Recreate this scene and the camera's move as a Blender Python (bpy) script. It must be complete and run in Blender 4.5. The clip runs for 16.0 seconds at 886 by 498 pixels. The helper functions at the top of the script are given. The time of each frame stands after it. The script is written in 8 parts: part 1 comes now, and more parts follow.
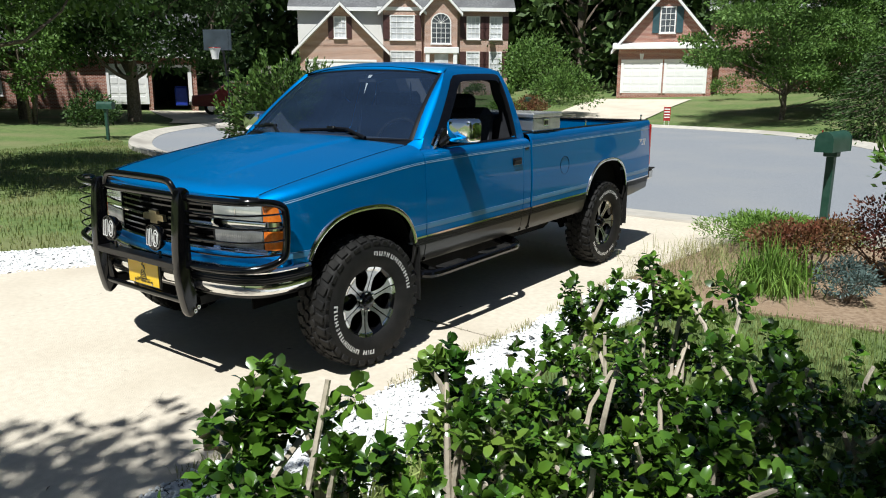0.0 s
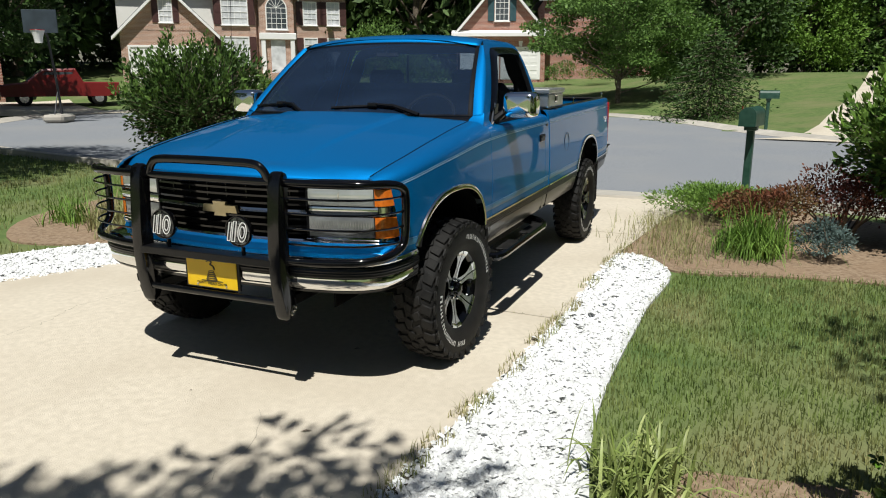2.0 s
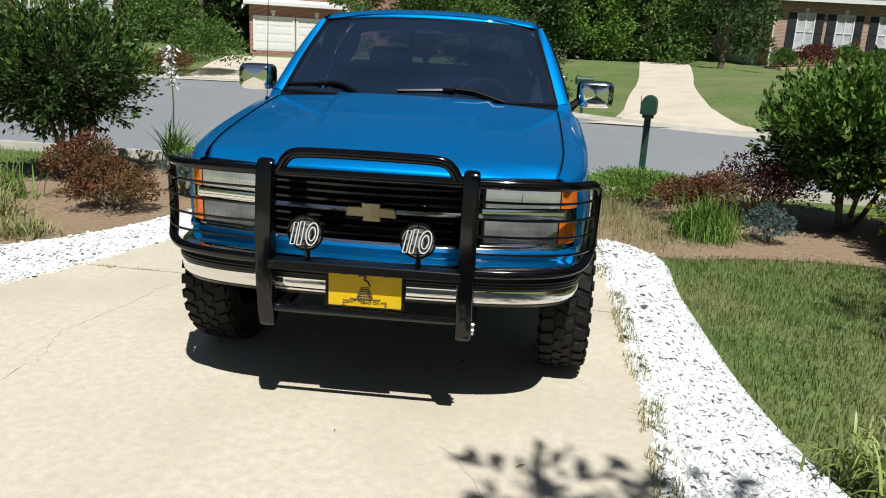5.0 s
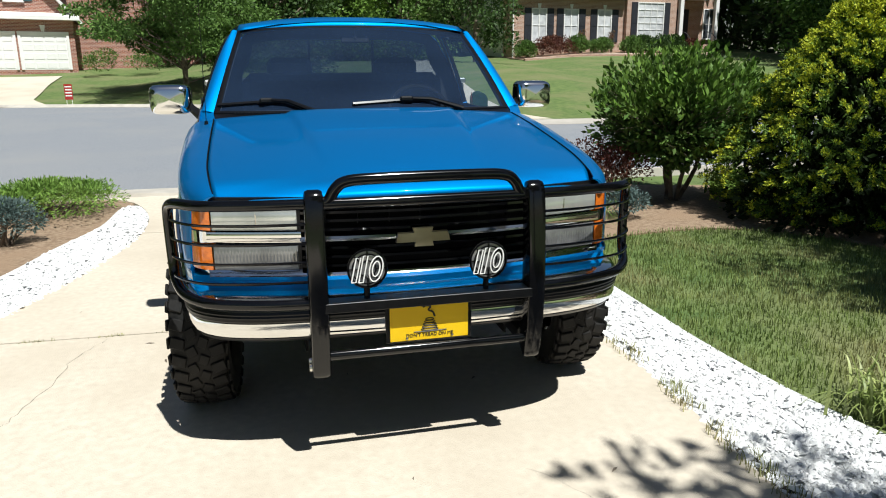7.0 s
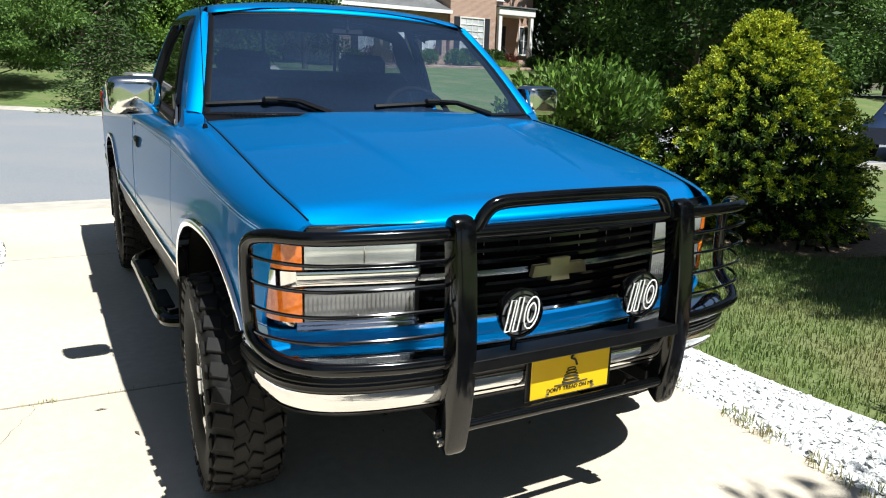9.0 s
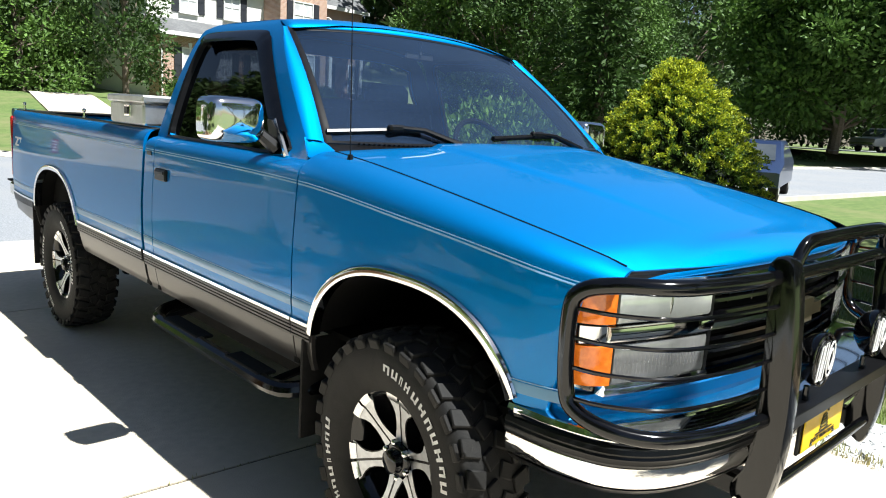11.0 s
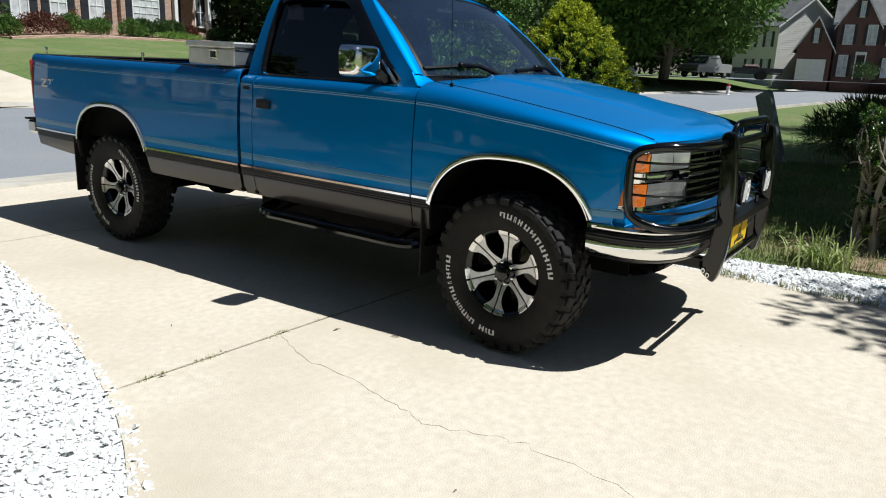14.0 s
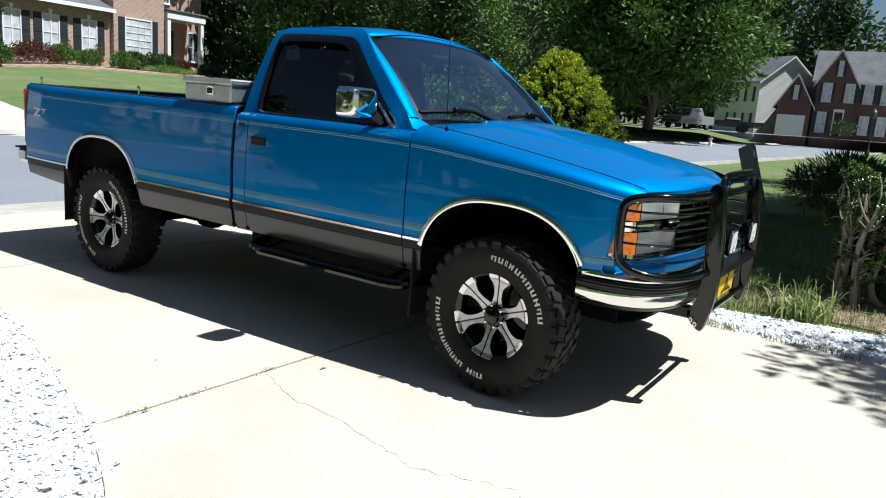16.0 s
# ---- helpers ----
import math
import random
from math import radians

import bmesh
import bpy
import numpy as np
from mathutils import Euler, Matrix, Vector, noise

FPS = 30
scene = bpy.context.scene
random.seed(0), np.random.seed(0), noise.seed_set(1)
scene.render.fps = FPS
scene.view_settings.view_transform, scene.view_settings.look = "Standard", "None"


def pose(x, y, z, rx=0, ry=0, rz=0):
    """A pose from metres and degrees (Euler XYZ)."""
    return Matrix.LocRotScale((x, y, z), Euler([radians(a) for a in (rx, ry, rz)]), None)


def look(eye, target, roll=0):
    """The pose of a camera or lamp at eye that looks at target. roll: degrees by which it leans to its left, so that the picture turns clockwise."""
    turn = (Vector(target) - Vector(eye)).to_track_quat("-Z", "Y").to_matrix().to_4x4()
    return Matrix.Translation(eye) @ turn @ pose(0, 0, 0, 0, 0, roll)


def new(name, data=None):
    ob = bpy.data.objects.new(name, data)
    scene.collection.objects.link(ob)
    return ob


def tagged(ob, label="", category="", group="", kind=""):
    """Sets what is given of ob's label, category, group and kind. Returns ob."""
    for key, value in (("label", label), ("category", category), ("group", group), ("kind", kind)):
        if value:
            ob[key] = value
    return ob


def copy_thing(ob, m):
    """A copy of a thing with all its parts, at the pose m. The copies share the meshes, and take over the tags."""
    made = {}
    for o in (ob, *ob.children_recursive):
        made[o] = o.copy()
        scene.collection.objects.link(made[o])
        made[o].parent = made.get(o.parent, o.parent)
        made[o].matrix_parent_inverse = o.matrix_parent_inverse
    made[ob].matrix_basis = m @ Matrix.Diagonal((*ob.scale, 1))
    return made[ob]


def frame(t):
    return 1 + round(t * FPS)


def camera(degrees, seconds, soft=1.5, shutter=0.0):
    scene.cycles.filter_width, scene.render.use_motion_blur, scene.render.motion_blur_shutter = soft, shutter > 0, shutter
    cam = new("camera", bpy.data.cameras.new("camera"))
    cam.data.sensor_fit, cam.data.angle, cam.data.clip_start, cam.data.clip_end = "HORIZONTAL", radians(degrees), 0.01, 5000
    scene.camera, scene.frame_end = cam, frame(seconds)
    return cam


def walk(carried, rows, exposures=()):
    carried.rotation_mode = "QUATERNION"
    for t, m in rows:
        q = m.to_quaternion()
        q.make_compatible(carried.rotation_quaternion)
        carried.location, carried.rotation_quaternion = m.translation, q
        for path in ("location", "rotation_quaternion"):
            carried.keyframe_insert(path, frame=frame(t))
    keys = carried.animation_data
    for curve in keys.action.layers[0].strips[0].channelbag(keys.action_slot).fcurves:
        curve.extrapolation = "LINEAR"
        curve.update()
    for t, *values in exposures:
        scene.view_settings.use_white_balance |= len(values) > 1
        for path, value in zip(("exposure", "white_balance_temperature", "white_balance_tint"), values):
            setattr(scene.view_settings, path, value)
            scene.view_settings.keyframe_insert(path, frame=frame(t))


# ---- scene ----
cam = camera(63.0, 16.0, soft=1.05)
PATH = [
    (0, (3.781, -3.047, 1.632), (2.609, -1.486, 1.198), 0.3),
    (0.5, (3.433, -3.223, 1.578), (2.368, -1.577, 1.183), 0.2),
    (1, (3.11, -3.349, 1.585), (2.187, -1.626, 1.161), 2.0),
    (1.5, (2.734, -3.535, 1.575), (1.895, -1.773, 1.140), 0.3),
    (2, (2.384, -3.573, 1.531), (1.62, -1.783, 1.069), -0.0),
    (2.5, (2.066, -3.621, 1.548), (1.483, -1.763, 1.093), 0.8),
    (3, (1.715, -3.729, 1.542), (1.271, -1.843, 1.049), 1.0),
    (3.5, (1.439, -3.721, 1.541), (1.06, -1.822, 1.040), 1.5),
    (3.7, (1.304, -3.698, 1.534), (0.932, -1.798, 1.032), 1.2),
    (5.8, (0.047, -3.62, 1.543), (0.189, -1.691, 1.033), 0.9),
    (6, (-0.09, -3.597, 1.555), (0.148, -1.678, 1.045), -0.3),
    (6.5, (-0.343, -3.524, 1.542), (0.065, -1.625, 1.066), 1.2),
    (7, (-0.584, -3.398, 1.537), (-0.116, -1.517, 1.044), -0.3),
    (7.5, (-0.837, -3.285, 1.522), (-0.143, -1.483, 1.001), 0.2),
    (8, (-1.063, -3.158, 1.519), (-0.256, -1.389, 1.049), 1.4),
    (8.5, (-1.229, -2.851, 1.490), (-0.415, -1.093, 0.994), -1.0),
    (9, (-1.392, -2.516, 1.477), (-0.45, -0.813, 1.014), 1.7),
    (9.5, (-1.564, -2.126, 1.497), (-0.509, -0.498, 1.009), 2.7),
    (9.7, (-1.601, -1.974, 1.466), (-0.574, -0.322, 1.003), 1.4),
    (11.8, (-2.875, -1.506, 1.387), (-1.235, -0.421, 1.022), 0.3),
    (12, (-3.031, -1.499, 1.390), (-1.353, -0.486, 0.991), -0.7),
    (12.5, (-3.354, -1.586, 1.374), (-1.71, -0.503, 1.022), -0.5),
    (13, (-3.573, -1.658, 1.376), (-2.004, -0.479, 0.993), -0.8),
    (13.5, (-3.769, -1.682, 1.356), (-2.192, -0.527, 0.935), -0.0),
    (14, (-3.896, -1.676, 1.368), (-2.299, -0.58, 0.871), 2.2),
    (14.5, (-3.927, -1.688, 1.373), (-2.311, -0.584, 0.962), 3.6),
    (15, (-3.933, -1.674, 1.378), (-2.309, -0.568, 1.004), 4.2),
    (15.5, (-3.937, -1.671, 1.376), (-2.297, -0.585, 1.014), 4.5),
    (16, (-3.928, -1.651, 1.374), (-2.287, -0.574, 0.989), 4.2),
]
EXPOSURES = [(0, 0.40, 6350, 10), (1.5, 0.18, 6650, 10), (3.5, 0.05, 6600, 10), (7, 0.42, 6450, 10), (9.5, 0.84, 6400, 10), (12, 1.36, 6450, 10), (12.5, 1.32, 6400, 10), (13, 1.08, 6300, 10), (14, 0.30, 6300, 10), (14.5, 0.26, 6250, 10), (16, 0.58, 5950, 10)]
walk(cam, [(t, look(eye, target, roll)) for t, eye, target, roll in PATH], EXPOSURES)

# ---- light ----
SUN = Vector((0.18, -0.53, 1.0)).normalized()
world = bpy.data.worlds.new("sky")
scene.world = world
world.use_nodes = True
wn = world.node_tree.nodes
sky = wn.new("ShaderNodeTexSky")
sky.sky_type, sky.sun_disc = "NISHITA", False
sky.sun_elevation = math.asin(SUN.z)
sky.sun_rotation = math.atan2(SUN.x, SUN.y)
sky.air_density, sky.dust_density = 1.0, 0.6
wn["Background"].inputs["Strength"].default_value = 0.038
world.node_tree.links.new(sky.outputs[0], wn["Background"].inputs["Color"])
sun = new("sun", bpy.data.lights.new("sun", "SUN"))
sun.data.energy, sun.data.angle, sun.data.color = 5.0, radians(0.53), (0.95, 0.965, 0.93)
sun.matrix_world = look(SUN * 40, (0, 0, 0))

# ---- materials ----
MATS = {}


def mat(name, a, b=None, scale=8.0, rough=0.6, rough2=None, metal=0.0, bump=0.0, bump_scale=60.0, c=None, scale2=1.2, coat=0.0,
        spec=0.5, vary=0.0, sub=0.0, island=0.0, contrast=(0.35, 0.65), detail=6.0):
    """A surface: colour a to b by fine noise, stains towards c by coarse noise, relief, gloss that varies."""
    m = bpy.data.materials.new(name)
    m.use_nodes = True
    n, l = m.node_tree.nodes, m.node_tree.links
    p = n["Principled BSDF"]
    co = n.new("ShaderNodeTexCoord").outputs["Object"]
    col = None
    if b:
        t = n.new("ShaderNodeTexNoise")
        t.inputs["Scale"].default_value, t.inputs["Detail"].default_value = scale, detail
        l.new(co, t.inputs["Vector"])
        r = n.new("ShaderNodeValToRGB")
        r.color_ramp.elements[0].color, r.color_ramp.elements[1].color = (*a, 1), (*b, 1)
        r.color_ramp.elements[0].position, r.color_ramp.elements[1].position = contrast
        l.new(t.outputs["Fac"], r.inputs["Fac"])
        col = r.outputs["Color"]
        if rough2 is not None:
            mr = n.new("ShaderNodeMapRange")
            mr.inputs["To Min"].default_value, mr.inputs["To Max"].default_value = rough, rough2
            l.new(t.outputs["Fac"], mr.inputs["Value"])
            l.new(mr.outputs["Result"], p.inputs["Roughness"])
    if c:
        t2 = n.new("ShaderNodeTexNoise")
        t2.inputs["Scale"].default_value, t2.inputs["Detail"].default_value = scale2, 4.0
        l.new(co, t2.inputs["Vector"])
        mr2 = n.new("ShaderNodeMapRange")
        mr2.inputs["From Min"].default_value, mr2.inputs["From Max"].default_value = 0.45, 0.7
        l.new(t2.outputs["Fac"], mr2.inputs["Value"])
        mx = n.new("ShaderNodeMix")
        mx.data_type = "RGBA"
        l.new(mr2.outputs["Result"], mx.inputs["Factor"])
        if col:
            l.new(col, mx.inputs[6])
        else:
            mx.inputs[6].default_value = (*a, 1)
        mx.inputs[7].default_value = (*c, 1)
        col = mx.outputs[2]
    if vary or island:
        src = n.new("ShaderNodeNewGeometry").outputs["Random Per Island"] if island else n.new("ShaderNodeObjectInfo").outputs["Random"]
        amt = island or vary
        mr3 = n.new("ShaderNodeMapRange")
        mr3.inputs["To Min"].default_value, mr3.inputs["To Max"].default_value = 1 - amt, 1 + amt
        l.new(src, mr3.inputs["Value"])
        hs = n.new("ShaderNodeHueSaturation")
        l.new(mr3.outputs["Result"], hs.inputs["Value"])
        if col:
            l.new(col, hs.inputs["Color"])
        else:
            hs.inputs["Color"].default_value = (*a, 1)
        col = hs.outputs["Color"]
    if col:
        l.new(col, p.inputs["Base Color"])
    else:
        p.inputs["Base Color"].default_value = (*a, 1)
    if not (b and rough2 is not None):
        p.inputs["Roughness"].default_value = rough
    p.inputs["Metallic"].default_value = metal
    p.inputs["Specular IOR Level"].default_value = spec
    p.inputs["Coat Weight"].default_value = coat
    p.inputs["Coat Roughness"].default_value = 0.03
    if sub:
        p.inputs["Transmission Weight"].default_value = 0.0
        tr = n.new("ShaderNodeBsdfTranslucent")
        mixs = n.new("ShaderNodeMixShader")
        mixs.inputs[0].default_value = sub
        if col:
            l.new(col, tr.inputs["Color"])
        else:
            tr.inputs["Color"].default_value = (*a, 1)
        l.new(p.outputs[0], mixs.inputs[1])
        l.new(tr.outputs[0], mixs.inputs[2])
        l.new(mixs.outputs[0], n["Material Output"].inputs["Surface"])
    if bump:
        tb = n.new("ShaderNodeTexNoise")
        tb.inputs["Scale"].default_value, tb.inputs["Detail"].default_value = bump_scale, 8.0
        l.new(co, tb.inputs["Vector"])
        bp = n.new("ShaderNodeBump")
        bp.inputs["Strength"].default_value, bp.inputs["Distance"].default_value = bump, 0.01
        l.new(tb.outputs["Fac"], bp.inputs["Height"])
        l.new(bp.outputs["Normal"], p.inputs["Normal"])
    MATS[name] = m
    return m


def glass(name, tint, gloss=0.02, sky_haze=0.0):
    """A clear pane: tinted, mirroring at a slant, with blue sky haze painted in as a film."""
    m = bpy.data.materials.new(name)
    m.use_nodes = True
    n, l = m.node_tree.nodes, m.node_tree.links
    n.remove(n["Principled BSDF"])
    tr, gl, fr, mx = (n.new(k) for k in ("ShaderNodeBsdfTransparent", "ShaderNodeBsdfGlossy", "ShaderNodeFresnel", "ShaderNodeMixShader"))
    tr.inputs["Color"].default_value = (*tint, 1)
    gl.inputs["Roughness"].default_value = gloss
    fr.inputs["IOR"].default_value = 1.65
    l.new(fr.outputs[0], mx.inputs[0])
    if sky_haze:
        df, m2, no, mr = (n.new(k) for k in ("ShaderNodeBsdfDiffuse", "ShaderNodeMixShader", "ShaderNodeTexNoise", "ShaderNodeMapRange"))
        # the blue stands in for bright sky mirrored in the windscreen
        df.inputs["Color"].default_value = (0.22, 0.42, 0.85, 1)
        no.inputs["Scale"].default_value = 3.0
        mr.inputs["To Min"].default_value, mr.inputs["To Max"].default_value = sky_haze * 0.5, sky_haze * 1.5
        l.new(no.outputs["Fac"], mr.inputs["Value"])
        l.new(mr.outputs[0], m2.inputs[0])
        l.new(tr.outputs[0], m2.inputs[1])
        l.new(df.outputs[0], m2.inputs[2])
        tr = m2
    l.new(tr.outputs[0], mx.inputs[1])
    l.new(gl.outputs[0], mx.inputs[2])
    l.new(mx.outputs[0], n["Material Output"].inputs["Surface"])
    MATS[name] = m
    return m


def brickwork(name, a, b, mortar, sc=1.0):
    m = mat(name, a, b, scale=3, rough=0.9)
    n, l = m.node_tree.nodes, m.node_tree.links
    p = n["Principled BSDF"]
    co = n.new("ShaderNodeTexCoord")
    sep, comb, add = n.new("ShaderNodeSeparateXYZ"), n.new("ShaderNodeCombineXYZ"), n.new("ShaderNodeMath")
    l.new(co.outputs["Object"], sep.inputs[0])
    l.new(sep.outputs[0], add.inputs[0])
    l.new(sep.outputs[1], add.inputs[1])
    l.new(add.outputs[0], comb.inputs[0])
    l.new(sep.outputs[2], comb.inputs[1])
    t = n.new("ShaderNodeTexBrick")
    t.inputs["Scale"].default_value = 1.0
    t.inputs["Brick Width"].default_value, t.inputs["Row Height"].default_value = 0.21 * sc, 0.075 * sc
    t.inputs["Mortar Size"].default_value = 0.011 * sc
    t.inputs["Color1"].default_value, t.inputs["Color2"].default_value, t.inputs["Mortar"].default_value = (*a, 1), (*b, 1), (*mortar, 1)
    l.new(comb.outputs[0], t.inputs["Vector"])
    l.new(t.outputs["Color"], p.inputs["Base Color"])
    return m


mat("concrete", (0.545, 0.480, 0.385), (0.655, 0.580, 0.472), 22, 0.85, bump=0.35, bump_scale=160, c=(0.520, 0.450, 0.355), scale2=0.9, contrast=(0.3, 0.7))
mat("kerb_concrete", (0.42, 0.39, 0.34), (0.52, 0.48, 0.42), 5, 0.9, bump=0.2, c=(0.34, 0.31, 0.27), scale2=0.5)
mat("asphalt", (0.165, 0.176, 0.195), (0.285, 0.297, 0.318), 55, 0.85, bump=0.5, bump_scale=120, c=(0.255, 0.258, 0.265), scale2=0.35)
mat("lawn", (0.075, 0.125, 0.030), (0.128, 0.178, 0.050), 5, 0.95, bump=0.8, bump_scale=45, c=(0.165, 0.175, 0.070), scale2=0.55)
mat("grass_blade", (0.125, 0.185, 0.042), (0.20, 0.255, 0.072), 3, 0.6, c=(0.28, 0.26, 0.11), scale2=1.1, island=0.35, sub=0.25)
mat("leaf_striped", (0.20, 0.27, 0.06), (0.36, 0.40, 0.15), 6, 0.5, island=0.3, sub=0.2)
mat("dry_grass", (0.34, 0.30, 0.14), (0.24, 0.27, 0.10), 6, 0.7, island=0.35, sub=0.2)
mat("mulch", (0.20, 0.13, 0.08), (0.33, 0.24, 0.16), 25, 0.95, bump=1.0, bump_scale=60, c=(0.28, 0.19, 0.12), scale2=2.0)
mat("joint_dirt", (0.035, 0.030, 0.022), (0.085, 0.075, 0.05), 30, 0.95, bump=0.6, bump_scale=80)
mat("pebble", (0.70, 0.70, 0.69), (0.80, 0.80, 0.79), 6, 0.75, island=0.2, bump=0.2)
mat("pebble_bed", (0.50, 0.50, 0.49), (0.68, 0.68, 0.67), 40, 0.85, bump=0.4, bump_scale=50)
mat("bark", (0.10, 0.075, 0.055), (0.20, 0.16, 0.12), 14, 0.9, bump=0.7, bump_scale=30)
mat("pale_bark", (0.42, 0.36, 0.28), (0.55, 0.48, 0.38), 12, 0.85, bump=0.5, bump_scale=40, c=(0.30, 0.25, 0.18), scale2=6)
for nm, a, b in (("leaf_deep", (0.036, 0.072, 0.020), (0.065, 0.12, 0.030)), ("leaf_mid", (0.050, 0.10, 0.022), (0.095, 0.165, 0.035)),
                 ("leaf_bright", (0.07, 0.14, 0.02), (0.12, 0.20, 0.035)), ("leaf_gold", (0.26, 0.31, 0.02), (0.42, 0.44, 0.04)),
                 ("leaf_maroon", (0.07, 0.022, 0.018), (0.12, 0.05, 0.03)), ("leaf_rust", (0.13, 0.045, 0.025), (0.10, 0.08, 0.03)),
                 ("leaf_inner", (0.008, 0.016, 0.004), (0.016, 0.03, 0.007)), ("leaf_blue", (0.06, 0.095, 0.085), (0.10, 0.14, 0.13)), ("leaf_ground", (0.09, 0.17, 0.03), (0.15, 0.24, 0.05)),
                 ("leaf_cypress", (0.06, 0.115, 0.02), (0.12, 0.19, 0.03)), ("leaf_far", (0.042, 0.078, 0.024), (0.085, 0.14, 0.038))):
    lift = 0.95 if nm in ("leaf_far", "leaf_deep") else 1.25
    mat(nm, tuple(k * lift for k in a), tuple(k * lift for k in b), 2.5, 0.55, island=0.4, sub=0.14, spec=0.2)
mat("leaf_gloss", (0.030, 0.085, 0.010), (0.085, 0.165, 0.018), 9, 0.24, island=0.6, sub=0.10, spec=0.7)
mat("leaf_young", (0.10, 0.19, 0.03), (0.16, 0.24, 0.04), 9, 0.28, island=0.3, sub=0.25, spec=0.5)
brickwork("brick_pink", (0.44, 0.25, 0.17), (0.29, 0.155, 0.11), (0.56, 0.46, 0.39))
brickwork("brick_red", (0.34, 0.12, 0.07), (0.20, 0.065, 0.045), (0.50, 0.38, 0.32))
brickwork("brick_dark", (0.135, 0.055, 0.042), (0.085, 0.036, 0.030), (0.19, 0.12, 0.10))
mat("siding", (0.72, 0.70, 0.64), (0.76, 0.74, 0.69), 1.5, 0.7)
mat("white_paint", (0.78, 0.77, 0.74), (0.82, 0.81, 0.79), 2.0, 0.5)
mat("shingle", (0.10, 0.102, 0.105), (0.17, 0.172, 0.175), 9, 0.95, bump=0.6, bump_scale=20, c=(0.085, 0.085, 0.088), scale2=0.6)
mat("shutter_black", (0.018, 0.02, 0.026), (0.03, 0.032, 0.04), 8, 0.5)
mat("shutter_maroon", (0.05, 0.018, 0.016), (0.075, 0.03, 0.025), 8, 0.5)
mat("shutter_teal", (0.025, 0.07, 0.085), (0.04, 0.09, 0.10), 8, 0.5)
mat("window_dark", (0.05, 0.06, 0.07), (0.10, 0.11, 0.12), 1.0, 0.08, spec=0.8)
mat("curtain", (0.45, 0.46, 0.47), (0.70, 0.71, 0.72), 2.2, 0.4, spec=0.7)
mat("dark_inside", (0.02, 0.02, 0.022), (0.04, 0.04, 0.04), 2, 0.8)


# ---- mesh helpers ----
class Mesh:
    """Gathers points and faces of one piece."""

    def __init__(self):
        self.v, self.f = [], []

    def add(self, verts, faces):
        k = len(self.v)
        self.v += [tuple(p) for p in verts]
        self.f += [tuple(i + k for i in q) for q in faces]
        return self

    def grid(self, rows, close_u=False, close_v=False):
        """rows[i][j]: points; faces between them."""
        n, m = len(rows), len(rows[0])
        fs = []
        for i in range(n if close_v else n - 1):
            for j in range(m if close_u else m - 1):
                a, b = i * m + j, i * m + (j + 1) % m
                c, d = ((i + 1) % n) * m + (j + 1) % m, ((i + 1) % n) * m + j
                fs.append((a, b, c, d))
        return self.add([p for r in rows for p in r], fs)

    def box(self, c, s, bevel=0.0, m=None):
        hx, hy, hz = (k / 2 for k in s)
        m = m or Matrix.Identity(3)
        r = min(bevel, hx * 0.95, hy * 0.95, hz * 0.95)
        c = Vector(c)
        if r <= 0:
            vs = [c + m @ Vector((x * hx, y * hy, z * hz)) for x in (-1, 1) for y in (-1, 1) for z in (-1, 1)]
            return self.add(vs, [(0, 1, 3, 2), (4, 6, 7, 5), (0, 4, 5, 1), (2, 3, 7, 6), (0, 2, 6, 4), (1, 5, 7, 3)])
        vs, idx = [], {}
        for sx in (-1, 1):
            for sy in (-1, 1):
                for sz in (-1, 1):
                    for ax in range(3):
                        p = [sx * (hx - r), sy * (hy - r), sz * (hz - r)]
                        p[ax] = (sx * hx, sy * hy, sz * hz)[ax]
                        idx[sx, sy, sz, ax] = len(vs)
                        vs.append(c + m @ Vector(p))
        fs = []
        for ax in range(3):
            o = [k for k in range(3) if k != ax]
            for s0 in (-1, 1):
                q = []
                for a, b in ((-1, -1), (1, -1), (1, 1), (-1, 1)):
                    key = [0, 0, 0]
                    key[ax], key[o[0]], key[o[1]] = s0, a, b
                    q.append(idx[(*key, ax)])
                flip = (s0 > 0) == (ax == 1)
                fs.append(tuple(reversed(q)) if flip else tuple(q))
            for a in (-1, 1):
                for b in (-1, 1):
                    q = []
                    for s0, k in ((-1, 0), (1, 0), (1, 1), (-1, 1)):
                        key = [0, 0, 0]
                        key[ax], key[o[0]], key[o[1]] = s0, a, b
                        q.append(idx[(*key, o[k])])
                    fs.append(tuple(q))
        for sx in (-1, 1):
            for sy in (-1, 1):
                for sz in (-1, 1):
                    fs.append(tuple(idx[sx, sy, sz, k] for k in range(3)))
        return self.add(vs, fs)

    def tube(self, path, radii, n=10, caps=True):
        path = [Vector(p) for p in path]
        if isinstance(radii, (int, float)):
            radii = [radii] * len(path)
        rows, up = [], None
        for i, p in enumerate(path):
            d = (path[min(i + 1, len(path) - 1)] - path[max(i - 1, 0)]).normalized()
            if up is None:
                up = Vector((0, 0, 1)) if abs(d.z) < 0.9 else Vector((1, 0, 0))
            side = d.cross(up).normalized()
            up = side.cross(d).normalized()
            rows.append([p + radii[i] * (math.cos(a) * side + math.sin(a) * up) for a in (2 * math.pi * k / n for k in range(n))])
        k = len(self.v)
        self.grid(rows, close_u=True)
        if caps:
            self.f.append(tuple(range(k, k + n)))
            e = k + (len(rows) - 1) * n
            self.f.append(tuple(reversed(range(e, e + n))))
        return self

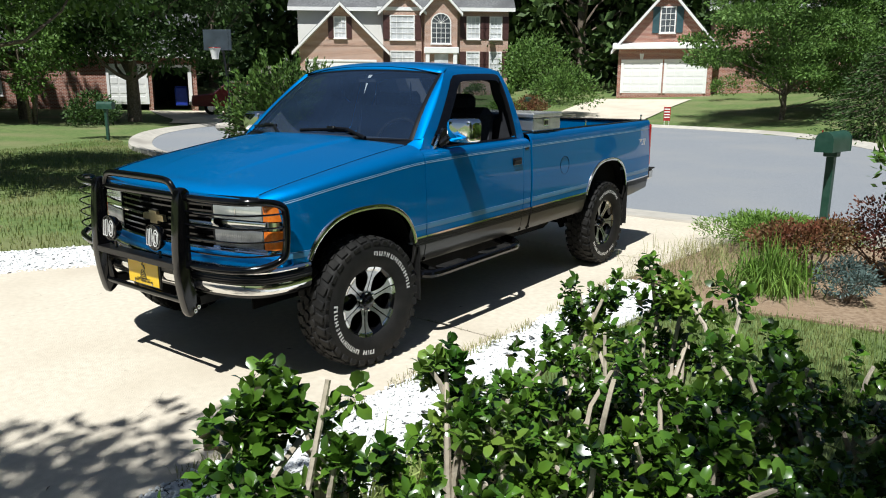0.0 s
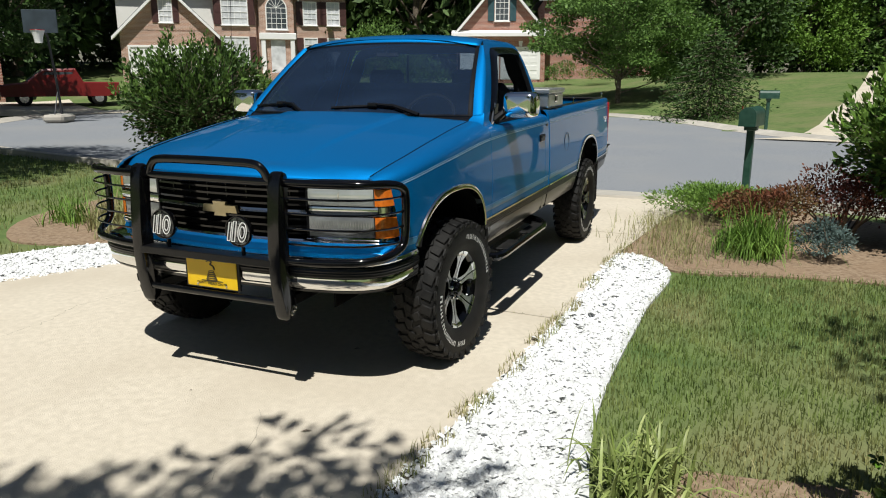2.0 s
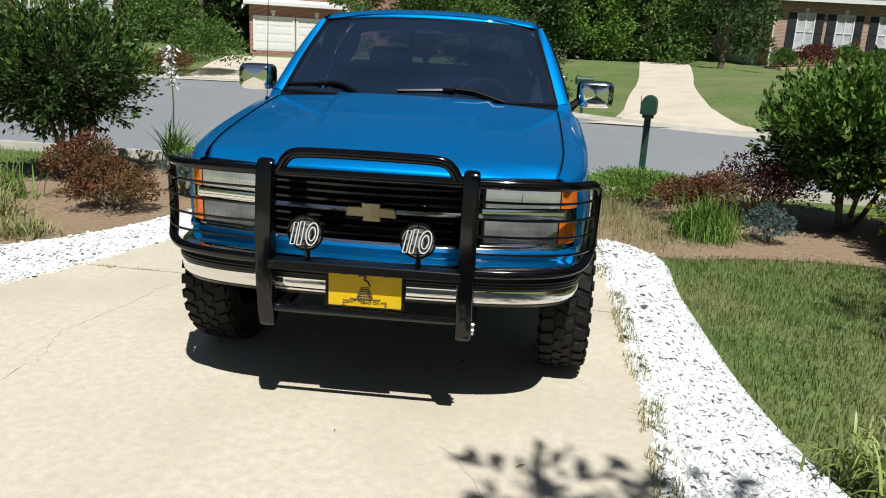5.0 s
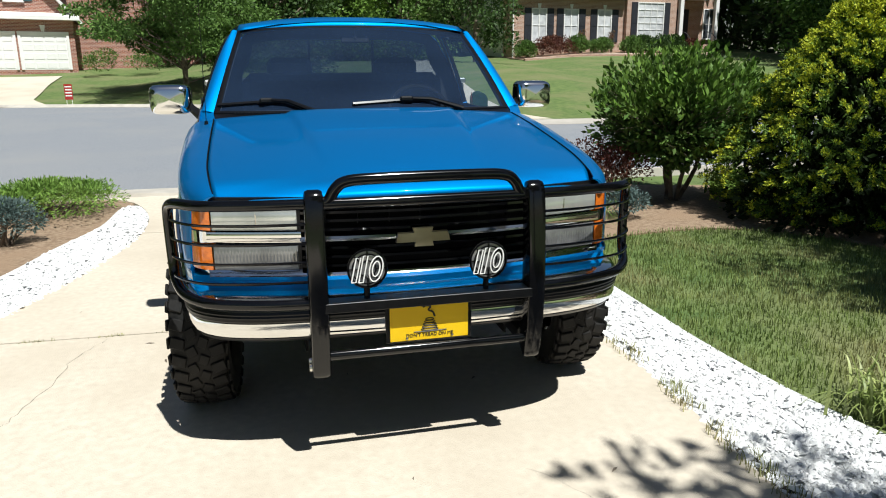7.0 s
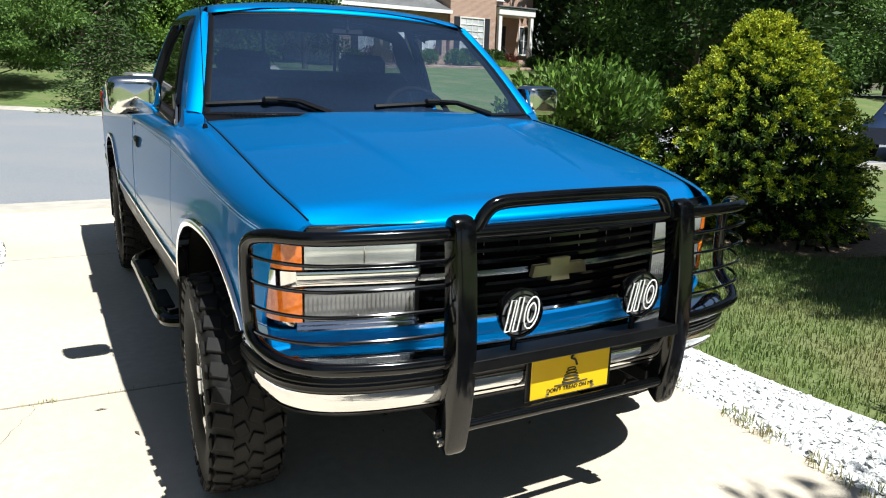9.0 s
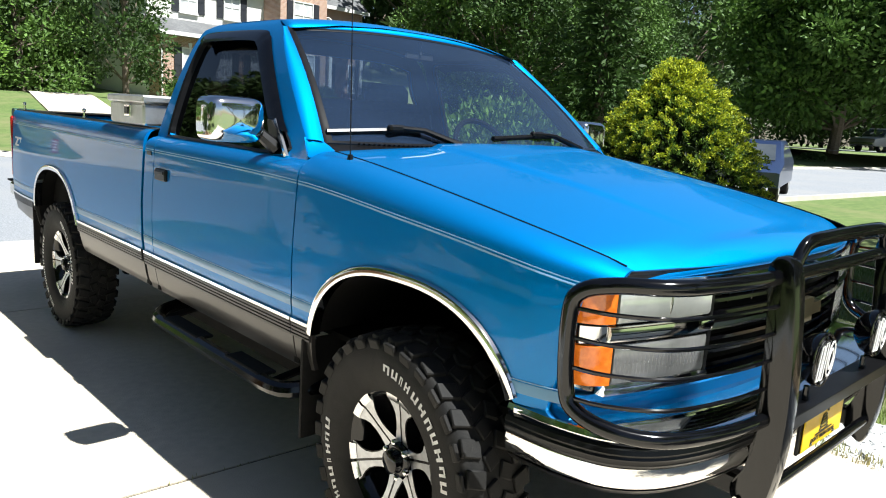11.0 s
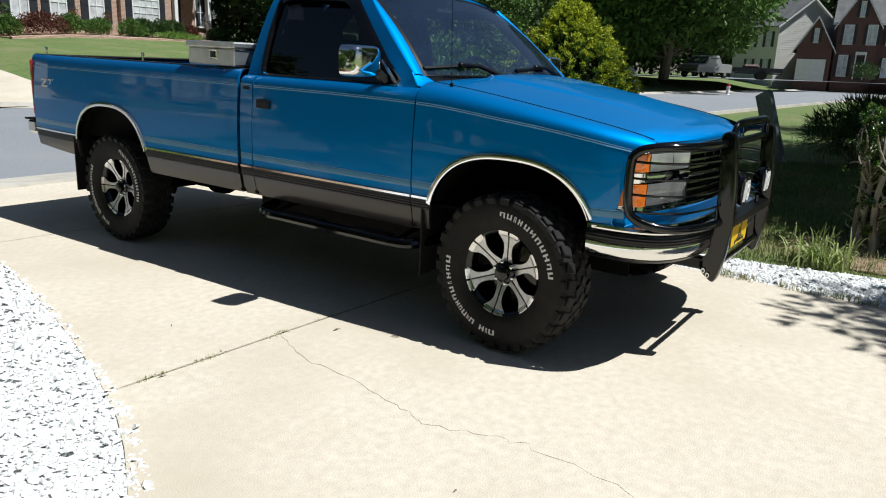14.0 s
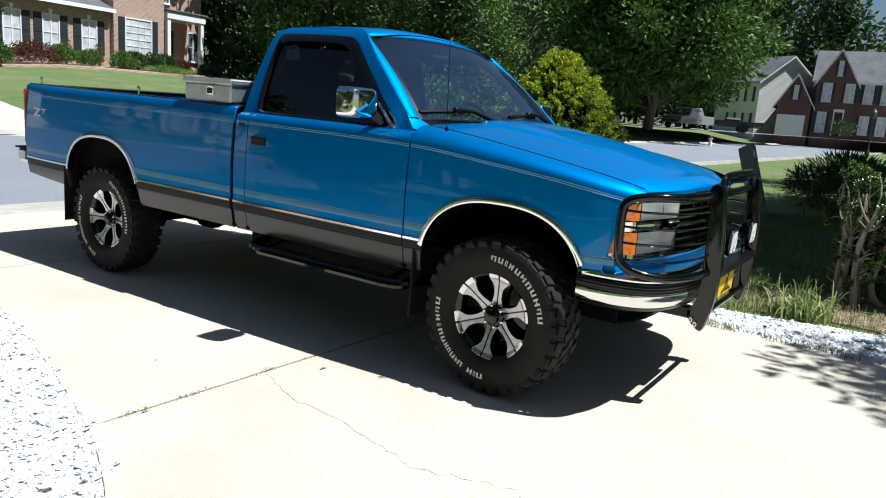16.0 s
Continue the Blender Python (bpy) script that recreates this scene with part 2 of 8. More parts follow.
    def lathe(self, profile, n=48, axis="x", centre=(0, 0, 0)):
        """profile: (along, radius)."""
        rows = []
        for a, r in profile:
            ring = []
            for k in range(n):
                t = 2 * math.pi * k / n
                p = {"x": (a, r * math.cos(t), r * math.sin(t)), "y": (r * math.cos(t), a, r * math.sin(t)), "z": (r * math.cos(t), r * math.sin(t), a)}[axis]
                ring.append(Vector(p) + Vector(centre))
            rows.append(ring)
        return self.grid(rows, close_u=True)

    def prism(self, poly, d, origin=(0, 0, 0), u=(1, 0, 0), w=(0, 0, 1)):
        """A flat outline (a, b) along u and w, given thickness d along u x w."""
        o, u, w = Vector(origin), Vector(u), Vector(w)
        nrm = u.cross(w).normalized()
        a = [o + float(p) * u + float(q) * w for p, q in poly]
        k = len(poly)
        self.add(a + [p + nrm * d for p in a], [tuple(reversed(range(k))), tuple(range(k, 2 * k))] + [(i, (i + 1) % k, (i + 1) % k + k, i + k) for i in range(k)])
        return self

    def mirrored(self):
        m = Mesh()
        m.v = [(-p[0], p[1], p[2]) for p in self.v]
        m.f = [tuple(reversed(q)) for q in self.f]
        return m


def raw(name, verts, faces):
    """A mesh out of arrays."""
    me = bpy.data.meshes.new(name)
    me.from_pydata(verts, [], faces)
    return me


def part(name, mesh, material, parent=None, label="", angle=35, solid=0.0, fix=True):
    """One mesh object, under its thing or part if one is given."""
    me = raw(name, mesh.v, mesh.f)
    if fix:
        b = bmesh.new()
        b.from_mesh(me)
        bmesh.ops.remove_doubles(b, verts=b.verts, dist=1e-5)
        bmesh.ops.recalc_face_normals(b, faces=b.faces)
        b.to_mesh(me)
        b.free()
    me.materials.append(MATS[material] if isinstance(material, str) else material)
    if angle:
        me.shade_smooth()
        me.set_sharp_from_angle(angle=radians(angle))
    ob = new(name, me)
    if parent:
        ob.parent = parent
    if label:
        ob["label"] = label
    if solid:
        s = ob.modifiers.new("solid", "SOLIDIFY")
        s.thickness, s.offset = solid, -1.0
    return ob


def thing(name, label, category, m=None, group="", kind=""):
    ob = tagged(new(name), label, category, group, kind)
    if m:
        ob.matrix_basis = m
    return ob


def lerp_table(table, x):
    xs, ys = zip(*table)
    return float(np.interp(x, xs, ys))


def smooth_table(table, x):
    """As lerp_table, but rounded through the points."""
    xs, ys = zip(*table)
    if x <= xs[0]:
        return ys[0]
    if x >= xs[-1]:
        return ys[-1]
    i = max(k for k in range(len(xs) - 1) if xs[k] <= x)
    h = xs[i + 1] - xs[i]
    s = (x - xs[i]) / h

    def slope(k):
        if k == 0 or k == len(xs) - 1:
            j = 0 if k == 0 else len(xs) - 2
            return (ys[j + 1] - ys[j]) / (xs[j + 1] - xs[j])
        return (ys[k + 1] - ys[k - 1]) / (xs[k + 1] - xs[k - 1])

    a, b = slope(i) * h, slope(i + 1) * h
    return (2 * s**3 - 3 * s**2 + 1) * ys[i] + (s**3 - 2 * s**2 + s) * a + (3 * s**2 - 2 * s**3) * ys[i + 1] + (s**3 - s**2) * b


def rounded(pts, step=8, closed=True):
    """A Catmull-Rom line through points of any dimension."""
    p = [Vector(q) for q in pts]
    n, out = len(p), []
    for i in range(n if closed else n - 1):
        if closed:
            a, b, c, d = p[i - 1], p[i], p[(i + 1) % n], p[(i + 2) % n]
        else:
            a, b, c, d = p[max(i - 1, 0)], p[i], p[i + 1], p[min(i + 2, n - 1)]
        for k in range(step):
            t = k / step
            out.append(0.5 * ((2 * b) + (c - a) * t + (2 * a - 5 * b + 4 * c - d) * t * t + (3 * b - a - 3 * c + d) * t**3))
    if not closed:
        out.append(p[-1])
    return out


def leaf_mesh(name, pts, dirs, size, aspect=0.5, seed=0, droop=0.0, six=False):
    """One mesh of many small folded leaves at pts, growing along dirs."""
    rng = np.random.default_rng(seed)
    n = len(pts)
    pts, d = np.asarray(pts, float), np.asarray(dirs, float)
    d = d + rng.normal(0, 0.45, (n, 3))
    d[:, 2] -= droop
    d /= np.linalg.norm(d, axis=1)[:, None] + 1e-9
    r = rng.normal(0, 1, (n, 3)) + np.array((0, 0, 0.0))
    s = np.cross(d, r)
    s /= np.linalg.norm(s, axis=1)[:, None] + 1e-9
    up = np.cross(s, d)
    up *= np.sign(up[:, 2:3] + 1e-9)
    L = (size * rng.uniform(0.65, 1.35, n))[:, None]
    w = L * aspect * 0.5
    if six:
        v = np.stack([pts, pts + d * L * 0.3 + s * w * 0.8 + up * L * 0.05, pts + d * L * 0.68 + s * w * 0.85 + up * L * 0.06, pts + d * L - up * L * 0.05,
                      pts + d * L * 0.68 - s * w * 0.85 + up * L * 0.06, pts + d * L * 0.3 - s * w * 0.8 + up * L * 0.05, pts + d * L * 0.5 - up * L * 0.04], 1).reshape(-1, 3)
        k = np.arange(n)[:, None, None] * 7
        f = (np.array([[0, 1, 6], [1, 2, 6], [2, 3, 6], [3, 4, 6], [4, 5, 6], [5, 0, 6]])[None] + k).reshape(-1, 3)
    else:
        v = np.stack([pts, pts + d * L * 0.5 + s * w, pts + d * L, pts + d * L * 0.5 - s * w], 1).reshape(-1, 3)
        k = np.arange(n)[:, None, None] * 4
        f = (np.array([[0, 1, 2], [0, 2, 3]])[None] + k).reshape(-1, 3)
    me = bpy.data.meshes.new(name)
    me.vertices.add(len(v))
    me.vertices.foreach_set("co", v.ravel())
    me.loops.add(f.size)
    me.loops.foreach_set("vertex_index", f.ravel().astype(np.int32))
    me.polygons.add(len(f))
    me.polygons.foreach_set("loop_start", np.arange(0, f.size, 3, dtype=np.int32))
    me.polygons.foreach_set("loop_total", np.full(len(f), 3, dtype=np.int32))
    me.update(calc_edges=True)
    me.validate()
    return me

# ---- ground, street, driveway ----
STREET = rounded([(220, -6), (90, 2), (40, 4.7), (20, 5.6), (8, 6.13), (-6, 6.22), (-10, 6.6), (-15.2, 8.1), (-20.8, 12.2), (-24, 17.5), (-24, 23), (-20, 27.5),
                  (-14, 29.3), (-8, 28.8), (-3, 26.9), (0, 23.5), (2.8, 18.6), (5.8, 15.7), (9, 15.1), (20, 14.9), (44, 14.4), (90, 12), (220, 6)], 8)
STREET = [Vector((p[0], p[1])) for p in STREET]
_sa = np.array([(p.x, p.y) for p in STREET])
_sb = np.roll(_sa, -1, axis=0)


def street_gap(pts):
    """Distance from the street's edge, less than 0 on the street."""
    p = np.asarray(pts, float)[:, None, :]
    ab = (_sb - _sa)[None]
    t = np.clip(((p - _sa) * ab).sum(-1) / (ab**2).sum(-1), 0, 1)
    d = np.linalg.norm(p - (_sa + t[..., None] * ab), axis=-1).min(1)
    x, y = p[:, 0, 0:1], p[:, 0, 1:2]
    cross = ((_sa[:, 1] > y) != (_sb[:, 1] > y)) & (x < (_sb[:, 0] - _sa[:, 0]) * (y - _sa[:, 1]) / (_sb[:, 1] - _sa[:, 1] + 1e-12) + _sa[:, 0])
    return np.where(cross.sum(1) % 2, -d, d)


def heights(pts):
    p = np.asarray(pts, float)
    d = street_gap(p)
    x, y = p[:, 0], p[:, 1]
    far = np.clip((y - 13) / 6, 0, 1)
    left = np.clip((-x - 20) / 5, 0, 1) * (1 - np.clip((y - 24) / 5, 0, 1))
    right = np.clip((x - 34) / 12, 0, 1)
    slope = 0.088 * far * (1 - left) + 0.03 * left
    z = np.minimum(slope * np.maximum(d - 0.4, 0), 2.9) * (1 - right) + right * np.minimum(np.maximum(d - 0.4, 0) * 0.10, 1.0) * far
    knoll = np.clip((10 - np.abs(x - 4)) / 4, 0, 1) * far
    z = z * (1 - knoll) + np.minimum(0.128 * np.maximum(d - 0.4, 0), 1.82) * knoll
    return -0.03 + z


def height(x, y):
    return float(heights([(x, y)])[0])


def spaced(lo, hi, fine_lo, fine_hi, step):
    mid = list(np.arange(fine_lo, fine_hi + 1e-6, step))
    out, s, a = [], step, fine_lo
    while a > lo:
        s *= 1.25
        a -= s
        out.append(max(a, lo))
    out2, s, a = [], step, fine_hi
    while a < hi:
        s *= 1.25
        a += s
        out2.append(min(a, hi))
    return out[::-1] + mid + out2


gx, gy = spaced(-420, 520, -42, 46, 1.6), spaced(-300, 520, -8, 48, 1.6)
gp = np.array([(x, y) for y in gy for x in gx])
gz = heights(gp)
gm = Mesh().grid([[(*gp[j * len(gx) + i], gz[j * len(gx) + i]) for i in range(len(gx))] for j in range(len(gy))])
ground = tagged(part("ground", gm, "lawn", fix=False, angle=180), "mown lawn ground with dry patches", "ground", kind="structure")


def sheet(name, outline, z, material, label, category, depth=0.05, kind="structure", parent=None):
    """A flat slab with the outline's shape, its top at z."""
    m = Mesh().prism([(p[0], p[1]) for p in outline], depth, (0, 0, z - depth), (1, 0, 0), (0, 1, 0))
    b = part(name, m, material, parent, angle=0)
    if label:
        tagged(b, label, category, kind=kind)
    return b


sheet("road", STREET, -0.014, "asphalt", "pale grey asphalt cul-de-sac street", "road", 0.03)
# rolled kerb round the street
km = Mesh()
prof = [(-0.38, -0.030), (-0.38, -0.004), (-0.12, 0.004), (0.02, 0.05), (0.14, 0.085), (0.26, 0.085), (0.28, -0.05)]
rows = []
ns = len(STREET)
for i, p in enumerate(STREET):
    t = (STREET[(i + 1) % ns] - STREET[i - 1]).normalized()
    nrm = Vector((t.y, -t.x))
    if street_gap([(p.x + nrm.x * 0.5, p.y + nrm.y * 0.5)])[0] < 0:
        nrm = -nrm
    low = 0.15 if -2.6 < p.x < 1.9 and p.y < 8 else 1.0
    rows.append([(p.x + nrm.x * a, p.y + nrm.y * a, h if h < 0.01 else 0.01 + (h - 0.01) * low) for a, h in prof])
km.grid(rows, close_v=True)
tagged(part("kerb", km, "kerb_concrete"), "rolled concrete kerb along the street", "kerb", kind="structure")

# driveway slabs with open joints
DRIVE_L = [(-14, 1.3), (-3, 1.2), (-1.3, 1.2), (-0.6, 1.26), (0.2, 1.29), (0.9, 1.325), (1.9, 1.325), (2.7, 1.34), (3.5, 1.42), (4.3, 1.5), (5.4, 1.66), (6.0, 2.1)]
DRIVE_R = [(-14, -7.0), (-5, -6.0), (-2.6, -4.6), (-0.4, -3.12), (0.47, -2.60), (0.95, -2.40), (1.5, -2.22), (2.3, -2.0), (3.4, -1.77), (4.5, -1.78), (5.4, -2.05), (6.0, -2.5)]
driveway = thing("driveway", "cream concrete driveway in large slabs with grassy joints", "driveway", kind="structure")
SKEW = -0.042
for y0, y1 in ((-14, -5.0), (-5.0, -2.05), (-2.05, 0.895), (0.895, 3.74), (3.74, 5.98)):
    ys = list(np.linspace(y0 + 0.008, y1 - 0.008, 14))
    left = [(smooth_table(DRIVE_L, y), y + SKEW * smooth_table(DRIVE_L, y) * min(1, (5.98 - y) / 0.5)) for y in ys]
    right = [(smooth_table(DRIVE_R, y), y + SKEW * smooth_table(DRIVE_R, y) * min(1, (5.98 - y) / 0.5)) for y in reversed(ys)]
    sheet("slab", left + right, 0.0, "concrete", "", "", 0.10, parent=driveway)
sheet("joint_fill", [(1.1, -13), (1.3, 1.0), (1.4, 5.9), (-1.7, 5.9), (-1.95, 1.5), (-2.95, -0.5), (-5.2, -5), (-6.2, -13)], -0.006, "joint_dirt", "", "", 0.02, parent=driveway)

# gravel strips and planting beds
GRAVEL_L = [(1.21, -3.2), (1.19, -1.5), (1.25, -0.6), (1.28, 0.2), (1.315, 0.9), (1.315, 1.9), (1.33, 2.6), (1.40, 2.85), (1.62, 2.78), (1.80, 2.45), (1.85, 2.1), (1.79, 1.45), (1.78, 1.0), (1.77, 0.2), (1.79, -0.35), (1.84, -0.8), (1.92, -1.2), (2.02, -1.8), (2.1, -2.4), (2.1, -3.2)]
GRAVEL_R = [(-3.1, -0.42), (-2.59, 0.47), (-2.39, 0.95), (-2.21, 1.5), (-1.99, 2.3), (-1.76, 3.4), (-1.78, 4.5), (-2.0, 5.3), (-2.14, 5.2), (-2.17, 4.3), (-2.38, 3.4), (-2.58, 2.45), (-2.9, 1.7),
            (-3.4, 1.1), (-3.85, 0.3), (-4.6, -0.9), (-5.3, -2.0), (-6.2, -3.6), (-5.0, -3.7), (-4.35, -2.3), (-3.7, -1.3)]
BED_R = [(-2.2, 5.85), (-2.1, 5.3), (-2.14, 4.3), (-2.36, 3.4), (-2.56, 2.45), (-2.88, 1.75), (-3.3, 1.3), (-4.2, 1.1), (-5.1, 2.0), (-5.4, 3.6), (-5.2, 5.0), (-4.4, 5.8)]
BED_L = [(1.85, 5.8), (1.55, 4.6), (1.42, 3.5), (1.38, 2.95), (1.62, 2.8), (1.95, 2.42), (2.72, 2.6), (3.48, 2.65), (3.9, 2.5), (4.4, 2.1), (4.7, 1.5), (5.4, 1.2), (6.4, 1.6), (6.8, 3.0), (5.6, 4.6), (4.2, 5.2), (3.0, 5.7), (2.3, 5.85)]


def inside(poly, pts):
    a = np.array([(p[0], p[1]) for p in poly])
    b = np.roll(a, -1, axis=0)
    x, y = pts[:, 0:1], pts[:, 1:2]
    c = ((a[:, 1] > y) != (b[:, 1] > y)) & (x < (b[:, 0] - a[:, 0]) * (y - a[:, 1]) / (b[:, 1] - a[:, 1] + 1e-12) + a[:, 0])
    return c.sum(1) % 2 == 1


def scatter(poly, count, seed):
    rng = np.random.default_rng(seed)
    a = np.array([(p[0], p[1]) for p in poly])
    p = rng.uniform(a.min(0), a.max(0), (count, 2))
    return p[inside(poly, p)]


def widened(poly, by):
    """The outline moved outwards."""
    p = [Vector((q[0], q[1])) for q in poly]
    area = sum(a.x * b.y - b.x * a.y for a, b in zip(p, p[1:] + p[:1]))
    out = []
    for i, q in enumerate(p):
        t = (p[(i + 1) % len(p)] - p[i - 1]).normalized()
        out.append(q + Vector((t.y, -t.x)) * by * (1 if area > 0 else -1))
    return out


for o in (rounded(GRAVEL_L, 5), rounded(GRAVEL_R, 5)):
    sheet("gravel_bed", widened(o, 0.03), -0.008, "pebble_bed", "bed of crushed white stone along the driveway", "gravel", 0.05)
for o in (BED_R, BED_L):
    sheet("planting_bed", rounded(o, 5), -0.012, "mulch", "planting bed covered with brown bark mulch", "flower bed", 0.05)
sheet("dry_verge", rounded([(2.2, -1.0), (2.5, -0.72), (3.2, -0.72), (3.6, -1.5), (3.5, -2.8), (2.3, -2.9)], 5), -0.016, "mulch", "strip of dry mulch under a clipped hedge", "flower bed", 0.03)


def stones(poly, count, seed, size):
    """Many small angular stones lying in an outline."""
    rng = np.random.default_rng(seed)
    p = scatter(poly, count, seed)
    n = len(p)
    base = np.array([(1, 0, 0), (0.3, 0.9, 0), (-0.8, 0.55, 0), (-0.75, -0.6, 0), (0.35, -0.85, 0), (0.45, 0.1, 0.8), (-0.35, 0.15, 0.9), (0, -0.4, 0.75)])
    s = size * rng.lognormal(0, 0.35, n)
    a = rng.uniform(0, 6.28, n)
    v = np.repeat(base[None], n, 0) * (1 + rng.uniform(-0.3, 0.3, (n, 8, 3)))
    v *= s[:, None, None] * np.stack([np.ones(n), rng.uniform(0.55, 0.95, n), rng.uniform(0.40, 0.70, n)], 1)[:, None]
    tilt = rng.normal(0, 0.28, (n, 2))
    v[..., 2] += v[..., 0] * tilt[:, :1] + v[..., 1] * tilt[:, 1:]
    x = v[..., 0] * np.cos(a)[:, None] - v[..., 1] * np.sin(a)[:, None]
    y = v[..., 0] * np.sin(a)[:, None] + v[..., 1] * np.cos(a)[:, None]
    v[..., 0], v[..., 1] = x + p[:, :1], y + p[:, 1:]
    v[..., 2] += (-0.011 - v[..., 2].min(1) + rng.uniform(0, 0.003, n))[:, None]
    f = np.array([(0, 1, 5), (1, 6, 5), (1, 2, 6), (2, 3, 6), (3, 7, 6), (3, 4, 7), (4, 0, 7), (0, 5, 7), (5, 6, 7)])
    f = (f[None] + 8 * np.arange(n)[:, None, None]).reshape(-1, 3)
    return raw("stones", v.reshape(-1, 3).tolist(), f.tolist())


for poly, cnt, sd in ((rounded(GRAVEL_L, 5), 36000, 1), (rounded(GRAVEL_R, 5), 170000, 2)):
    o = new("white_gravel", stones(poly, cnt, sd, 0.0118))
    o.data.materials.append(MATS["pebble"])
    tagged(o, "loose crushed white marble stones", "gravel", kind="stuff")


def blades(name, poly, count, h, w, seed, material, label, lean=0.5, base=None):
    """Grass blades as thin folded triangles standing in an outline."""
    rng = np.random.default_rng(seed)
    p = scatter(poly, count, seed)
    n = len(p)
    z = heights(p) if base is None else np.full(n, base)
    a, hh = rng.uniform(0, 6.28, n), h * rng.uniform(0.5, 1.4, n)
    u = np.stack([np.cos(a), np.sin(a), 0 * a], 1)
    k = np.stack([-np.sin(a), np.cos(a), 0 * a], 1) * (rng.uniform(0.1, 1, n) * lean)[:, None]
    b = np.concatenate([p, z[:, None]], 1)
    up = np.array((0, 0, 1.0))
    v = np.stack([b - u * w / 2, b + u * w / 2, b + (up * 0.6 + k * 0.35) * hh[:, None] + u * w * 0.35, b + (up * 0.6 + k * 0.35) * hh[:, None] - u * w * 0.35,
                  b + (up * 0.95 + k) * hh[:, None]], 1).reshape(-1, 3)
    i = (np.arange(n) * 5)[:, None]
    me = raw(name, v.tolist(), (i + np.array([0, 1, 2, 3])).tolist() + (i + np.array([3, 2, 4])).tolist())
    me.materials.append(MATS[material])
    return tagged(new(name, me), label, "grass", kind="stuff")


LAWN_L = [(1.86, 2.15), (1.95, 2.46), (2.72, 2.66), (3.48, 2.7), (3.9, 2.55), (4.4, 2.1), (4.6, 1.5), (5.4, 1.2), (7.5, 1.4), (9.5, 0.5), (9.5, -3.0), (3.7, -3.6), (3.7, -1.2), (3.3, -0.6), (2.45, -0.65), (2.1, -1.0), (1.90, -1.0), (1.84, -0.7), (1.79, -0.2), (1.78, 0.6), (1.80, 1.5)]
LAWN_L2 = [(2.0, -0.9), (2.45, -0.65), (3.6, -0.5), (4.2, -3.4), (2.1, -3.3)]
LAWN_R = [(-3.5, 1.05), (-4.3, 1.0), (-5.3, 2.0), (-5.6, 3.6), (-5.4, 5.3), (-4.5, 6.4), (-9, 6.6), (-15, 7.9), (-19, 9.5), (-16, 3), (-9, -1), (-6.2, -3.4), (-5.3, -1.9), (-4.6, -0.8), (-3.9, 0.4)]
blades("lawn_grass", LAWN_L, 115000, 0.045, 0.0065, 3, "grass_blade", "mown green lawn grass with straw patches")
blades("lawn_grass", LAWN_L2, 16000, 0.04, 0.006, 4, "grass_blade", "thin lawn grass under a clipped hedge")
blades("lawn_grass", LAWN_R, 62000, 0.06, 0.011, 5, "grass_blade", "sunlit lawn grass with dry patches")
for k, (y0, y1, cnt) in enumerate(((-1.5, -0.9, 220), (-0.75, -0.45, 150), (-0.2, 0.15, 90), (0.3, 0.9, 260), (1.0, 1.25, 60), (1.6, 1.9, 60), (2.3, 3.2, 260))):
    blades("edge_weeds", [(smooth_table(DRIVE_L, y0) - 0.05, y0), (smooth_table(DRIVE_L, y0) + 0.07, y0), (smooth_table(DRIVE_L, y1) + 0.07, y1), (smooth_table(DRIVE_L, y1) - 0.05, y1)], cnt, 0.045, 0.005, 60 + k, "dry_grass", "short weeds in the driveway's edge", 0.9, 0.0)
for k, x in enumerate((-2.22, -1.95, -1.52, -0.3, 0.75)):
    y = 0.895 - 0.042 * x
    blades("joint_weeds", [(x - 0.07, y - 0.018), (x + 0.08, y - 0.02), (x + 0.07, y + 0.018), (x - 0.06, y + 0.016)], 80, 0.016, 0.004, 90 + k, "dry_grass", "tuft of weeds in the driveway's joint", 1.2, -0.008)
blades("joint_weeds", [(-2.3, 0.972), (1.3, 0.822), (1.3, 0.856), (-2.3, 1.006)], 700, 0.022, 0.004, 7, "dry_grass", "tiny weeds in the driveway's joint", 0.9, -0.01)


# ---- plants ----
def limb(m, a, b, r0, r1, rng, n=5, bend=0.12, sides=7):
    a, b = Vector(a), Vector(b)
    L = (b - a).length
    off = Vector(rng.normal(0, bend * L, 3))
    pts = [a.lerp(b, k / n) + off * math.sin(math.pi * k / n) for k in range(n + 1)]
    m.tube(pts, [r0 + (r1 - r0) * k / n for k in range(n + 1)], sides)
    return pts


def crown_points(clumps, per, seed, shell=0.45):
    """Leaf places in ellipsoid clumps (x, y, z, rx, rz), thicker towards the skin, with outward directions."""
    rng = np.random.default_rng(seed)
    P, D = [], []
    for x, y, z, rx, rz in clumps:
        n = max(8, int(per * rx * rx * 4))
        d = rng.normal(0, 1, (n, 3))
        d /= np.linalg.norm(d, axis=1)[:, None]
        r = rng.uniform(0, 1, n) ** shell * rng.uniform(0.8, 1.12, n)
        P.append(np.array((x, y, z)) + d * r[:, None] * np.array((rx, rx, rz)))
        D.append(d + np.array((0, 0, 0.15)))
    return np.concatenate(P), np.concatenate(D)


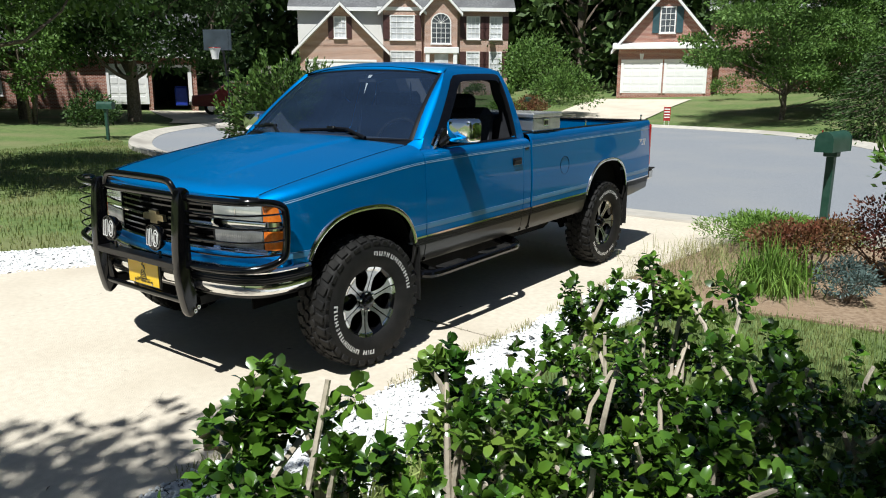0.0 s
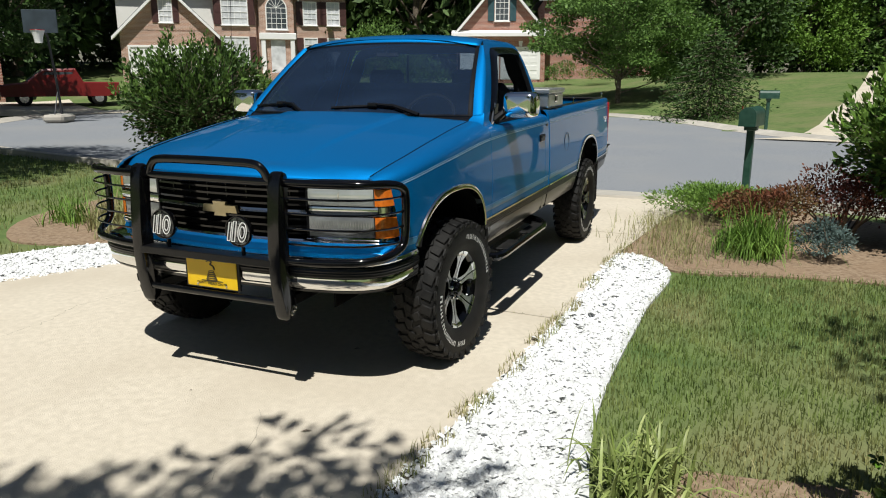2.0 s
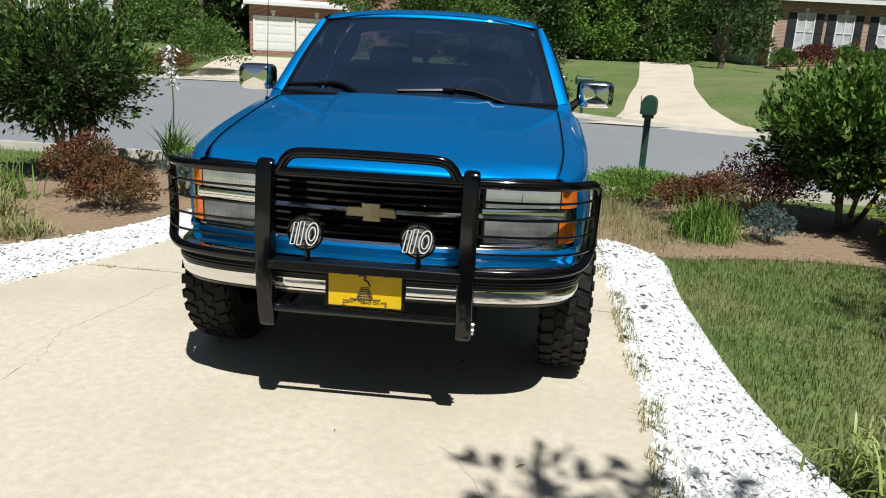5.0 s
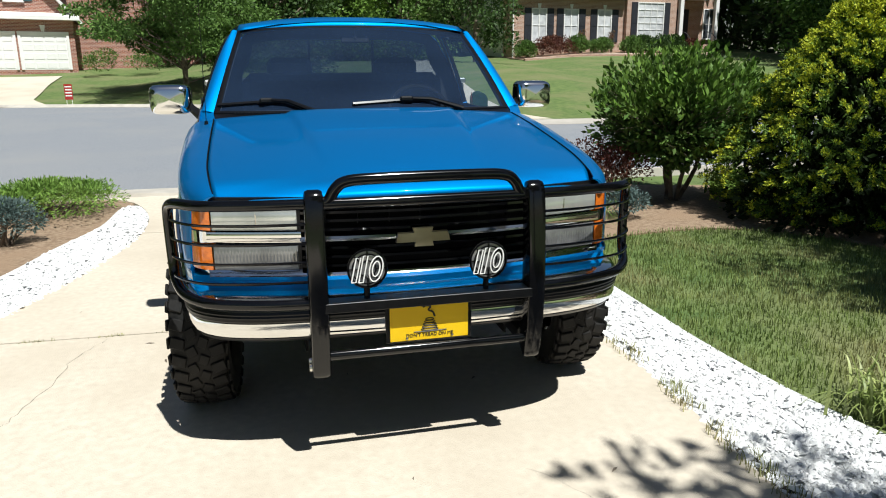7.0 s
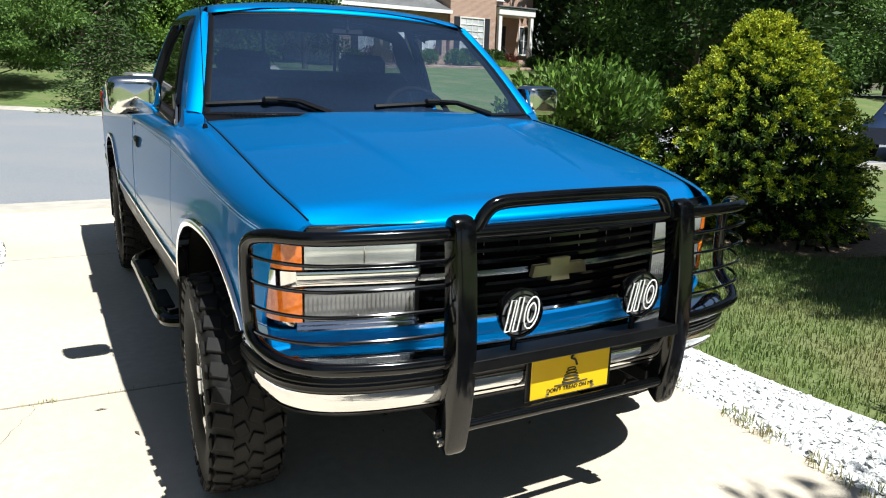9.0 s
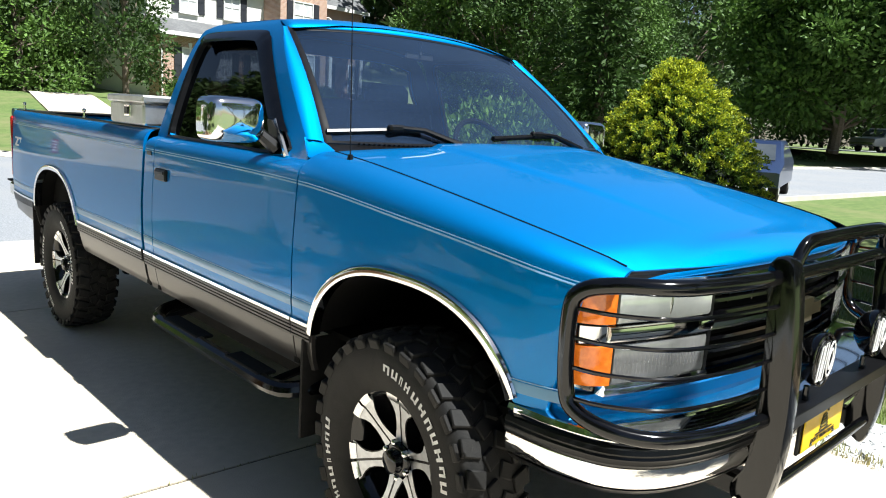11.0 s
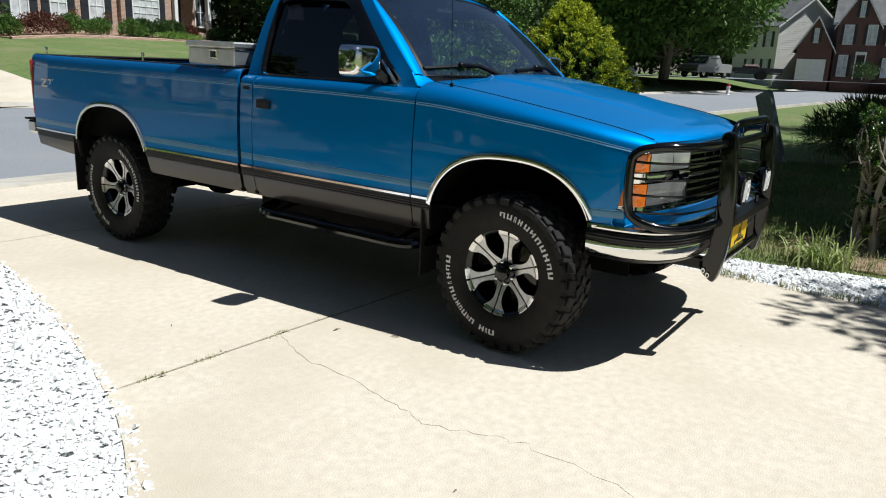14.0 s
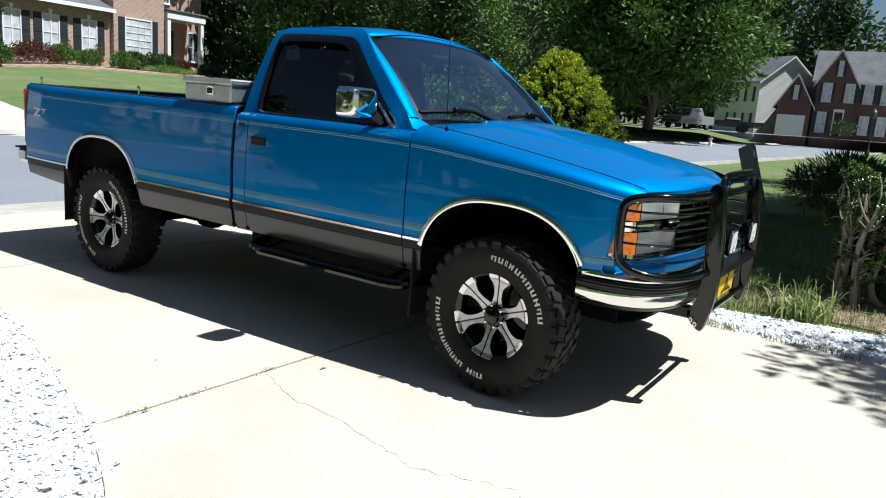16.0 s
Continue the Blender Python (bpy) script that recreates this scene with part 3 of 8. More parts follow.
def tree(name, label, h, spread, trunk_r, bare, leaf, size, per, seed, clumps=26, material="bark", m=None, flat=0.5, category="tree", stems=1, group="", aspect=0.5):
    rng = np.random.default_rng(seed)
    t = thing(name, label, category, m, group)
    tm = Mesh()
    tips, tops = [], []
    for s in range(stems):
        a = 6.28 * s / stems + seed
        foot = Vector((math.cos(a), math.sin(a), 0)) * (0.0 if stems == 1 else trunk_r * 1.5)
        top = Vector((math.cos(a) * spread * 0.3 * (stems > 1), math.sin(a) * spread * 0.3 * (stems > 1), h * 0.78))
        pts = limb(tm, foot + Vector((0, 0, -0.1)), top, trunk_r, trunk_r * 0.25, rng, 8, 0.03, 9)
        tops.append(pts)
    cl = []
    for k in range(clumps):
        pts = tops[k % stems]
        u = (k + 0.5) / clumps
        a = 2.4 * k + rng.uniform(-0.4, 0.4)
        zz = bare + (h - bare) * u
        reach = spread * (math.sin(math.pi * min(0.98, 0.18 + 0.80 * u)) ** 0.7) * rng.uniform(0.45, 0.92)
        c = Vector((math.cos(a) * reach, math.sin(a) * reach, zz + rng.normal(0, 0.03 * h)))
        root = pts[min(len(pts) - 1, max(1, int(len(pts) * (zz * 0.72) / h)))]
        limb(tm, root, c, trunk_r * 0.32, trunk_r * 0.06, rng, 4, 0.1, 5)
        r = spread * rng.uniform(0.24, 0.42)
        cl.append((c.x, c.y, c.z, r, r * flat * rng.uniform(0.9, 1.5)))
        for q in range(3):
            o = rng.normal(0, 1, 3)
            o = o / np.linalg.norm(o) * r * 0.95
            cl.append((c.x + o[0], c.y + o[1], c.z + o[2] * flat, r * rng.uniform(0.35, 0.6), r * flat * rng.uniform(0.4, 0.7)))
    part("trunk", tm, material, t)
    P, D = crown_points(cl, per, seed + 1)
    me = leaf_mesh("crown", P, D, size, aspect, seed + 2, 0.1)
    me.materials.append(MATS[leaf])
    new("crown", me).parent = t
    return t


def shrub(name, label, centre, rx, ry, h, leaf, size, count, seed, low=0.0, aspect=0.5, lumps=18, category="shrub", twigs=True, droop=0.0, six=False, bark="bark", group="", lift=0.0):
    """A low bush: stems from the ground and a lumpy crown of leaves."""
    rng = np.random.default_rng(seed)
    t = thing(name, label, category, Matrix.Translation(centre), group)
    tm = Mesh()
    P, D = [], []
    for k in range(lumps):
        d = rng.normal(0, 1, 3)
        d /= np.linalg.norm(d)
        d[2] = abs(d[2]) * 1.1 - 0.25
        c = np.array((d[0] * rx * 0.66, d[1] * ry * 0.66, low + (h - low) * (0.48 + 0.42 * d[2])))
        r = np.array((rx, ry, (h - low) * 0.55)) * rng.uniform(0.28, 0.46)
        n = count // lumps
        q = rng.normal(0, 1, (n, 3))
        q /= np.linalg.norm(q, axis=1)[:, None]
        pts = c + q * r * (rng.uniform(0.15, 1, n) ** 0.4 * rng.uniform(0.85, 1.15, n))[:, None]
        pts[:, 2] = np.maximum(pts[:, 2], 0.01 + lift)
        P.append(pts)
        D.append(q + np.array((0, 0, 0.35)))
        if twigs:
            limb(tm, (rng.normal(0, rx * 0.08), rng.normal(0, ry * 0.08), -0.02), c, 0.018 * max(h, 0.6), 0.005, rng, 4, 0.08, 5)
    if twigs:
        tagged(part("stem", tm, bark, t), kind="stuff")
    me = leaf_mesh("foliage", np.concatenate(P), np.concatenate(D), size, aspect, seed + 9, droop, six)
    me.materials.append(MATS[leaf])
    new("foliage", me).parent = t
    return t


def tuft(name, label, centre, count, length, width, material, seed, category="ornamental grass", stiff=0.5, spread=0.12, group=""):
    """A clump of long arching blades."""
    rng = np.random.default_rng(seed)
    t = thing(name, label, category, Matrix.Translation(centre), group)
    m = Mesh()
    for k in range(count):
        a, L = rng.uniform(0, 6.28), length * rng.uniform(0.55, 1.15)
        out = rng.uniform(0.15, 1.0)
        d, s = Vector((math.cos(a), math.sin(a), 0)), Vector((-math.sin(a), math.cos(a), 0))
        b = Vector((rng.normal(0, spread), rng.normal(0, spread), -0.01))
        rows = []
        for q in range(6):
            u = q / 5
            p = b + d * L * out * (u**1.5) * 0.75 + Vector((0, 0, 1)) * L * (u * (1 - (1 - stiff) * out * 0.8 * u * u * 1.3) * (1.0 - 0.25 * out))
            w = width * (1 - u**2 * 0.92) * 0.5
            rows.append([p - s * w, p + Vector((0, 0, -w * 0.3)), p + s * w])
        m.grid(rows)
    tagged(part("blade_clump", m, material, t, fix=False), kind="stuff")
    return t



def crack(pts, w, seed):
    """A hairline crack in the concrete."""
    rng = np.random.default_rng(seed)
    line = rounded(pts, 6, False)
    rows = []
    for p in line:
        q = Vector((p[0], p[1])) + Vector(rng.normal(0, 0.012, 2))
        k = w * rng.uniform(0.3, 1.2)
        rows.append([(q.x - k, q.y - k * 0.3, 0.0015), (q.x + k, q.y + k * 0.3, 0.0015)])
    part("crack", Mesh().grid(rows), "joint_dirt", driveway, angle=0)


crack([(-1.5, 0.93), (-1.61, 0.72), (-1.68, 0.3), (-1.76, -0.04), (-1.79, -0.21), (-1.71, -0.47), (-1.70, -0.63), (-1.76, -1.1)], 0.0008, 1)
crack([(0.35, -1.0), (0.52, -1.3), (0.55, -1.7)], 0.0006, 2)
rng = np.random.default_rng(9)
for k in range(18):
    x, y, a = rng.uniform(-2.2, 1.1), rng.uniform(-2.2, 1.6), rng.uniform(0, 6.28)
    L = rng.uniform(0.010, 0.032)
    d = Vector((math.cos(a), math.sin(a), 0)) * L
    s = Vector((-math.sin(a), math.cos(a), 0)) * L * 0.22
    c = Vector((x, y, 0.003))
    o = part("fallen_leaf", Mesh().grid([[c - d, c - d], [c - s + Vector((0, 0, 0.006)), c + s + Vector((0, 0, 0.004))], [c + d, c + d]]), "bark", angle=0, fix=False)
    tagged(o, "dry brown fallen leaf on the concrete", "leaf", group="fallen leaves")
# ---- the truck ----
def paint(name, a, b):
    """Metallic car paint under clear coat."""
    m = mat(name, a, b, 900, 0.58, metal=0.85, coat=0.6, spec=0.0, detail=1.0)
    return m


paint("blue_paint", (0.0, 0.180, 0.480), (0.0, 0.218, 0.580))
mat("grey_paint", (0.040, 0.037, 0.035), (0.056, 0.052, 0.050), 600, 0.38, metal=0.5, coat=0.3)
mat("chrome", (0.80, 0.80, 0.79), (0.86, 0.86, 0.85), 3, 0.05, 0.09, metal=1.0)
mat("dull_chrome", (0.62, 0.60, 0.55), (0.72, 0.70, 0.66), 6, 0.16, metal=1.0)
mat("black_gloss", (0.0015, 0.0015, 0.002), (0.003, 0.003, 0.0035), 20, 0.10, spec=0.5)
mat("black_satin", (0.003, 0.003, 0.0035), (0.006, 0.006, 0.007), 40, 0.32, spec=0.35)
mat("black_rubber", (0.0040, 0.0038, 0.0036), (0.0085, 0.008, 0.0075), 30, 0.7, bump=0.15, bump_scale=200, c=(0.014, 0.0125, 0.011), scale2=7, spec=0.3)
mat("spoke_metal", (0.42, 0.43, 0.45), (0.54, 0.55, 0.57), 40, 0.30, metal=0.9)
# near-zero black: deep shade under the truck is put into this colour
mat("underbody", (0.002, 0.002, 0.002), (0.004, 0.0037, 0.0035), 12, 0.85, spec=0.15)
mat("machined", (0.70, 0.70, 0.70), (0.80, 0.80, 0.80), 40, 0.2, metal=1.0)
mat("white_letter", (0.72, 0.71, 0.69), (0.80, 0.79, 0.77), 25, 0.7)
mat("amber", (0.60, 0.13, 0.012), (0.75, 0.19, 0.02), 60, 0.12, coat=0.8)
mat("tail_red", (0.30, 0.012, 0.010), (0.40, 0.02, 0.015), 60, 0.12, coat=0.8)
mat("lamp_lens", (0.40, 0.42, 0.39), (0.62, 0.64, 0.60), 5, 0.14, coat=1.0, metal=0.5)
mat("lamp_lens_dim", (0.15, 0.15, 0.15), (0.27, 0.27, 0.265), 8, 0.16, coat=1.0, metal=0.4)
mat("gold_badge", (0.50, 0.42, 0.26), (0.62, 0.54, 0.36), 8, 0.28, metal=0.9)
mat("plate_yellow", (0.80, 0.50, 0.008), (0.84, 0.54, 0.012), 6, 0.35)
mat("ink", (0.02, 0.018, 0.015), None, rough=0.5)
mat("aluminium", (0.55, 0.55, 0.53), (0.66, 0.66, 0.64), 18, 0.38, metal=0.9, bump=0.15, bump_scale=90)
mat("cabin", (0.014, 0.015, 0.020), (0.022, 0.024, 0.030), 25, 0.75)
mat("cabin_seat", (0.020, 0.022, 0.030), (0.032, 0.035, 0.045), 60, 0.85)
mat("stripe", (0.16, 0.36, 0.56), (0.20, 0.40, 0.60), 10, 0.35)
mat("stripe_band", (0.045, 0.20, 0.37), (0.055, 0.23, 0.41), 10, 0.35, coat=0.6)
mat("emblem_grey", (0.60, 0.63, 0.66), (0.70, 0.72, 0.74), 10, 0.4, metal=0.4)
glass("tinted_glass", (0.13, 0.14, 0.16))
glass("windscreen_glass", (0.52, 0.60, 0.68), sky_haze=0.04)
glass("rear_glass", (0.30, 0.34, 0.38))

RAKE = 0.012
truck = thing("pickup_truck", "metallic blue lifted pickup truck with black grille guard and mud tyres", "truck", pose(-0.008, 0.010, -0.04, math.degrees(RAKE), 0, 0))

W = [(-0.70, 0.775), (-0.63, 0.825), (-0.55, 0.872), (-0.42, 0.908), (-0.2, 0.934), (0.1, 0.948), (0.55, 0.957), (1.85, 0.957), (4.0, 0.952), (4.38, 0.93)]
ZS = [(-0.66, 1.075), (-0.3, 1.135), (0, 1.170), (0.55, 1.217), (1.9, 1.228), (4.4, 1.235)]
XT = [(-0.66, 0.755), (-0.55, 0.775), (-0.3, 0.797), (0.56, 0.805)]
ZT = [(-0.68, 1.096), (-0.62, 1.128), (-0.5, 1.158), (-0.3, 1.195), (0.0, 1.242), (0.3, 1.284), (0.56, 1.312)]
TRIM, SILL, WB = 0.737, 0.56, 3.295


def side_x(y, z):
    zs = smooth_table(ZS, y)
    tab = [(0.52, -0.062), (0.58, -0.030), (0.68, -0.010), (0.82, 0.001), (0.98, 0.002), (zs, -0.012)]
    return smooth_table(W, y) + smooth_table(tab, min(z, zs))


def section(y, low, top="fender", n=10, k=8):
    """Points (x, z) of the body side at y, from the height low upwards."""
    zs = smooth_table(ZS, y)
    pts = [(side_x(y, z), z) for z in np.linspace(low, zs, n)]
    if top:
        xt, zt = {"fender": (smooth_table(XT, y), smooth_table(ZT, y)), "door": (0.882, 1.277), "bed": (0.895, 1.306)}[top]
        xs = pts[-1][0]
        for i in range(1, k + 1):
            a = math.pi / 2 * i / k
            pts.append((xt + (xs - xt) * math.cos(a), zs + (zt - zs) * math.sin(a)))
    return pts


def arch(y):
    """Height of the wheel opening's edge over y, or nothing."""
    for yc in (0.0, WB):
        d = abs(y - yc) / 0.445
        if d < 1:
            return 0.55 + 0.437 * (1 - d**2.5) ** (1 / 2.5)
    return 0.0


def stations(y0, y1, n):
    ys = set(np.linspace(y0, y1, n).tolist())
    for yc in (0.0, WB):
        for a in np.linspace(0, math.pi, 37):
            y = yc + 0.4449 * math.copysign(abs(math.cos(a)) ** 0.8, math.cos(a))
            if y0 < y < y1:
                ys.add(float(y))
    return sorted(ys)


def flanged(rows, d=0.016):
    """The rows of a panel with its rim folded inwards."""
    rows = [[(r[0][0] - d, r[0][1], r[0][2])] + r for r in rows]
    return [[(x - d, y, z) for x, y, z in rows[0]]] + rows + [[(x - d, y, z) for x, y, z in rows[-1]]]


def body_panel(name, y0, y1, top, mats, low_front=0.0, n=16):
    """A panel's painted upper and lower halves, on both sides of the truck."""
    up = Mesh()
    rows, runs, run = [], [], []
    for y in stations(y0, y1, n):
        a = max(arch(y), TRIM, (low_front if y > -0.56 else 1.074) if low_front and y < 0 else 0)
        rows.append([(x, y, z) for x, z in section(y, a, top)])
        b = max(arch(y), SILL + max(0, (y - 3.6) * 0.06))
        if b < TRIM - 0.02 and not (low_front and y < -0.3):
            run.append([(side_x(y, z), y, z) for z in np.linspace(b, TRIM - 0.003, 6)])
        elif run:
            runs.append(run)
            run = []
    if run:
        runs.append(run)
    up.grid(flanged(rows))
    for flip in (False, True):
        p = part(name, up.mirrored() if flip else up, mats[0], truck)
        for r in runs:
            if len(r) > 1:
                dn = Mesh().grid(flanged(r))
                part("lower_panel", dn.mirrored() if flip else dn, mats[1], p, "grey two-tone lower panel")
    return up


TWO = ("blue_paint", "grey_paint")
body_panel("fender", -0.635, 0.546, "fender", TWO, 0.752, 20)
body_panel("door_skin", 0.553, 1.752, "door", TWO)
body_panel("cab_corner", 1.758, 1.862, "door", TWO, n=5)
body_panel("bed_side", 1.89, 4.372, "bed", TWO, n=30)


def both(name, mesh, material, parent=None, label="", **k):
    return [part(name, q, material, parent or truck, label, **k) for q in (mesh, mesh.mirrored())]


def ribbon(y0, y1, z0, z1, off=0.004, n=26):
    """Strips that follow the body side, one for each stretch between the wheel openings."""
    out, run = [], []
    zf = (lambda v, y: v(y)) if callable(z0) else (lambda v, y: v)
    for y in stations(y0, y1, n) + [99]:
        if y < 90 and arch(y) < zf(z0, y) - 0.01:
            a, b = zf(z0, y), zf(z1, y)
            run.append([(side_x(y, z) + o, y, z) for z, o in ((a, 0.001), (a + (b - a) * 0.12, off), (b - (b - a) * 0.12, off), (b, 0.001))])
        else:
            if len(run) > 1:
                out.append(Mesh().grid(run))
            run = []
    return out


for y0, y1 in ((-0.56, 0.545), (0.554, 1.751), (1.759, 1.861), (1.892, 4.36)):
    for r in ribbon(y0, y1, TRIM - 0.010, TRIM + 0.006, 0.009):
        both("trim_strip", r, "chrome", label="bright trim strip")
    for k in range(4):
        for r in ribbon(y0, y1, TRIM - 0.023 - 0.013 * k, TRIM - 0.012 - 0.013 * k, 0.008):
            both("side_moulding", r, "black_satin", label="black ribbed side moulding")
    for r in ribbon(y0, y1, TRIM + 0.044, TRIM + 0.074, 0.0015):
        both("body_stripe", r, "stripe_band", label="pale blue stripe band")
    for r in ribbon(y0, y1, TRIM + 0.077, TRIM + 0.080, 0.0015):
        both("pinstripe", r, "stripe")
    for r in ribbon(y0, y1, lambda y: smooth_table(ZS, y) - 0.018, lambda y: smooth_table(ZS, y) - 0.013, 0.0015):
        both("pinstripe", r, "stripe")
    for r in ribbon(y0, y1, lambda y: smooth_table(ZS, y) - 0.008, lambda y: smooth_table(ZS, y) - 0.005, 0.0015):
        both("pinstripe", r, "stripe")
# bright lips and dark liners of the wheel openings
for yc in (0.0, WB):
    lip, liner = [], []
    for a in np.linspace(0, math.pi, 49):
        y = yc + 0.443 * math.copysign(abs(math.cos(a)) ** 0.8, math.cos(a))
        z = arch(y)
        if z < (0.75 if (y < yc and yc == 0) else 0.70):
            continue
        out = Vector((0, y - yc, z - 0.55)).normalized()
        x = side_x(y, z)
        lip.append([Vector((x - 0.03, y, z)) - out * 0.004, Vector((x + 0.010, y, z)) - out * 0.006, Vector((x + 0.014, y, z)) + out * 0.008, Vector((x + 0.010, y, z)) + out * 0.020, Vector((x, y, z)) + out * 0.024])
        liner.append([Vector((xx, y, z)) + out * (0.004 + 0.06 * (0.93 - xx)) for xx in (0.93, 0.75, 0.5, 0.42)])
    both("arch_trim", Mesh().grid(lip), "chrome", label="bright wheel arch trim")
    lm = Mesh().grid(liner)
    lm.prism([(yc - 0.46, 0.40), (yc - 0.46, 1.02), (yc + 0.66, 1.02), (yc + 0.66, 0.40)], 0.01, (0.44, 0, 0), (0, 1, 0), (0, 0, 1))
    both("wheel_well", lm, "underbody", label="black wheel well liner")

# hood
rows = []
for v in np.linspace(0, 1, 34):
    row = []
    for u in np.linspace(-1, 1, 101):
        y0, y1 = -0.735 + 0.115 * u * u, 0.40 + 0.145 * u * u
        e = v**1.15
        y = y0 + (y1 - y0) * e
        xt, zt = smooth_table(XT, max(y, -0.62)), smooth_table(ZT, min(max(y, -0.60), 0.56))
        z = zt + 0.052 * (1 - abs(u) ** 2.2) * min(1, 0.55 + e)
        z += 0.013 * min(max((0.40 + 0.16 * e - abs(u)) / 0.035, 0), 1) * min(max((e - 0.12) / 0.6, 0), 1)
        z -= 0.050 * max(0, 1 - e / 0.10) ** 2
        row.append((u * (xt - 0.004), y, z - 0.001))
    rows.append(row)
part("hood", Mesh().grid(rows), "blue_paint", truck, "glossy blue hood reflecting trees", solid=0.012, angle=50)
both("hood_gap", Mesh().tube([(smooth_table(XT, y) + 0.001, y, smooth_table(ZT, y) + 0.0005) for y in np.linspace(-0.62, 0.54, 24)], 0.0026, 5), "underbody", label="dark shut line of the hood")
# header panel under the hood's lip
def front_y(x):
    return -0.735 + 0.195 * x * x


def front_strip(x0, x1, z0, z1, out=0.0, n=14, depth=0.02):
    m, xs = Mesh(), np.linspace(x0, x1, n)
    rows = [[(x, front_y(x) - o, z) for z, o in ((z0, -depth), (z0, out * 0.6), ((z0 + z1) / 2, out), (z1, out * 0.6), (z1, -depth))] for x in xs]
    m.grid(rows)
    for r in (rows[0], rows[-1]):
        m.add(r, [tuple(range(5))])
    return m


part("grille_header", front_strip(-0.80, 0.80, 1.075, 1.092, 0.012, 30), "chrome", truck, "bright moulding over the grille")
part("grille_header", front_strip(-0.79, 0.79, 1.092, 1.112, -0.012, 30), "black_satin", truck)
part("grille_sill", front_strip(-0.80, 0.80, 0.806, 0.820, 0.010, 30), "chrome", truck, "bright moulding under the grille")
part("valance", front_strip(-0.86, 0.86, 0.752, 0.806, -0.030, 34, 0.1), "blue_paint", truck, "blue filler panel over the bumper")
# grille
g = Mesh()
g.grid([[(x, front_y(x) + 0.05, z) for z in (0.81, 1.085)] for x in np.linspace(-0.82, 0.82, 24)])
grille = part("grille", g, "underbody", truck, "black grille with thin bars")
for z in (0.845, 0.880, 0.915, 0.985, 1.020, 1.052):
    part("grille_bar", front_strip(-0.46, 0.46, z - 0.005, z + 0.005, 0.0, 18), "black_gloss", grille)
for x in np.linspace(-0.36, 0.36, 7):
    part("grille_divider", Mesh().box((x, front_y(x) + 0.028, 1.035), (0.006, 0.02, 0.07), 0.002), "black_gloss", grille)
for s in (-1, 1):
    part("grille_bar", front_strip(*sorted((s * 0.10, s * 0.46)), 0.943, 0.962, 0.012, 10), "dull_chrome", grille, "bright centre bar")
bow = Mesh().prism([(-0.105, -0.018), (-0.030, -0.018), (-0.034, -0.036), (0.040, -0.036), (0.036, -0.018), (0.105, -0.018), (0.097, 0.018), (0.034, 0.018), (0.038, 0.036), (-0.040, 0.036), (-0.036, 0.018), (-0.097, 0.018)],
                   0.02, (0, front_y(0) - 0.02, 0.952), (1, 0, 0), (0, 0, 1))
part("badge", bow, "gold_badge", grille, "plain gold cross-shaped badge")


# lamps
def lens(x0, x1, z0, z1, out, n=8, flute=0.0):
    """A lamp's front, fluted upright where flute is given."""
    rows = []
    for i, x in enumerate(np.linspace(x0, x1, n)):
        o = out + flute * (i % 2)
        rows.append([(x, front_y(x) + (0.03 if k in (0, 6) else -o * (1 if 1 < k < 5 else 0.4)), z) for k, z in enumerate((z0, z0, z0 + 0.008, (z0 + z1) / 2, z1 - 0.008, z1, z1))])
    m = Mesh().grid(rows)
    for r in (rows[0], rows[-1]):
        m.add(r, [tuple(range(7))])
    return m


for s in (-1, 1):
    def sp(a, b):
        return sorted((s * a, s * b))

    lamp = part("headlight", lens(*sp(0.468, 0.778), 0.988, 1.068, 0.006, 37, 0.0022), "lamp_lens", truck, "clear ribbed headlight")
    part("reflector", front_strip(*sp(0.615, 0.619), 0.99, 1.066, 0.010, 2), "dull_chrome", lamp)
    part("lamp_bezel", front_strip(*sp(0.455, 0.80), 0.942, 0.982, 0.012, 10), "chrome", lamp, "bright bar between the lamps")
    part("lamp_bezel", front_strip(*sp(0.455, 0.466), 0.82, 1.074, 0.006, 3), "black_satin", lamp)
    turn = part("turn_lamp", lens(*sp(0.468, 0.778), 0.835, 0.934, 0.004, 51, 0.0025), "lamp_lens_dim", truck, "dull ribbed lower lamp")
    part("lamp_bezel", front_strip(*sp(0.455, 0.80), 0.820, 0.834, 0.010, 10), "chrome", turn)
    for z0, z1 in ((0.984, 1.070), (0.830, 0.936)):
        rows = []
        for k in range(7):
            a = k / 6
            x = 0.784 + 0.088 * math.sin(a * math.pi / 2)
            y = front_y(0.784) - 0.004 + (0.115) * (1 - math.cos(a * math.pi / 2)) + 0.02 * a
            rows.append([(s * (x - 0.02), y + 0.01, z0), (s * x, y, z0 + 0.004), (s * x, y, z1 - 0.004), (s * (x - 0.02), y + 0.01, z1)])
        part("corner_lamp", Mesh().grid(rows), "amber", truck, "amber corner lamp", angle=60)
    part("lamp_bezel", Mesh().grid([[(s * (0.782 + 0.092 * math.sin(a)), front_y(0.784) + 0.11 * (1 - math.cos(a)) + 0.012 * a, z) for z in (0.938, 0.982)] for a in np.linspace(0, 1.5, 7)]), "chrome", turn)
    part("nose_corner", Mesh().grid([[(s * (0.77 + 0.085 * math.sin(a)), front_y(0.784) + 0.02 + 0.115 * (1 - math.cos(a)) + 0.012 * a, z) for z in (0.81, 1.095)] for a in np.linspace(0, 1.5, 7)]), "dull_chrome", truck)

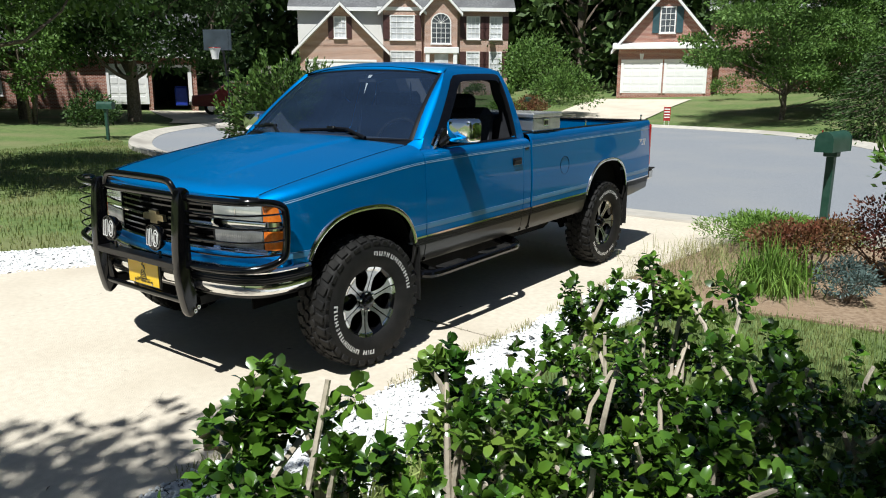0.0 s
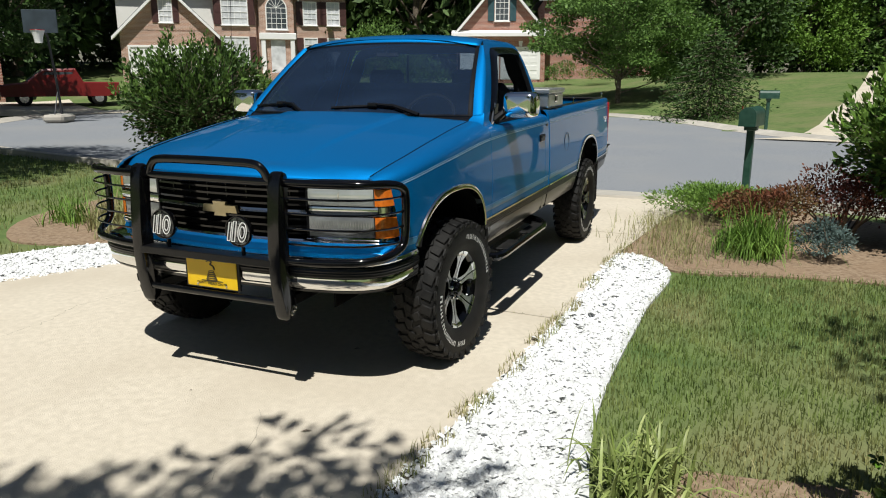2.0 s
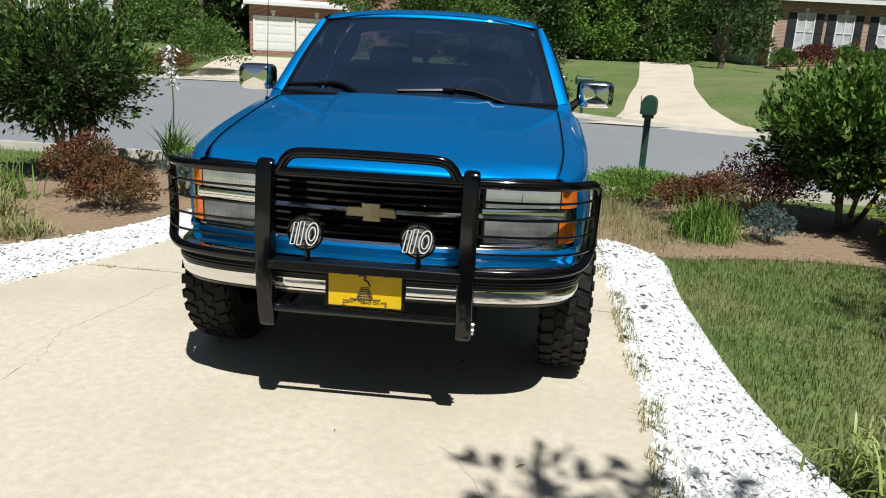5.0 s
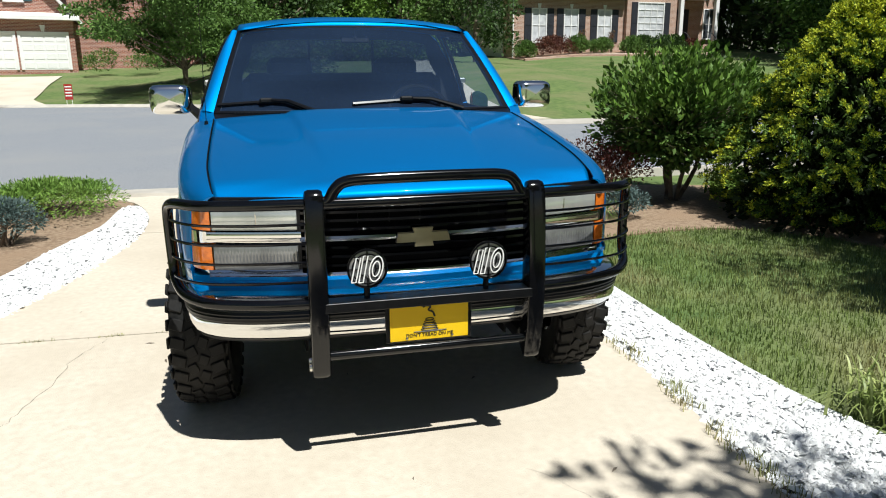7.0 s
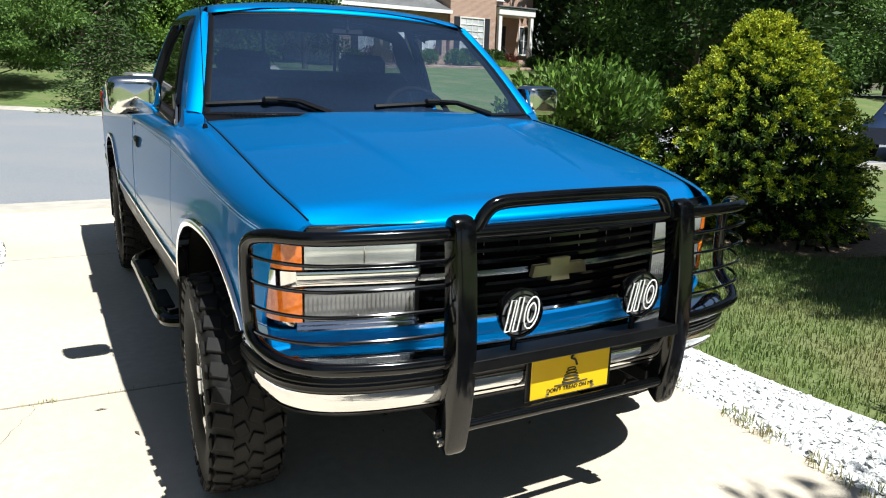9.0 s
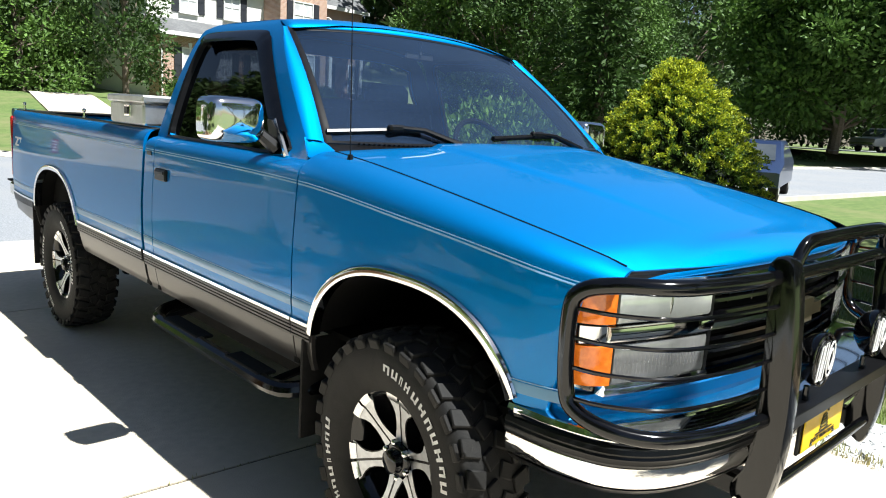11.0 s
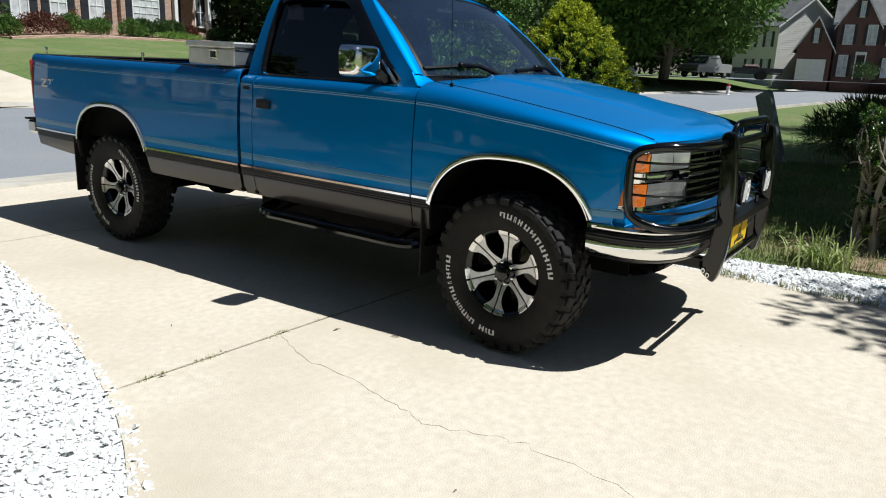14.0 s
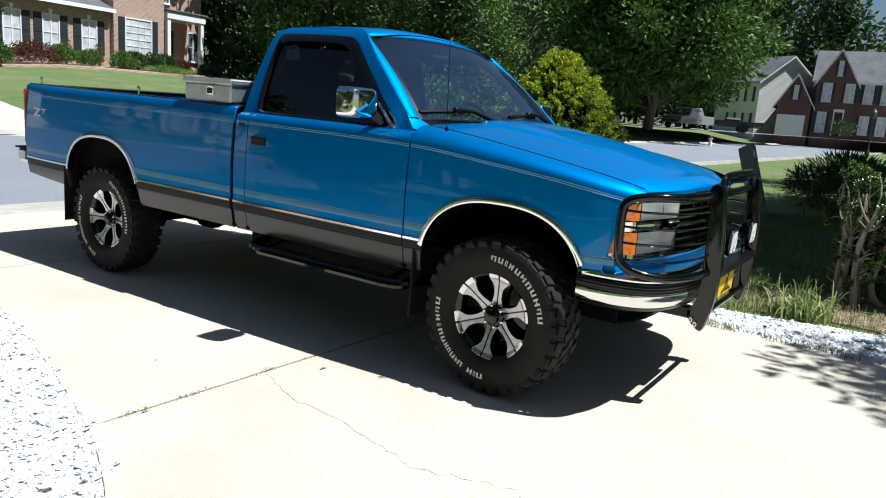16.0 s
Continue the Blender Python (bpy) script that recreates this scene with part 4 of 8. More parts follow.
# bumper: swept sections along the plan
BP = rounded([(-0.900, -0.41), (-0.888, -0.57), (-0.835, -0.70), (-0.70, -0.785), (-0.45, -0.83), (0, -0.845), (0.45, -0.83), (0.70, -0.785), (0.835, -0.70), (0.888, -0.57), (0.900, -0.41)], 6, False)


def swept(prof, path=BP):
    rows = []
    for i, p in enumerate(path):
        t = (path[min(i + 1, len(path) - 1)] - path[max(i - 1, 0)]).normalized()
        nrm = Vector((t.y, -t.x))
        rows.append([(p.x + nrm.x * o, p.y + nrm.y * o, z) for o, z in prof])
    return Mesh().grid(rows)


front_bumper = part("front_bumper", swept([(-0.16, 0.756), (-0.012, 0.754), (0.004, 0.748), (0.010, 0.735), (0.004, 0.722), (0.0, 0.72), (0.0, 0.672), (0.006, 0.668), (0.009, 0.648), (0.004, 0.622), (-0.012, 0.606), (-0.10, 0.600)]), "chrome", truck, "chrome front bumper")
part("rub_strip", swept([(0.0, 0.720), (0.012, 0.717), (0.016, 0.706), (0.013, 0.700), (0.016, 0.694), (0.013, 0.688), (0.014, 0.680), (0.010, 0.673), (0.0, 0.671)]), "black_satin", front_bumper, "black ribbed rub strip")
part("lower_lip", swept([(-0.008, 0.606), (-0.020, 0.592), (-0.034, 0.588), (-0.11, 0.592)]), "black_satin", front_bumper, "black lower edge of the bumper")
part("air_dam", swept([(-0.12, 0.60), (-0.14, 0.57), (-0.16, 0.55)]), "underbody", front_bumper, solid=0.01)

# grille guard
guard = part("grille_guard", Mesh().tube(rounded([(-0.40, -0.865, 1.112), (-0.36, -0.868, 1.125), (-0.335, -0.872, 1.165), (-0.29, -0.875, 1.192), (-0.15, -0.877, 1.198), (0.15, -0.877, 1.198), (0.29, -0.875, 1.192), (0.335, -0.872, 1.165), (0.36, -0.868, 1.125), (0.40, -0.865, 1.112)], 5, False), 0.021, 12), "black_gloss", truck, "black tubular grille guard")
post = rounded([(-0.835, 1.155), (-0.875, 1.166), (-0.912, 1.145), (-0.934, 1.06), (-0.957, 0.90), (-0.966, 0.75), (-0.955, 0.62), (-0.928, 0.51), (-0.905, 0.462), (-0.875, 0.462), (-0.815, 0.50), (-0.800, 0.545), (-0.842, 0.60), (-0.852, 0.70), (-0.852, 0.90), (-0.838, 1.05), (-0.825, 1.12)], 3)
for s in (-1, 1):
    m = Mesh()
    rows = []
    c = Vector((-0.88, 0.80))
    for dx, k in ((-0.034, 0.86), (-0.030, 0.96), (-0.018, 1.0), (0.018, 1.0), (0.030, 0.96), (0.034, 0.86)):
        rows.append([(s * 0.413 + dx, -0.885 + (p[0] + 0.885) * k, 0.80 + (p[1] - 0.80) * (1 - (1 - k) * 0.35)) for p in post])
    m.grid(rows, close_u=True)
    n = len(post)
    m.f.append(tuple(range(n)))
    m.f.append(tuple(range(5 * n, 6 * n)))
    part("upright", m, "black_gloss", guard, angle=40)
    hoop = rounded([(s * 0.42, -0.868, 1.114), (s * 0.60, -0.845, 1.114), (s * 0.80, -0.775, 1.112), (s * 0.892, -0.68, 1.108), (s * 0.925, -0.612, 1.085), (s * 0.932, -0.590, 1.03), (s * 0.928, -0.595, 0.86), (s * 0.918, -0.625, 0.80), (s * 0.875, -0.715, 0.768), (s * 0.78, -0.80, 0.757), (s * 0.60, -0.87, 0.752), (s * 0.42, -0.895, 0.750)], 5, False)
    part("lamp_hoop", Mesh().tube(hoop, 0.020, 12), "black_gloss", guard)
    for z in (1.045, 0.975, 0.905, 0.832):
        part("lamp_wire", Mesh().tube(rounded([(s * 0.43, -0.885, z), (s * 0.62, -0.858, z), (s * 0.81, -0.785, z), (s * 0.903, -0.685, z), (s * 0.928, -0.597, z)], 4, False), 0.0055, 7), "black_gloss", guard)
    for yb, zb in ((-0.865, 0.492), (-0.835, 0.510)):
        part("bolt", Mesh().lathe([(s * 0.447, 0.0001), (s * 0.456, 0.008), (s * 0.456, 0.013), (s * 0.445, 0.014)], 10, "x", (0, yb, zb)), "dull_chrome", guard)
    part("bracket", Mesh().box((s * 0.40, -0.70, 0.535), (0.05, 0.26, 0.06), 0.008), "black_satin", guard)
part("cross_tube", Mesh().tube([(-0.40, -0.868, 1.112), (0, -0.872, 1.112), (0.40, -0.868, 1.112)], 0.020, 12), "black_gloss", guard)
part("cross_tube", Mesh().tube([(-0.40, -0.905, 0.545), (0, -0.908, 0.545), (0.40, -0.905, 0.545)], 0.018, 12), "black_gloss", guard)
part("lamp_shelf", Mesh().box((0, -0.915, 0.757), (0.80, 0.10, 0.008), 0.002).box((0, -0.962, 0.742), (0.80, 0.006, 0.034), 0.002), "black_satin", guard)


def driving_light(x):
    c = (x, -0.925, 0.882)
    t = part("driving_light", Mesh().lathe([(0.055, 0.001), (0.05, 0.035), (0.02, 0.062), (-0.015, 0.073), (-0.030, 0.074), (-0.032, 0.066)], 36, "y", c), "black_gloss", guard, "round driving light with black cover")
    part("lens", Mesh().lathe([(-0.026, 0.0661), (-0.030, 0.05), (-0.032, 0.001)], 36, "y", c), "lamp_lens_dim", t)
    part("stem", Mesh().tube([(x, -0.915, 0.76), (x, -0.915, 0.80)], 0.011, 8), "black_gloss", t)
    guardm = Mesh()
    for r in (0.030, 0.055, 0.070):
        guardm.tube([(x + r * math.cos(a), -0.962, 0.882 + r * math.sin(a)) for a in np.linspace(0, 2 * math.pi, 29)], 0.0028, 5, False)
    for a in np.linspace(0, 2 * math.pi, 9)[:-1]:
        guardm.tube([(x + 0.072 * math.cos(a), -0.955, 0.882 + 0.072 * math.sin(a)), (x + 0.03 * math.cos(a), -0.963, 0.882 + 0.03 * math.sin(a))], 0.0028, 5)
    part("stone_guard", guardm, "black_gloss", t)
    em = Mesh()
    oval = [(0.030 + 0.024 * math.cos(a) + 0.008 * math.sin(a), 0.047 * math.sin(a)) for a in np.linspace(0, 6.28, 15)[:-1]]
    inner = [(0.030 + 0.55 * (p - 0.030), 0.60 * q) for p, q in oval]
    for loop in ([(-0.060, -0.046), (-0.040, 0.044), (-0.024, 0.044), (-0.044, -0.046)], [(-0.034, -0.048), (-0.014, 0.050), (0.002, 0.050), (-0.018, -0.048)], oval, inner):
        em.tube([(x + p, -0.968, 0.882 + q) for p, q in loop + loop[:1]], 0.0027, 6)
    part("emblem", em, "white_letter", t, "plain white strokes on the cover")


driving_light(-0.237)
driving_light(0.217)

# the guard stands close before the bumper
for ob in guard.children_recursive + [guard]:
    for v in ob.data.vertices:
        if v.co.y < -0.80:
            v.co.y = -0.80 + (v.co.y + 0.80) * 0.72

# front plate
plate = part("front_plate", Mesh().box((0, -0.866, 0.648), (0.305, 0.004, 0.152), 0.0015), "plate_yellow", truck, "yellow novelty plate with a coiled emblem")
part("plate_holder", Mesh().box((0, -0.858, 0.648), (0.335, 0.010, 0.165), 0.003), "black_satin", truck)


def lettering(body, size, loc, material, parent, name="lettering"):
    cu = bpy.data.curves.new(name, "FONT")
    cu.body, cu.size, cu.align_x, cu.extrude = body, size, "CENTER", 0.0008
    tmp = bpy.data.objects.new(name, cu)
    scene.collection.objects.link(tmp)
    me = bpy.data.meshes.new_from_object(tmp)
    bpy.data.objects.remove(tmp)
    me.materials.clear()
    me.materials.append(MATS[material])
    ob = new(name, me)
    ob.parent = parent
    ob.matrix_basis = pose(*loc, 90, 0, 0)
    return ob


lettering("DON'T TREAD ON ME", 0.0185, (0, -0.8695, 0.587), "ink", plate)
em = Mesh()
for k, (w, z) in enumerate(((0.034, 0.614), (0.030, 0.624), (0.026, 0.634), (0.021, 0.644), (0.016, 0.654))):
    em.tube([(w * math.cos(a), -0.869, z + 0.0045 * math.sin(a)) for a in np.linspace(0, 6.28, 16)], 0.0016, 5)
em.tube(rounded([(0.02, -0.869, 0.664), (0.012, -0.869, 0.682), (-0.004, -0.869, 0.690), (0.004, -0.869, 0.704), (-0.014, -0.869, 0.708), (-0.026, -0.869, 0.703)], 4, False), 0.0038, 5)
em.tube([(-0.062, -0.869, 0.606), (0.0, -0.869, 0.605), (0.066, -0.869, 0.607)], 0.0022, 5)
part("emblem", em, "ink", plate, "black coil shape")
for x, z in ((-0.088, 0.584), (0.088, 0.584)):
    part("screw", Mesh().lathe([(-0.8725, 0.0001), (-0.872, 0.005), (-0.868, 0.006)], 10, "y", (x, 0, z)), "dull_chrome", plate)

for x in (-0.088, 0.088):
    part("slot", Mesh().box((x, -0.8692, 0.711), (0.026, 0.002, 0.006), 0.0008), "ink", plate)

# cab: side frames by rays from a centre, roof, pillars, glass
XG = [(1.26, 0.888), (1.4, 0.848), (1.55, 0.797), (1.68, 0.742), (1.74, 0.708), (1.78, 0.677), (1.80, 0.650)]
OUT = [(0.575, 1.272), (0.625, 1.345), (1.085, 1.762), (1.17, 1.797), (1.72, 1.801), (1.80, 1.775), (1.866, 1.272)]
WIN = rounded([(0.725, 1.292), (0.825, 1.408), (1.085, 1.668), (1.145, 1.716), (1.24, 1.742), (1.67, 1.748), (1.733, 1.723), (1.750, 1.665), (1.753, 1.40), (1.745, 1.30), (1.70, 1.286), (1.20, 1.284)], 4)


def ray_hit(poly, c, d):
    best = None
    for i in range(len(poly)):
        a, b = Vector(poly[i - 1]), Vector(poly[i])
        e = b - a
        den = d.x * e.y - d.y * e.x
        if abs(den) < 1e-12:
            continue
        t = ((a.x - c.x) * e.y - (a.y - c.y) * e.x) / den
        s = ((a.x - c.x) * d.y - (a.y - c.y) * d.x) / den
        if t > 0 and -1e-9 <= s <= 1 + 1e-9 and (best is None or t > best):
            best = t
    return c + d * best


centre = Vector((1.35, 1.50))
rows = []
angles = sorted(set(list(np.linspace(0, 2 * math.pi, 73)[:-1]) + [math.atan2(q[1] - 1.50, q[0] - 1.35) % (2 * math.pi) for q in OUT]))
for a in angles:
    d = Vector((math.cos(a), math.sin(a)))
    o, i = ray_hit([(p[0], p[1]) for p in OUT], centre, d), ray_hit([(p[0], p[1]) for p in WIN], centre, d)
    row = []
    for k in (0, 0.25, 0.5, 0.75, 1.0):
        p = o.lerp(i, k)
        row.append((smooth_table(XG, p.y) + 0.004, p.x, p.y))
    row.append((smooth_table(XG, i.y) - 0.022, i.x + d.x * 0.004, i.y + d.y * 0.004))
    rows.append(row)
both("door_frame", Mesh().grid(rows, close_v=True), "blue_paint", angle=50)
both("frame_trim", Mesh().grid([[(x - 0.028, y, z) for x, y, z in row[:5]] for row in rows], close_v=True), "cabin", label="dark inner trim")
WINV = [Vector((p[0], p[1])) for p in WIN]
pane = [(smooth_table(XG, p.y) - 0.018, p.x, p.y) for p in WINV]
wm = Mesh()
rows = []
for k in (0, 0.35, 0.7, 1.0):
    rows.append([(smooth_table(XG, 1.5 + (p.y - 1.5) * k) - 0.018, 1.35 + (p.x - 1.35) * k, 1.5 + (p.y - 1.5) * k) for p in WINV])
wm.grid(rows, close_u=True)
part("side_window", wm.mirrored(), "tinted_glass", truck, "lightly tinted side window, closed").visible_shadow = False
# seals and wind deflector round the window
seal = [[(smooth_table(XG, 1.5 + (p.y - 1.5) * k) + o, 1.35 + (p.x - 1.35) * k, 1.5 + (p.y - 1.5) * k) for p in WINV] for k, o in ((1.015, 0.003), (1.0, 0.010), (0.975, 0.004), (0.97, -0.018))]
both("window_seal", Mesh().grid(seal, close_u=True), "black_satin")
vis = []
for p in WINV:
    if p.y > 1.36 and p.x < 1.735:
        vis.append(p)
vis.sort(key=lambda p: math.atan2(p.y - 1.5, p.x - 1.35) % (2 * math.pi))
vis = sorted(vis, key=lambda p: -math.atan2(p.y - 1.30, p.x - 1.35))
both("wind_deflector", Mesh().grid([[(smooth_table(XG, 1.5 + (p.y - 1.5) * k) + o, 1.35 + (p.x - 1.35) * k, 1.5 + (p.y - 1.5) * k) for k, o in ((1.05, 0.008), (1.0, 0.022), (0.86, 0.026))] for p in vis]), "black_gloss", label="smoked wind deflector")


def screen(u, v, out=0.0):
    """A point of the windscreen: u across, v up."""
    a = Vector((0.808 * u, 0.43 + 0.175 * u * u, 1.338 - 0.002 * u * u))
    b = Vector((0.668 * u, 1.035 + 0.062 * u * u, 1.790 - 0.030 * u * u))
    p = a.lerp(b, v)
    p.y -= 0.018 * math.sin(math.pi * v) + out
    p.z += 0.010 * math.sin(math.pi * v)
    return p


scr = part("windscreen", Mesh().grid([[screen(u, v) for u in np.linspace(-0.985, 0.985, 25)] for v in np.linspace(0.01, 0.985, 13)]), "windscreen_glass", truck, "curved windscreen with a dark top band")
scr.visible_shadow = False
edge = [(u, 0.0) for u in np.linspace(-0.99, 0.99, 20)] + [(0.99, v) for v in np.linspace(0, 1, 9)[1:]] + [(u, 1.0) for u in np.linspace(0.99, -0.99, 20)[1:]] + [(-0.99, v) for v in np.linspace(1, 0, 9)[1:-1]]
part("windscreen_seal", Mesh().grid([[screen(u * k, 0.5 + (v - 0.5) * kv, o) for u, v in edge] for k, kv, o in ((1.012, 1.02, 0.002), (1.0, 1.0, 0.008), (0.975, 0.965, 0.003))], close_u=True), "black_satin", truck)
pil = []
for v in np.linspace(0, 1, 10):
    a = screen(1.0, v, 0.002)
    b = Vector((0.0, *Vector((0.625, 1.345)).lerp(Vector((1.085, 1.762)), v)))
    b.x = smooth_table(XG, b.z) + 0.004
    mid = (a + b) / 2 + Vector((0.008, -0.005, 0.004))
    pil.append([a, a.lerp(mid, 0.5) + Vector((0, -0.002, 0.002)), mid, mid.lerp(b, 0.5) + Vector((0.004, -0.003, 0.0)), b])
both("pillar", Mesh().grid(pil), "blue_paint", angle=60)
both("pillar_trim", Mesh().grid([[Vector((p.x * 0.965, p.y + 0.022, p.z - 0.018)) for p in row] for row in pil]), "cabin", label="dark inner trim")
both("cowl_corner", Mesh().grid([[(0.800, 0.535, 1.306), (0.845, 0.540, 1.299), (0.884, 0.548, 1.274)], [(0.806, 0.575, 1.326), (0.850, 0.585, 1.316), (0.884, 0.592, 1.290)], [(0.810, 0.612, 1.340), (0.850, 0.622, 1.346), (0.872, 0.632, 1.352)]]), "blue_paint", angle=60)
rows = []
for v in np.linspace(0, 1, 22):
    row = []
    zr = smooth_table([(0, 1.762), (0.10, 1.795), (0.2, 1.801), (0.85, 1.801), (1.0, 1.772)], v)
    zc = smooth_table([(0, 1.794), (0.06, 1.822), (0.2, 1.845), (0.45, 1.853), (0.85, 1.845), (0.95, 1.826), (1.0, 1.80)], v)
    for u in np.linspace(-1, 1, 31):
        e = abs(u) ** 2.6
        y = (1.035 + 0.062 * u * u) * (1 - v) + (1.835 - 0.04 * e) * v
        row.append((u * (0.672 - 0.022 * min(1, v * 6)), y, zc + (zr - zc) * e))
    rows.append(row)
part("roof", Mesh().grid(rows), "blue_paint", truck, solid=0.01, angle=60)
# back wall of the cab with its window
bo = [(-0.885, 1.0), (0.885, 1.0), (0.885, 1.275), (0.80, 1.53), (0.655, 1.775), (0, 1.81), (-0.655, 1.775), (-0.80, 1.53), (-0.885, 1.275)]
bi = rounded([(-0.66, 1.40), (0, 1.395), (0.66, 1.40), (0.62, 1.60), (0.55, 1.715), (0, 1.73), (-0.55, 1.715), (-0.62, 1.60)], 4)
rows = []
for a in np.linspace(0, 2 * math.pi, 61)[:-1]:
    d = Vector((math.cos(a), math.sin(a)))
    o, i = ray_hit(bo, Vector((0, 1.5)), d), ray_hit([(p[0], p[1]) for p in bi], Vector((0, 1.5)), d)
    rows.append([(p.x, 1.86 - max(0, p.y - 1.28) * 0.06, p.y) for p in (o, o.lerp(i, 0.5), i)])
part("cab_back", Mesh().grid(rows, close_v=True), "blue_paint", truck, solid=0.01)
part("back_trim", Mesh().grid([[(x * 0.985, y - 0.022, z) for x, y, z in row] for row in rows], close_v=True), "cabin", truck, "dark inner trim")
rg = part("rear_window", Mesh().add([(p[0], 1.855 - (p[1] - 1.28) * 0.06, p[1]) for p in bi], [tuple(range(len(bi)))]), "rear_glass", truck, "sliding rear window")
rg.visible_shadow = False
for x in (-0.22, 0.22):
    part("slider_bar", Mesh().box((x, 1.836, 1.56), (0.018, 0.012, 0.33), 0.003), "black_satin", rg)
# cowl and wipers
part("cowl", Mesh().grid([[(u * 0.80, 0.36 + 0.145 * u * u, 1.315 - 0.02 * abs(u)), (u * 0.80, 0.40 + 0.15 * u * u, 1.330 - 0.016 * abs(u)), (u * 0.806, 0.435 + 0.175 * u * u, 1.336)] for u in np.linspace(-1, 1, 21)]), "black_satin", truck, "black cowl grille")
teeth = Mesh()
for x in np.arange(-0.70, 0.06, 0.018):
    p = screen(x / 0.808, 0.0, 0.012)
    teeth.box((p.x, p.y - 0.006, p.z), (0.007, 0.012, 0.006), 0.0)
tagged(part("cowl_teeth", teeth, "black_satin", truck, fix=False), "toothed black rubber cowl edge", kind="stuff")
for x0, x1, v0 in ((-0.30, -0.72, 0.0), (0.50, -0.03, 0.0)):
    xa, xb, xc = x0 * 0.68 + x1 * 0.32, x0 * 0.42 + x1 * 0.58, x1 - 0.07
    w = part("wiper", Mesh().tube([screen(x0 / 0.8, 0.015, 0.03), screen(xa / 0.8, 0.120, 0.034), screen(xb / 0.8, 0.135, 0.034)], [0.014, 0.011, 0.008], 8), "black_satin", truck, "black wiper arm and blade")
    part("blade", Mesh().tube([screen(xa / 0.8, 0.118, 0.016), screen(xb / 0.8, 0.112, 0.014), screen(xc / 0.8, 0.080, 0.012)], 0.011, 6), "black_satin", w)
    part("hinge", Mesh().box(screen(xb / 0.8, 0.128, 0.03), (0.07, 0.03, 0.026), 0.007), "black_satin", w)
part("antenna", Mesh().tube([(-0.835, 0.41, 1.285), (-0.835, 0.41, 1.31)], [0.012, 0.008], 10).tube([(-0.835, 0.41, 1.30), (-0.825, 0.46, 2.15)], [0.0022, 0.0012], 6), "black_satin", truck, "thin whip antenna")

# mirrors, handles
for s in (-1, 1):
    rows = []
    for k, (yy, sc) in enumerate(((0.772, 0.02), (0.774, 0.60), (0.780, 0.84), (0.795, 0.94), (0.82, 0.985), (0.85, 1.0), (0.885, 1.0), (0.888, 0.94))):
        rows.append([(s * (1.038 + 0.108 * sc * math.copysign(abs(math.cos(a)) ** 0.38, math.cos(a))), yy, 1.395 + 0.080 * sc * math.copysign(abs(math.sin(a)) ** 0.42, math.sin(a))) for a in np.linspace(0, 2 * math.pi, 33)[:-1]])
    mir = part("mirror", Mesh().grid(rows, close_u=True), "chrome", truck, "chrome door mirror", angle=60)
    part("mirror_glass", Mesh().add(rows[-1], [tuple(range(32))]), "chrome", mir, angle=0)
    part("mirror_arm", Mesh().tube([(s * 0.88, 0.80, 1.30), (s * 0.93, 0.82, 1.345), (s * 0.96, 0.84, 1.385)], [0.030, 0.022, 0.018], 8), "black_satin", mir)
    part("mirror_base", Mesh().prism([(0.70, 1.272), (0.84, 1.272), (0.87, 1.40), (0.84, 1.40)], 0.02, (s * 0.872 - (0.01), 0, 0), (0, 1, 0), (0, 0, 1)), "black_satin", mir)
    part("mirror_trim", Mesh().tube([(s * 0.895, 0.705, 1.275), (s * 0.865, 0.835, 1.40)], 0.010, 6), "dull_chrome", mir)
    part("door_handle", Mesh().box((s * (side_x(1.66, 1.12) + 0.004), 1.655, 1.118), (0.020, 0.115, 0.052), 0.006).box((s * (side_x(1.66, 1.12) + 0.014), 1.655, 1.128), (0.010, 0.095, 0.016), 0.004), "black_satin", truck, "black door handle")
    part("door_badge", Mesh().box((s * (side_x(1.81, 1.2) + 0.002), 1.81, 1.203), (0.004, 0.05, 0.018), 0.001), "black_satin", truck)
    em = Mesh()
    for poly in ([(0.0, 0.03), (0.085, 0.03), (0.085, 0.02), (0.03, -0.02), (0.085, -0.02), (0.085, -0.032), (-0.01, -0.032), (-0.01, -0.022), (0.05, 0.018), (0.0, 0.018)],
                 [(0.10, 0.03), (0.15, 0.03), (0.125, -0.032), (0.108, -0.032), (0.130, 0.018), (0.10, 0.018)], [(0.165, 0.03), (0.178, 0.03), (0.165, -0.032), (0.152, -0.032)]):
        em.prism([(p * -s * -1, q) for p, q in poly] if s > 0 else [(-p, q) for p, q in poly], 0.002 * s, (s * (side_x(4.15, 1.08) + 0.001), 4.02 if s > 0 else 4.20, 1.10), (0, 1, 0), (0, 0, 1))
    part("side_emblem", em, "emblem_grey", truck, "plain grey slanted strokes")
    # running board
    part("side_step", Mesh().tube(rounded([(s * 0.80, 0.46, 0.50), (s * 0.93, 0.50, 0.49), (s * 1.0, 0.58, 0.485), (s * 1.005, 0.9, 0.485), (s * 1.005, 1.4, 0.485), (s * 1.0, 1.58, 0.485), (s * 0.93, 1.68, 0.49), (s * 0.80, 1.72, 0.50)], 4, False), 0.030, 10), "black_gloss", truck, "black tubular side step")
    for yp, lp_ in ((1.32, 0.34), (0.78, 0.26)):
        part("step_pad", Mesh().box((s * 0.985, yp, 0.508), (0.075, lp_, 0.014), 0.005), "black_rubber", truck)
    for y in (0.62, 1.55):
        part("step_bracket", Mesh().tube([(s * 1.0, y, 0.485), (s * 0.6, y, 0.56)], 0.014, 6), "underbody", truck)
    part("mud_flap", Mesh().box((s * 0.83, 0.475, 0.50), (0.26, 0.012, 0.36), 0.004), "black_rubber", truck)
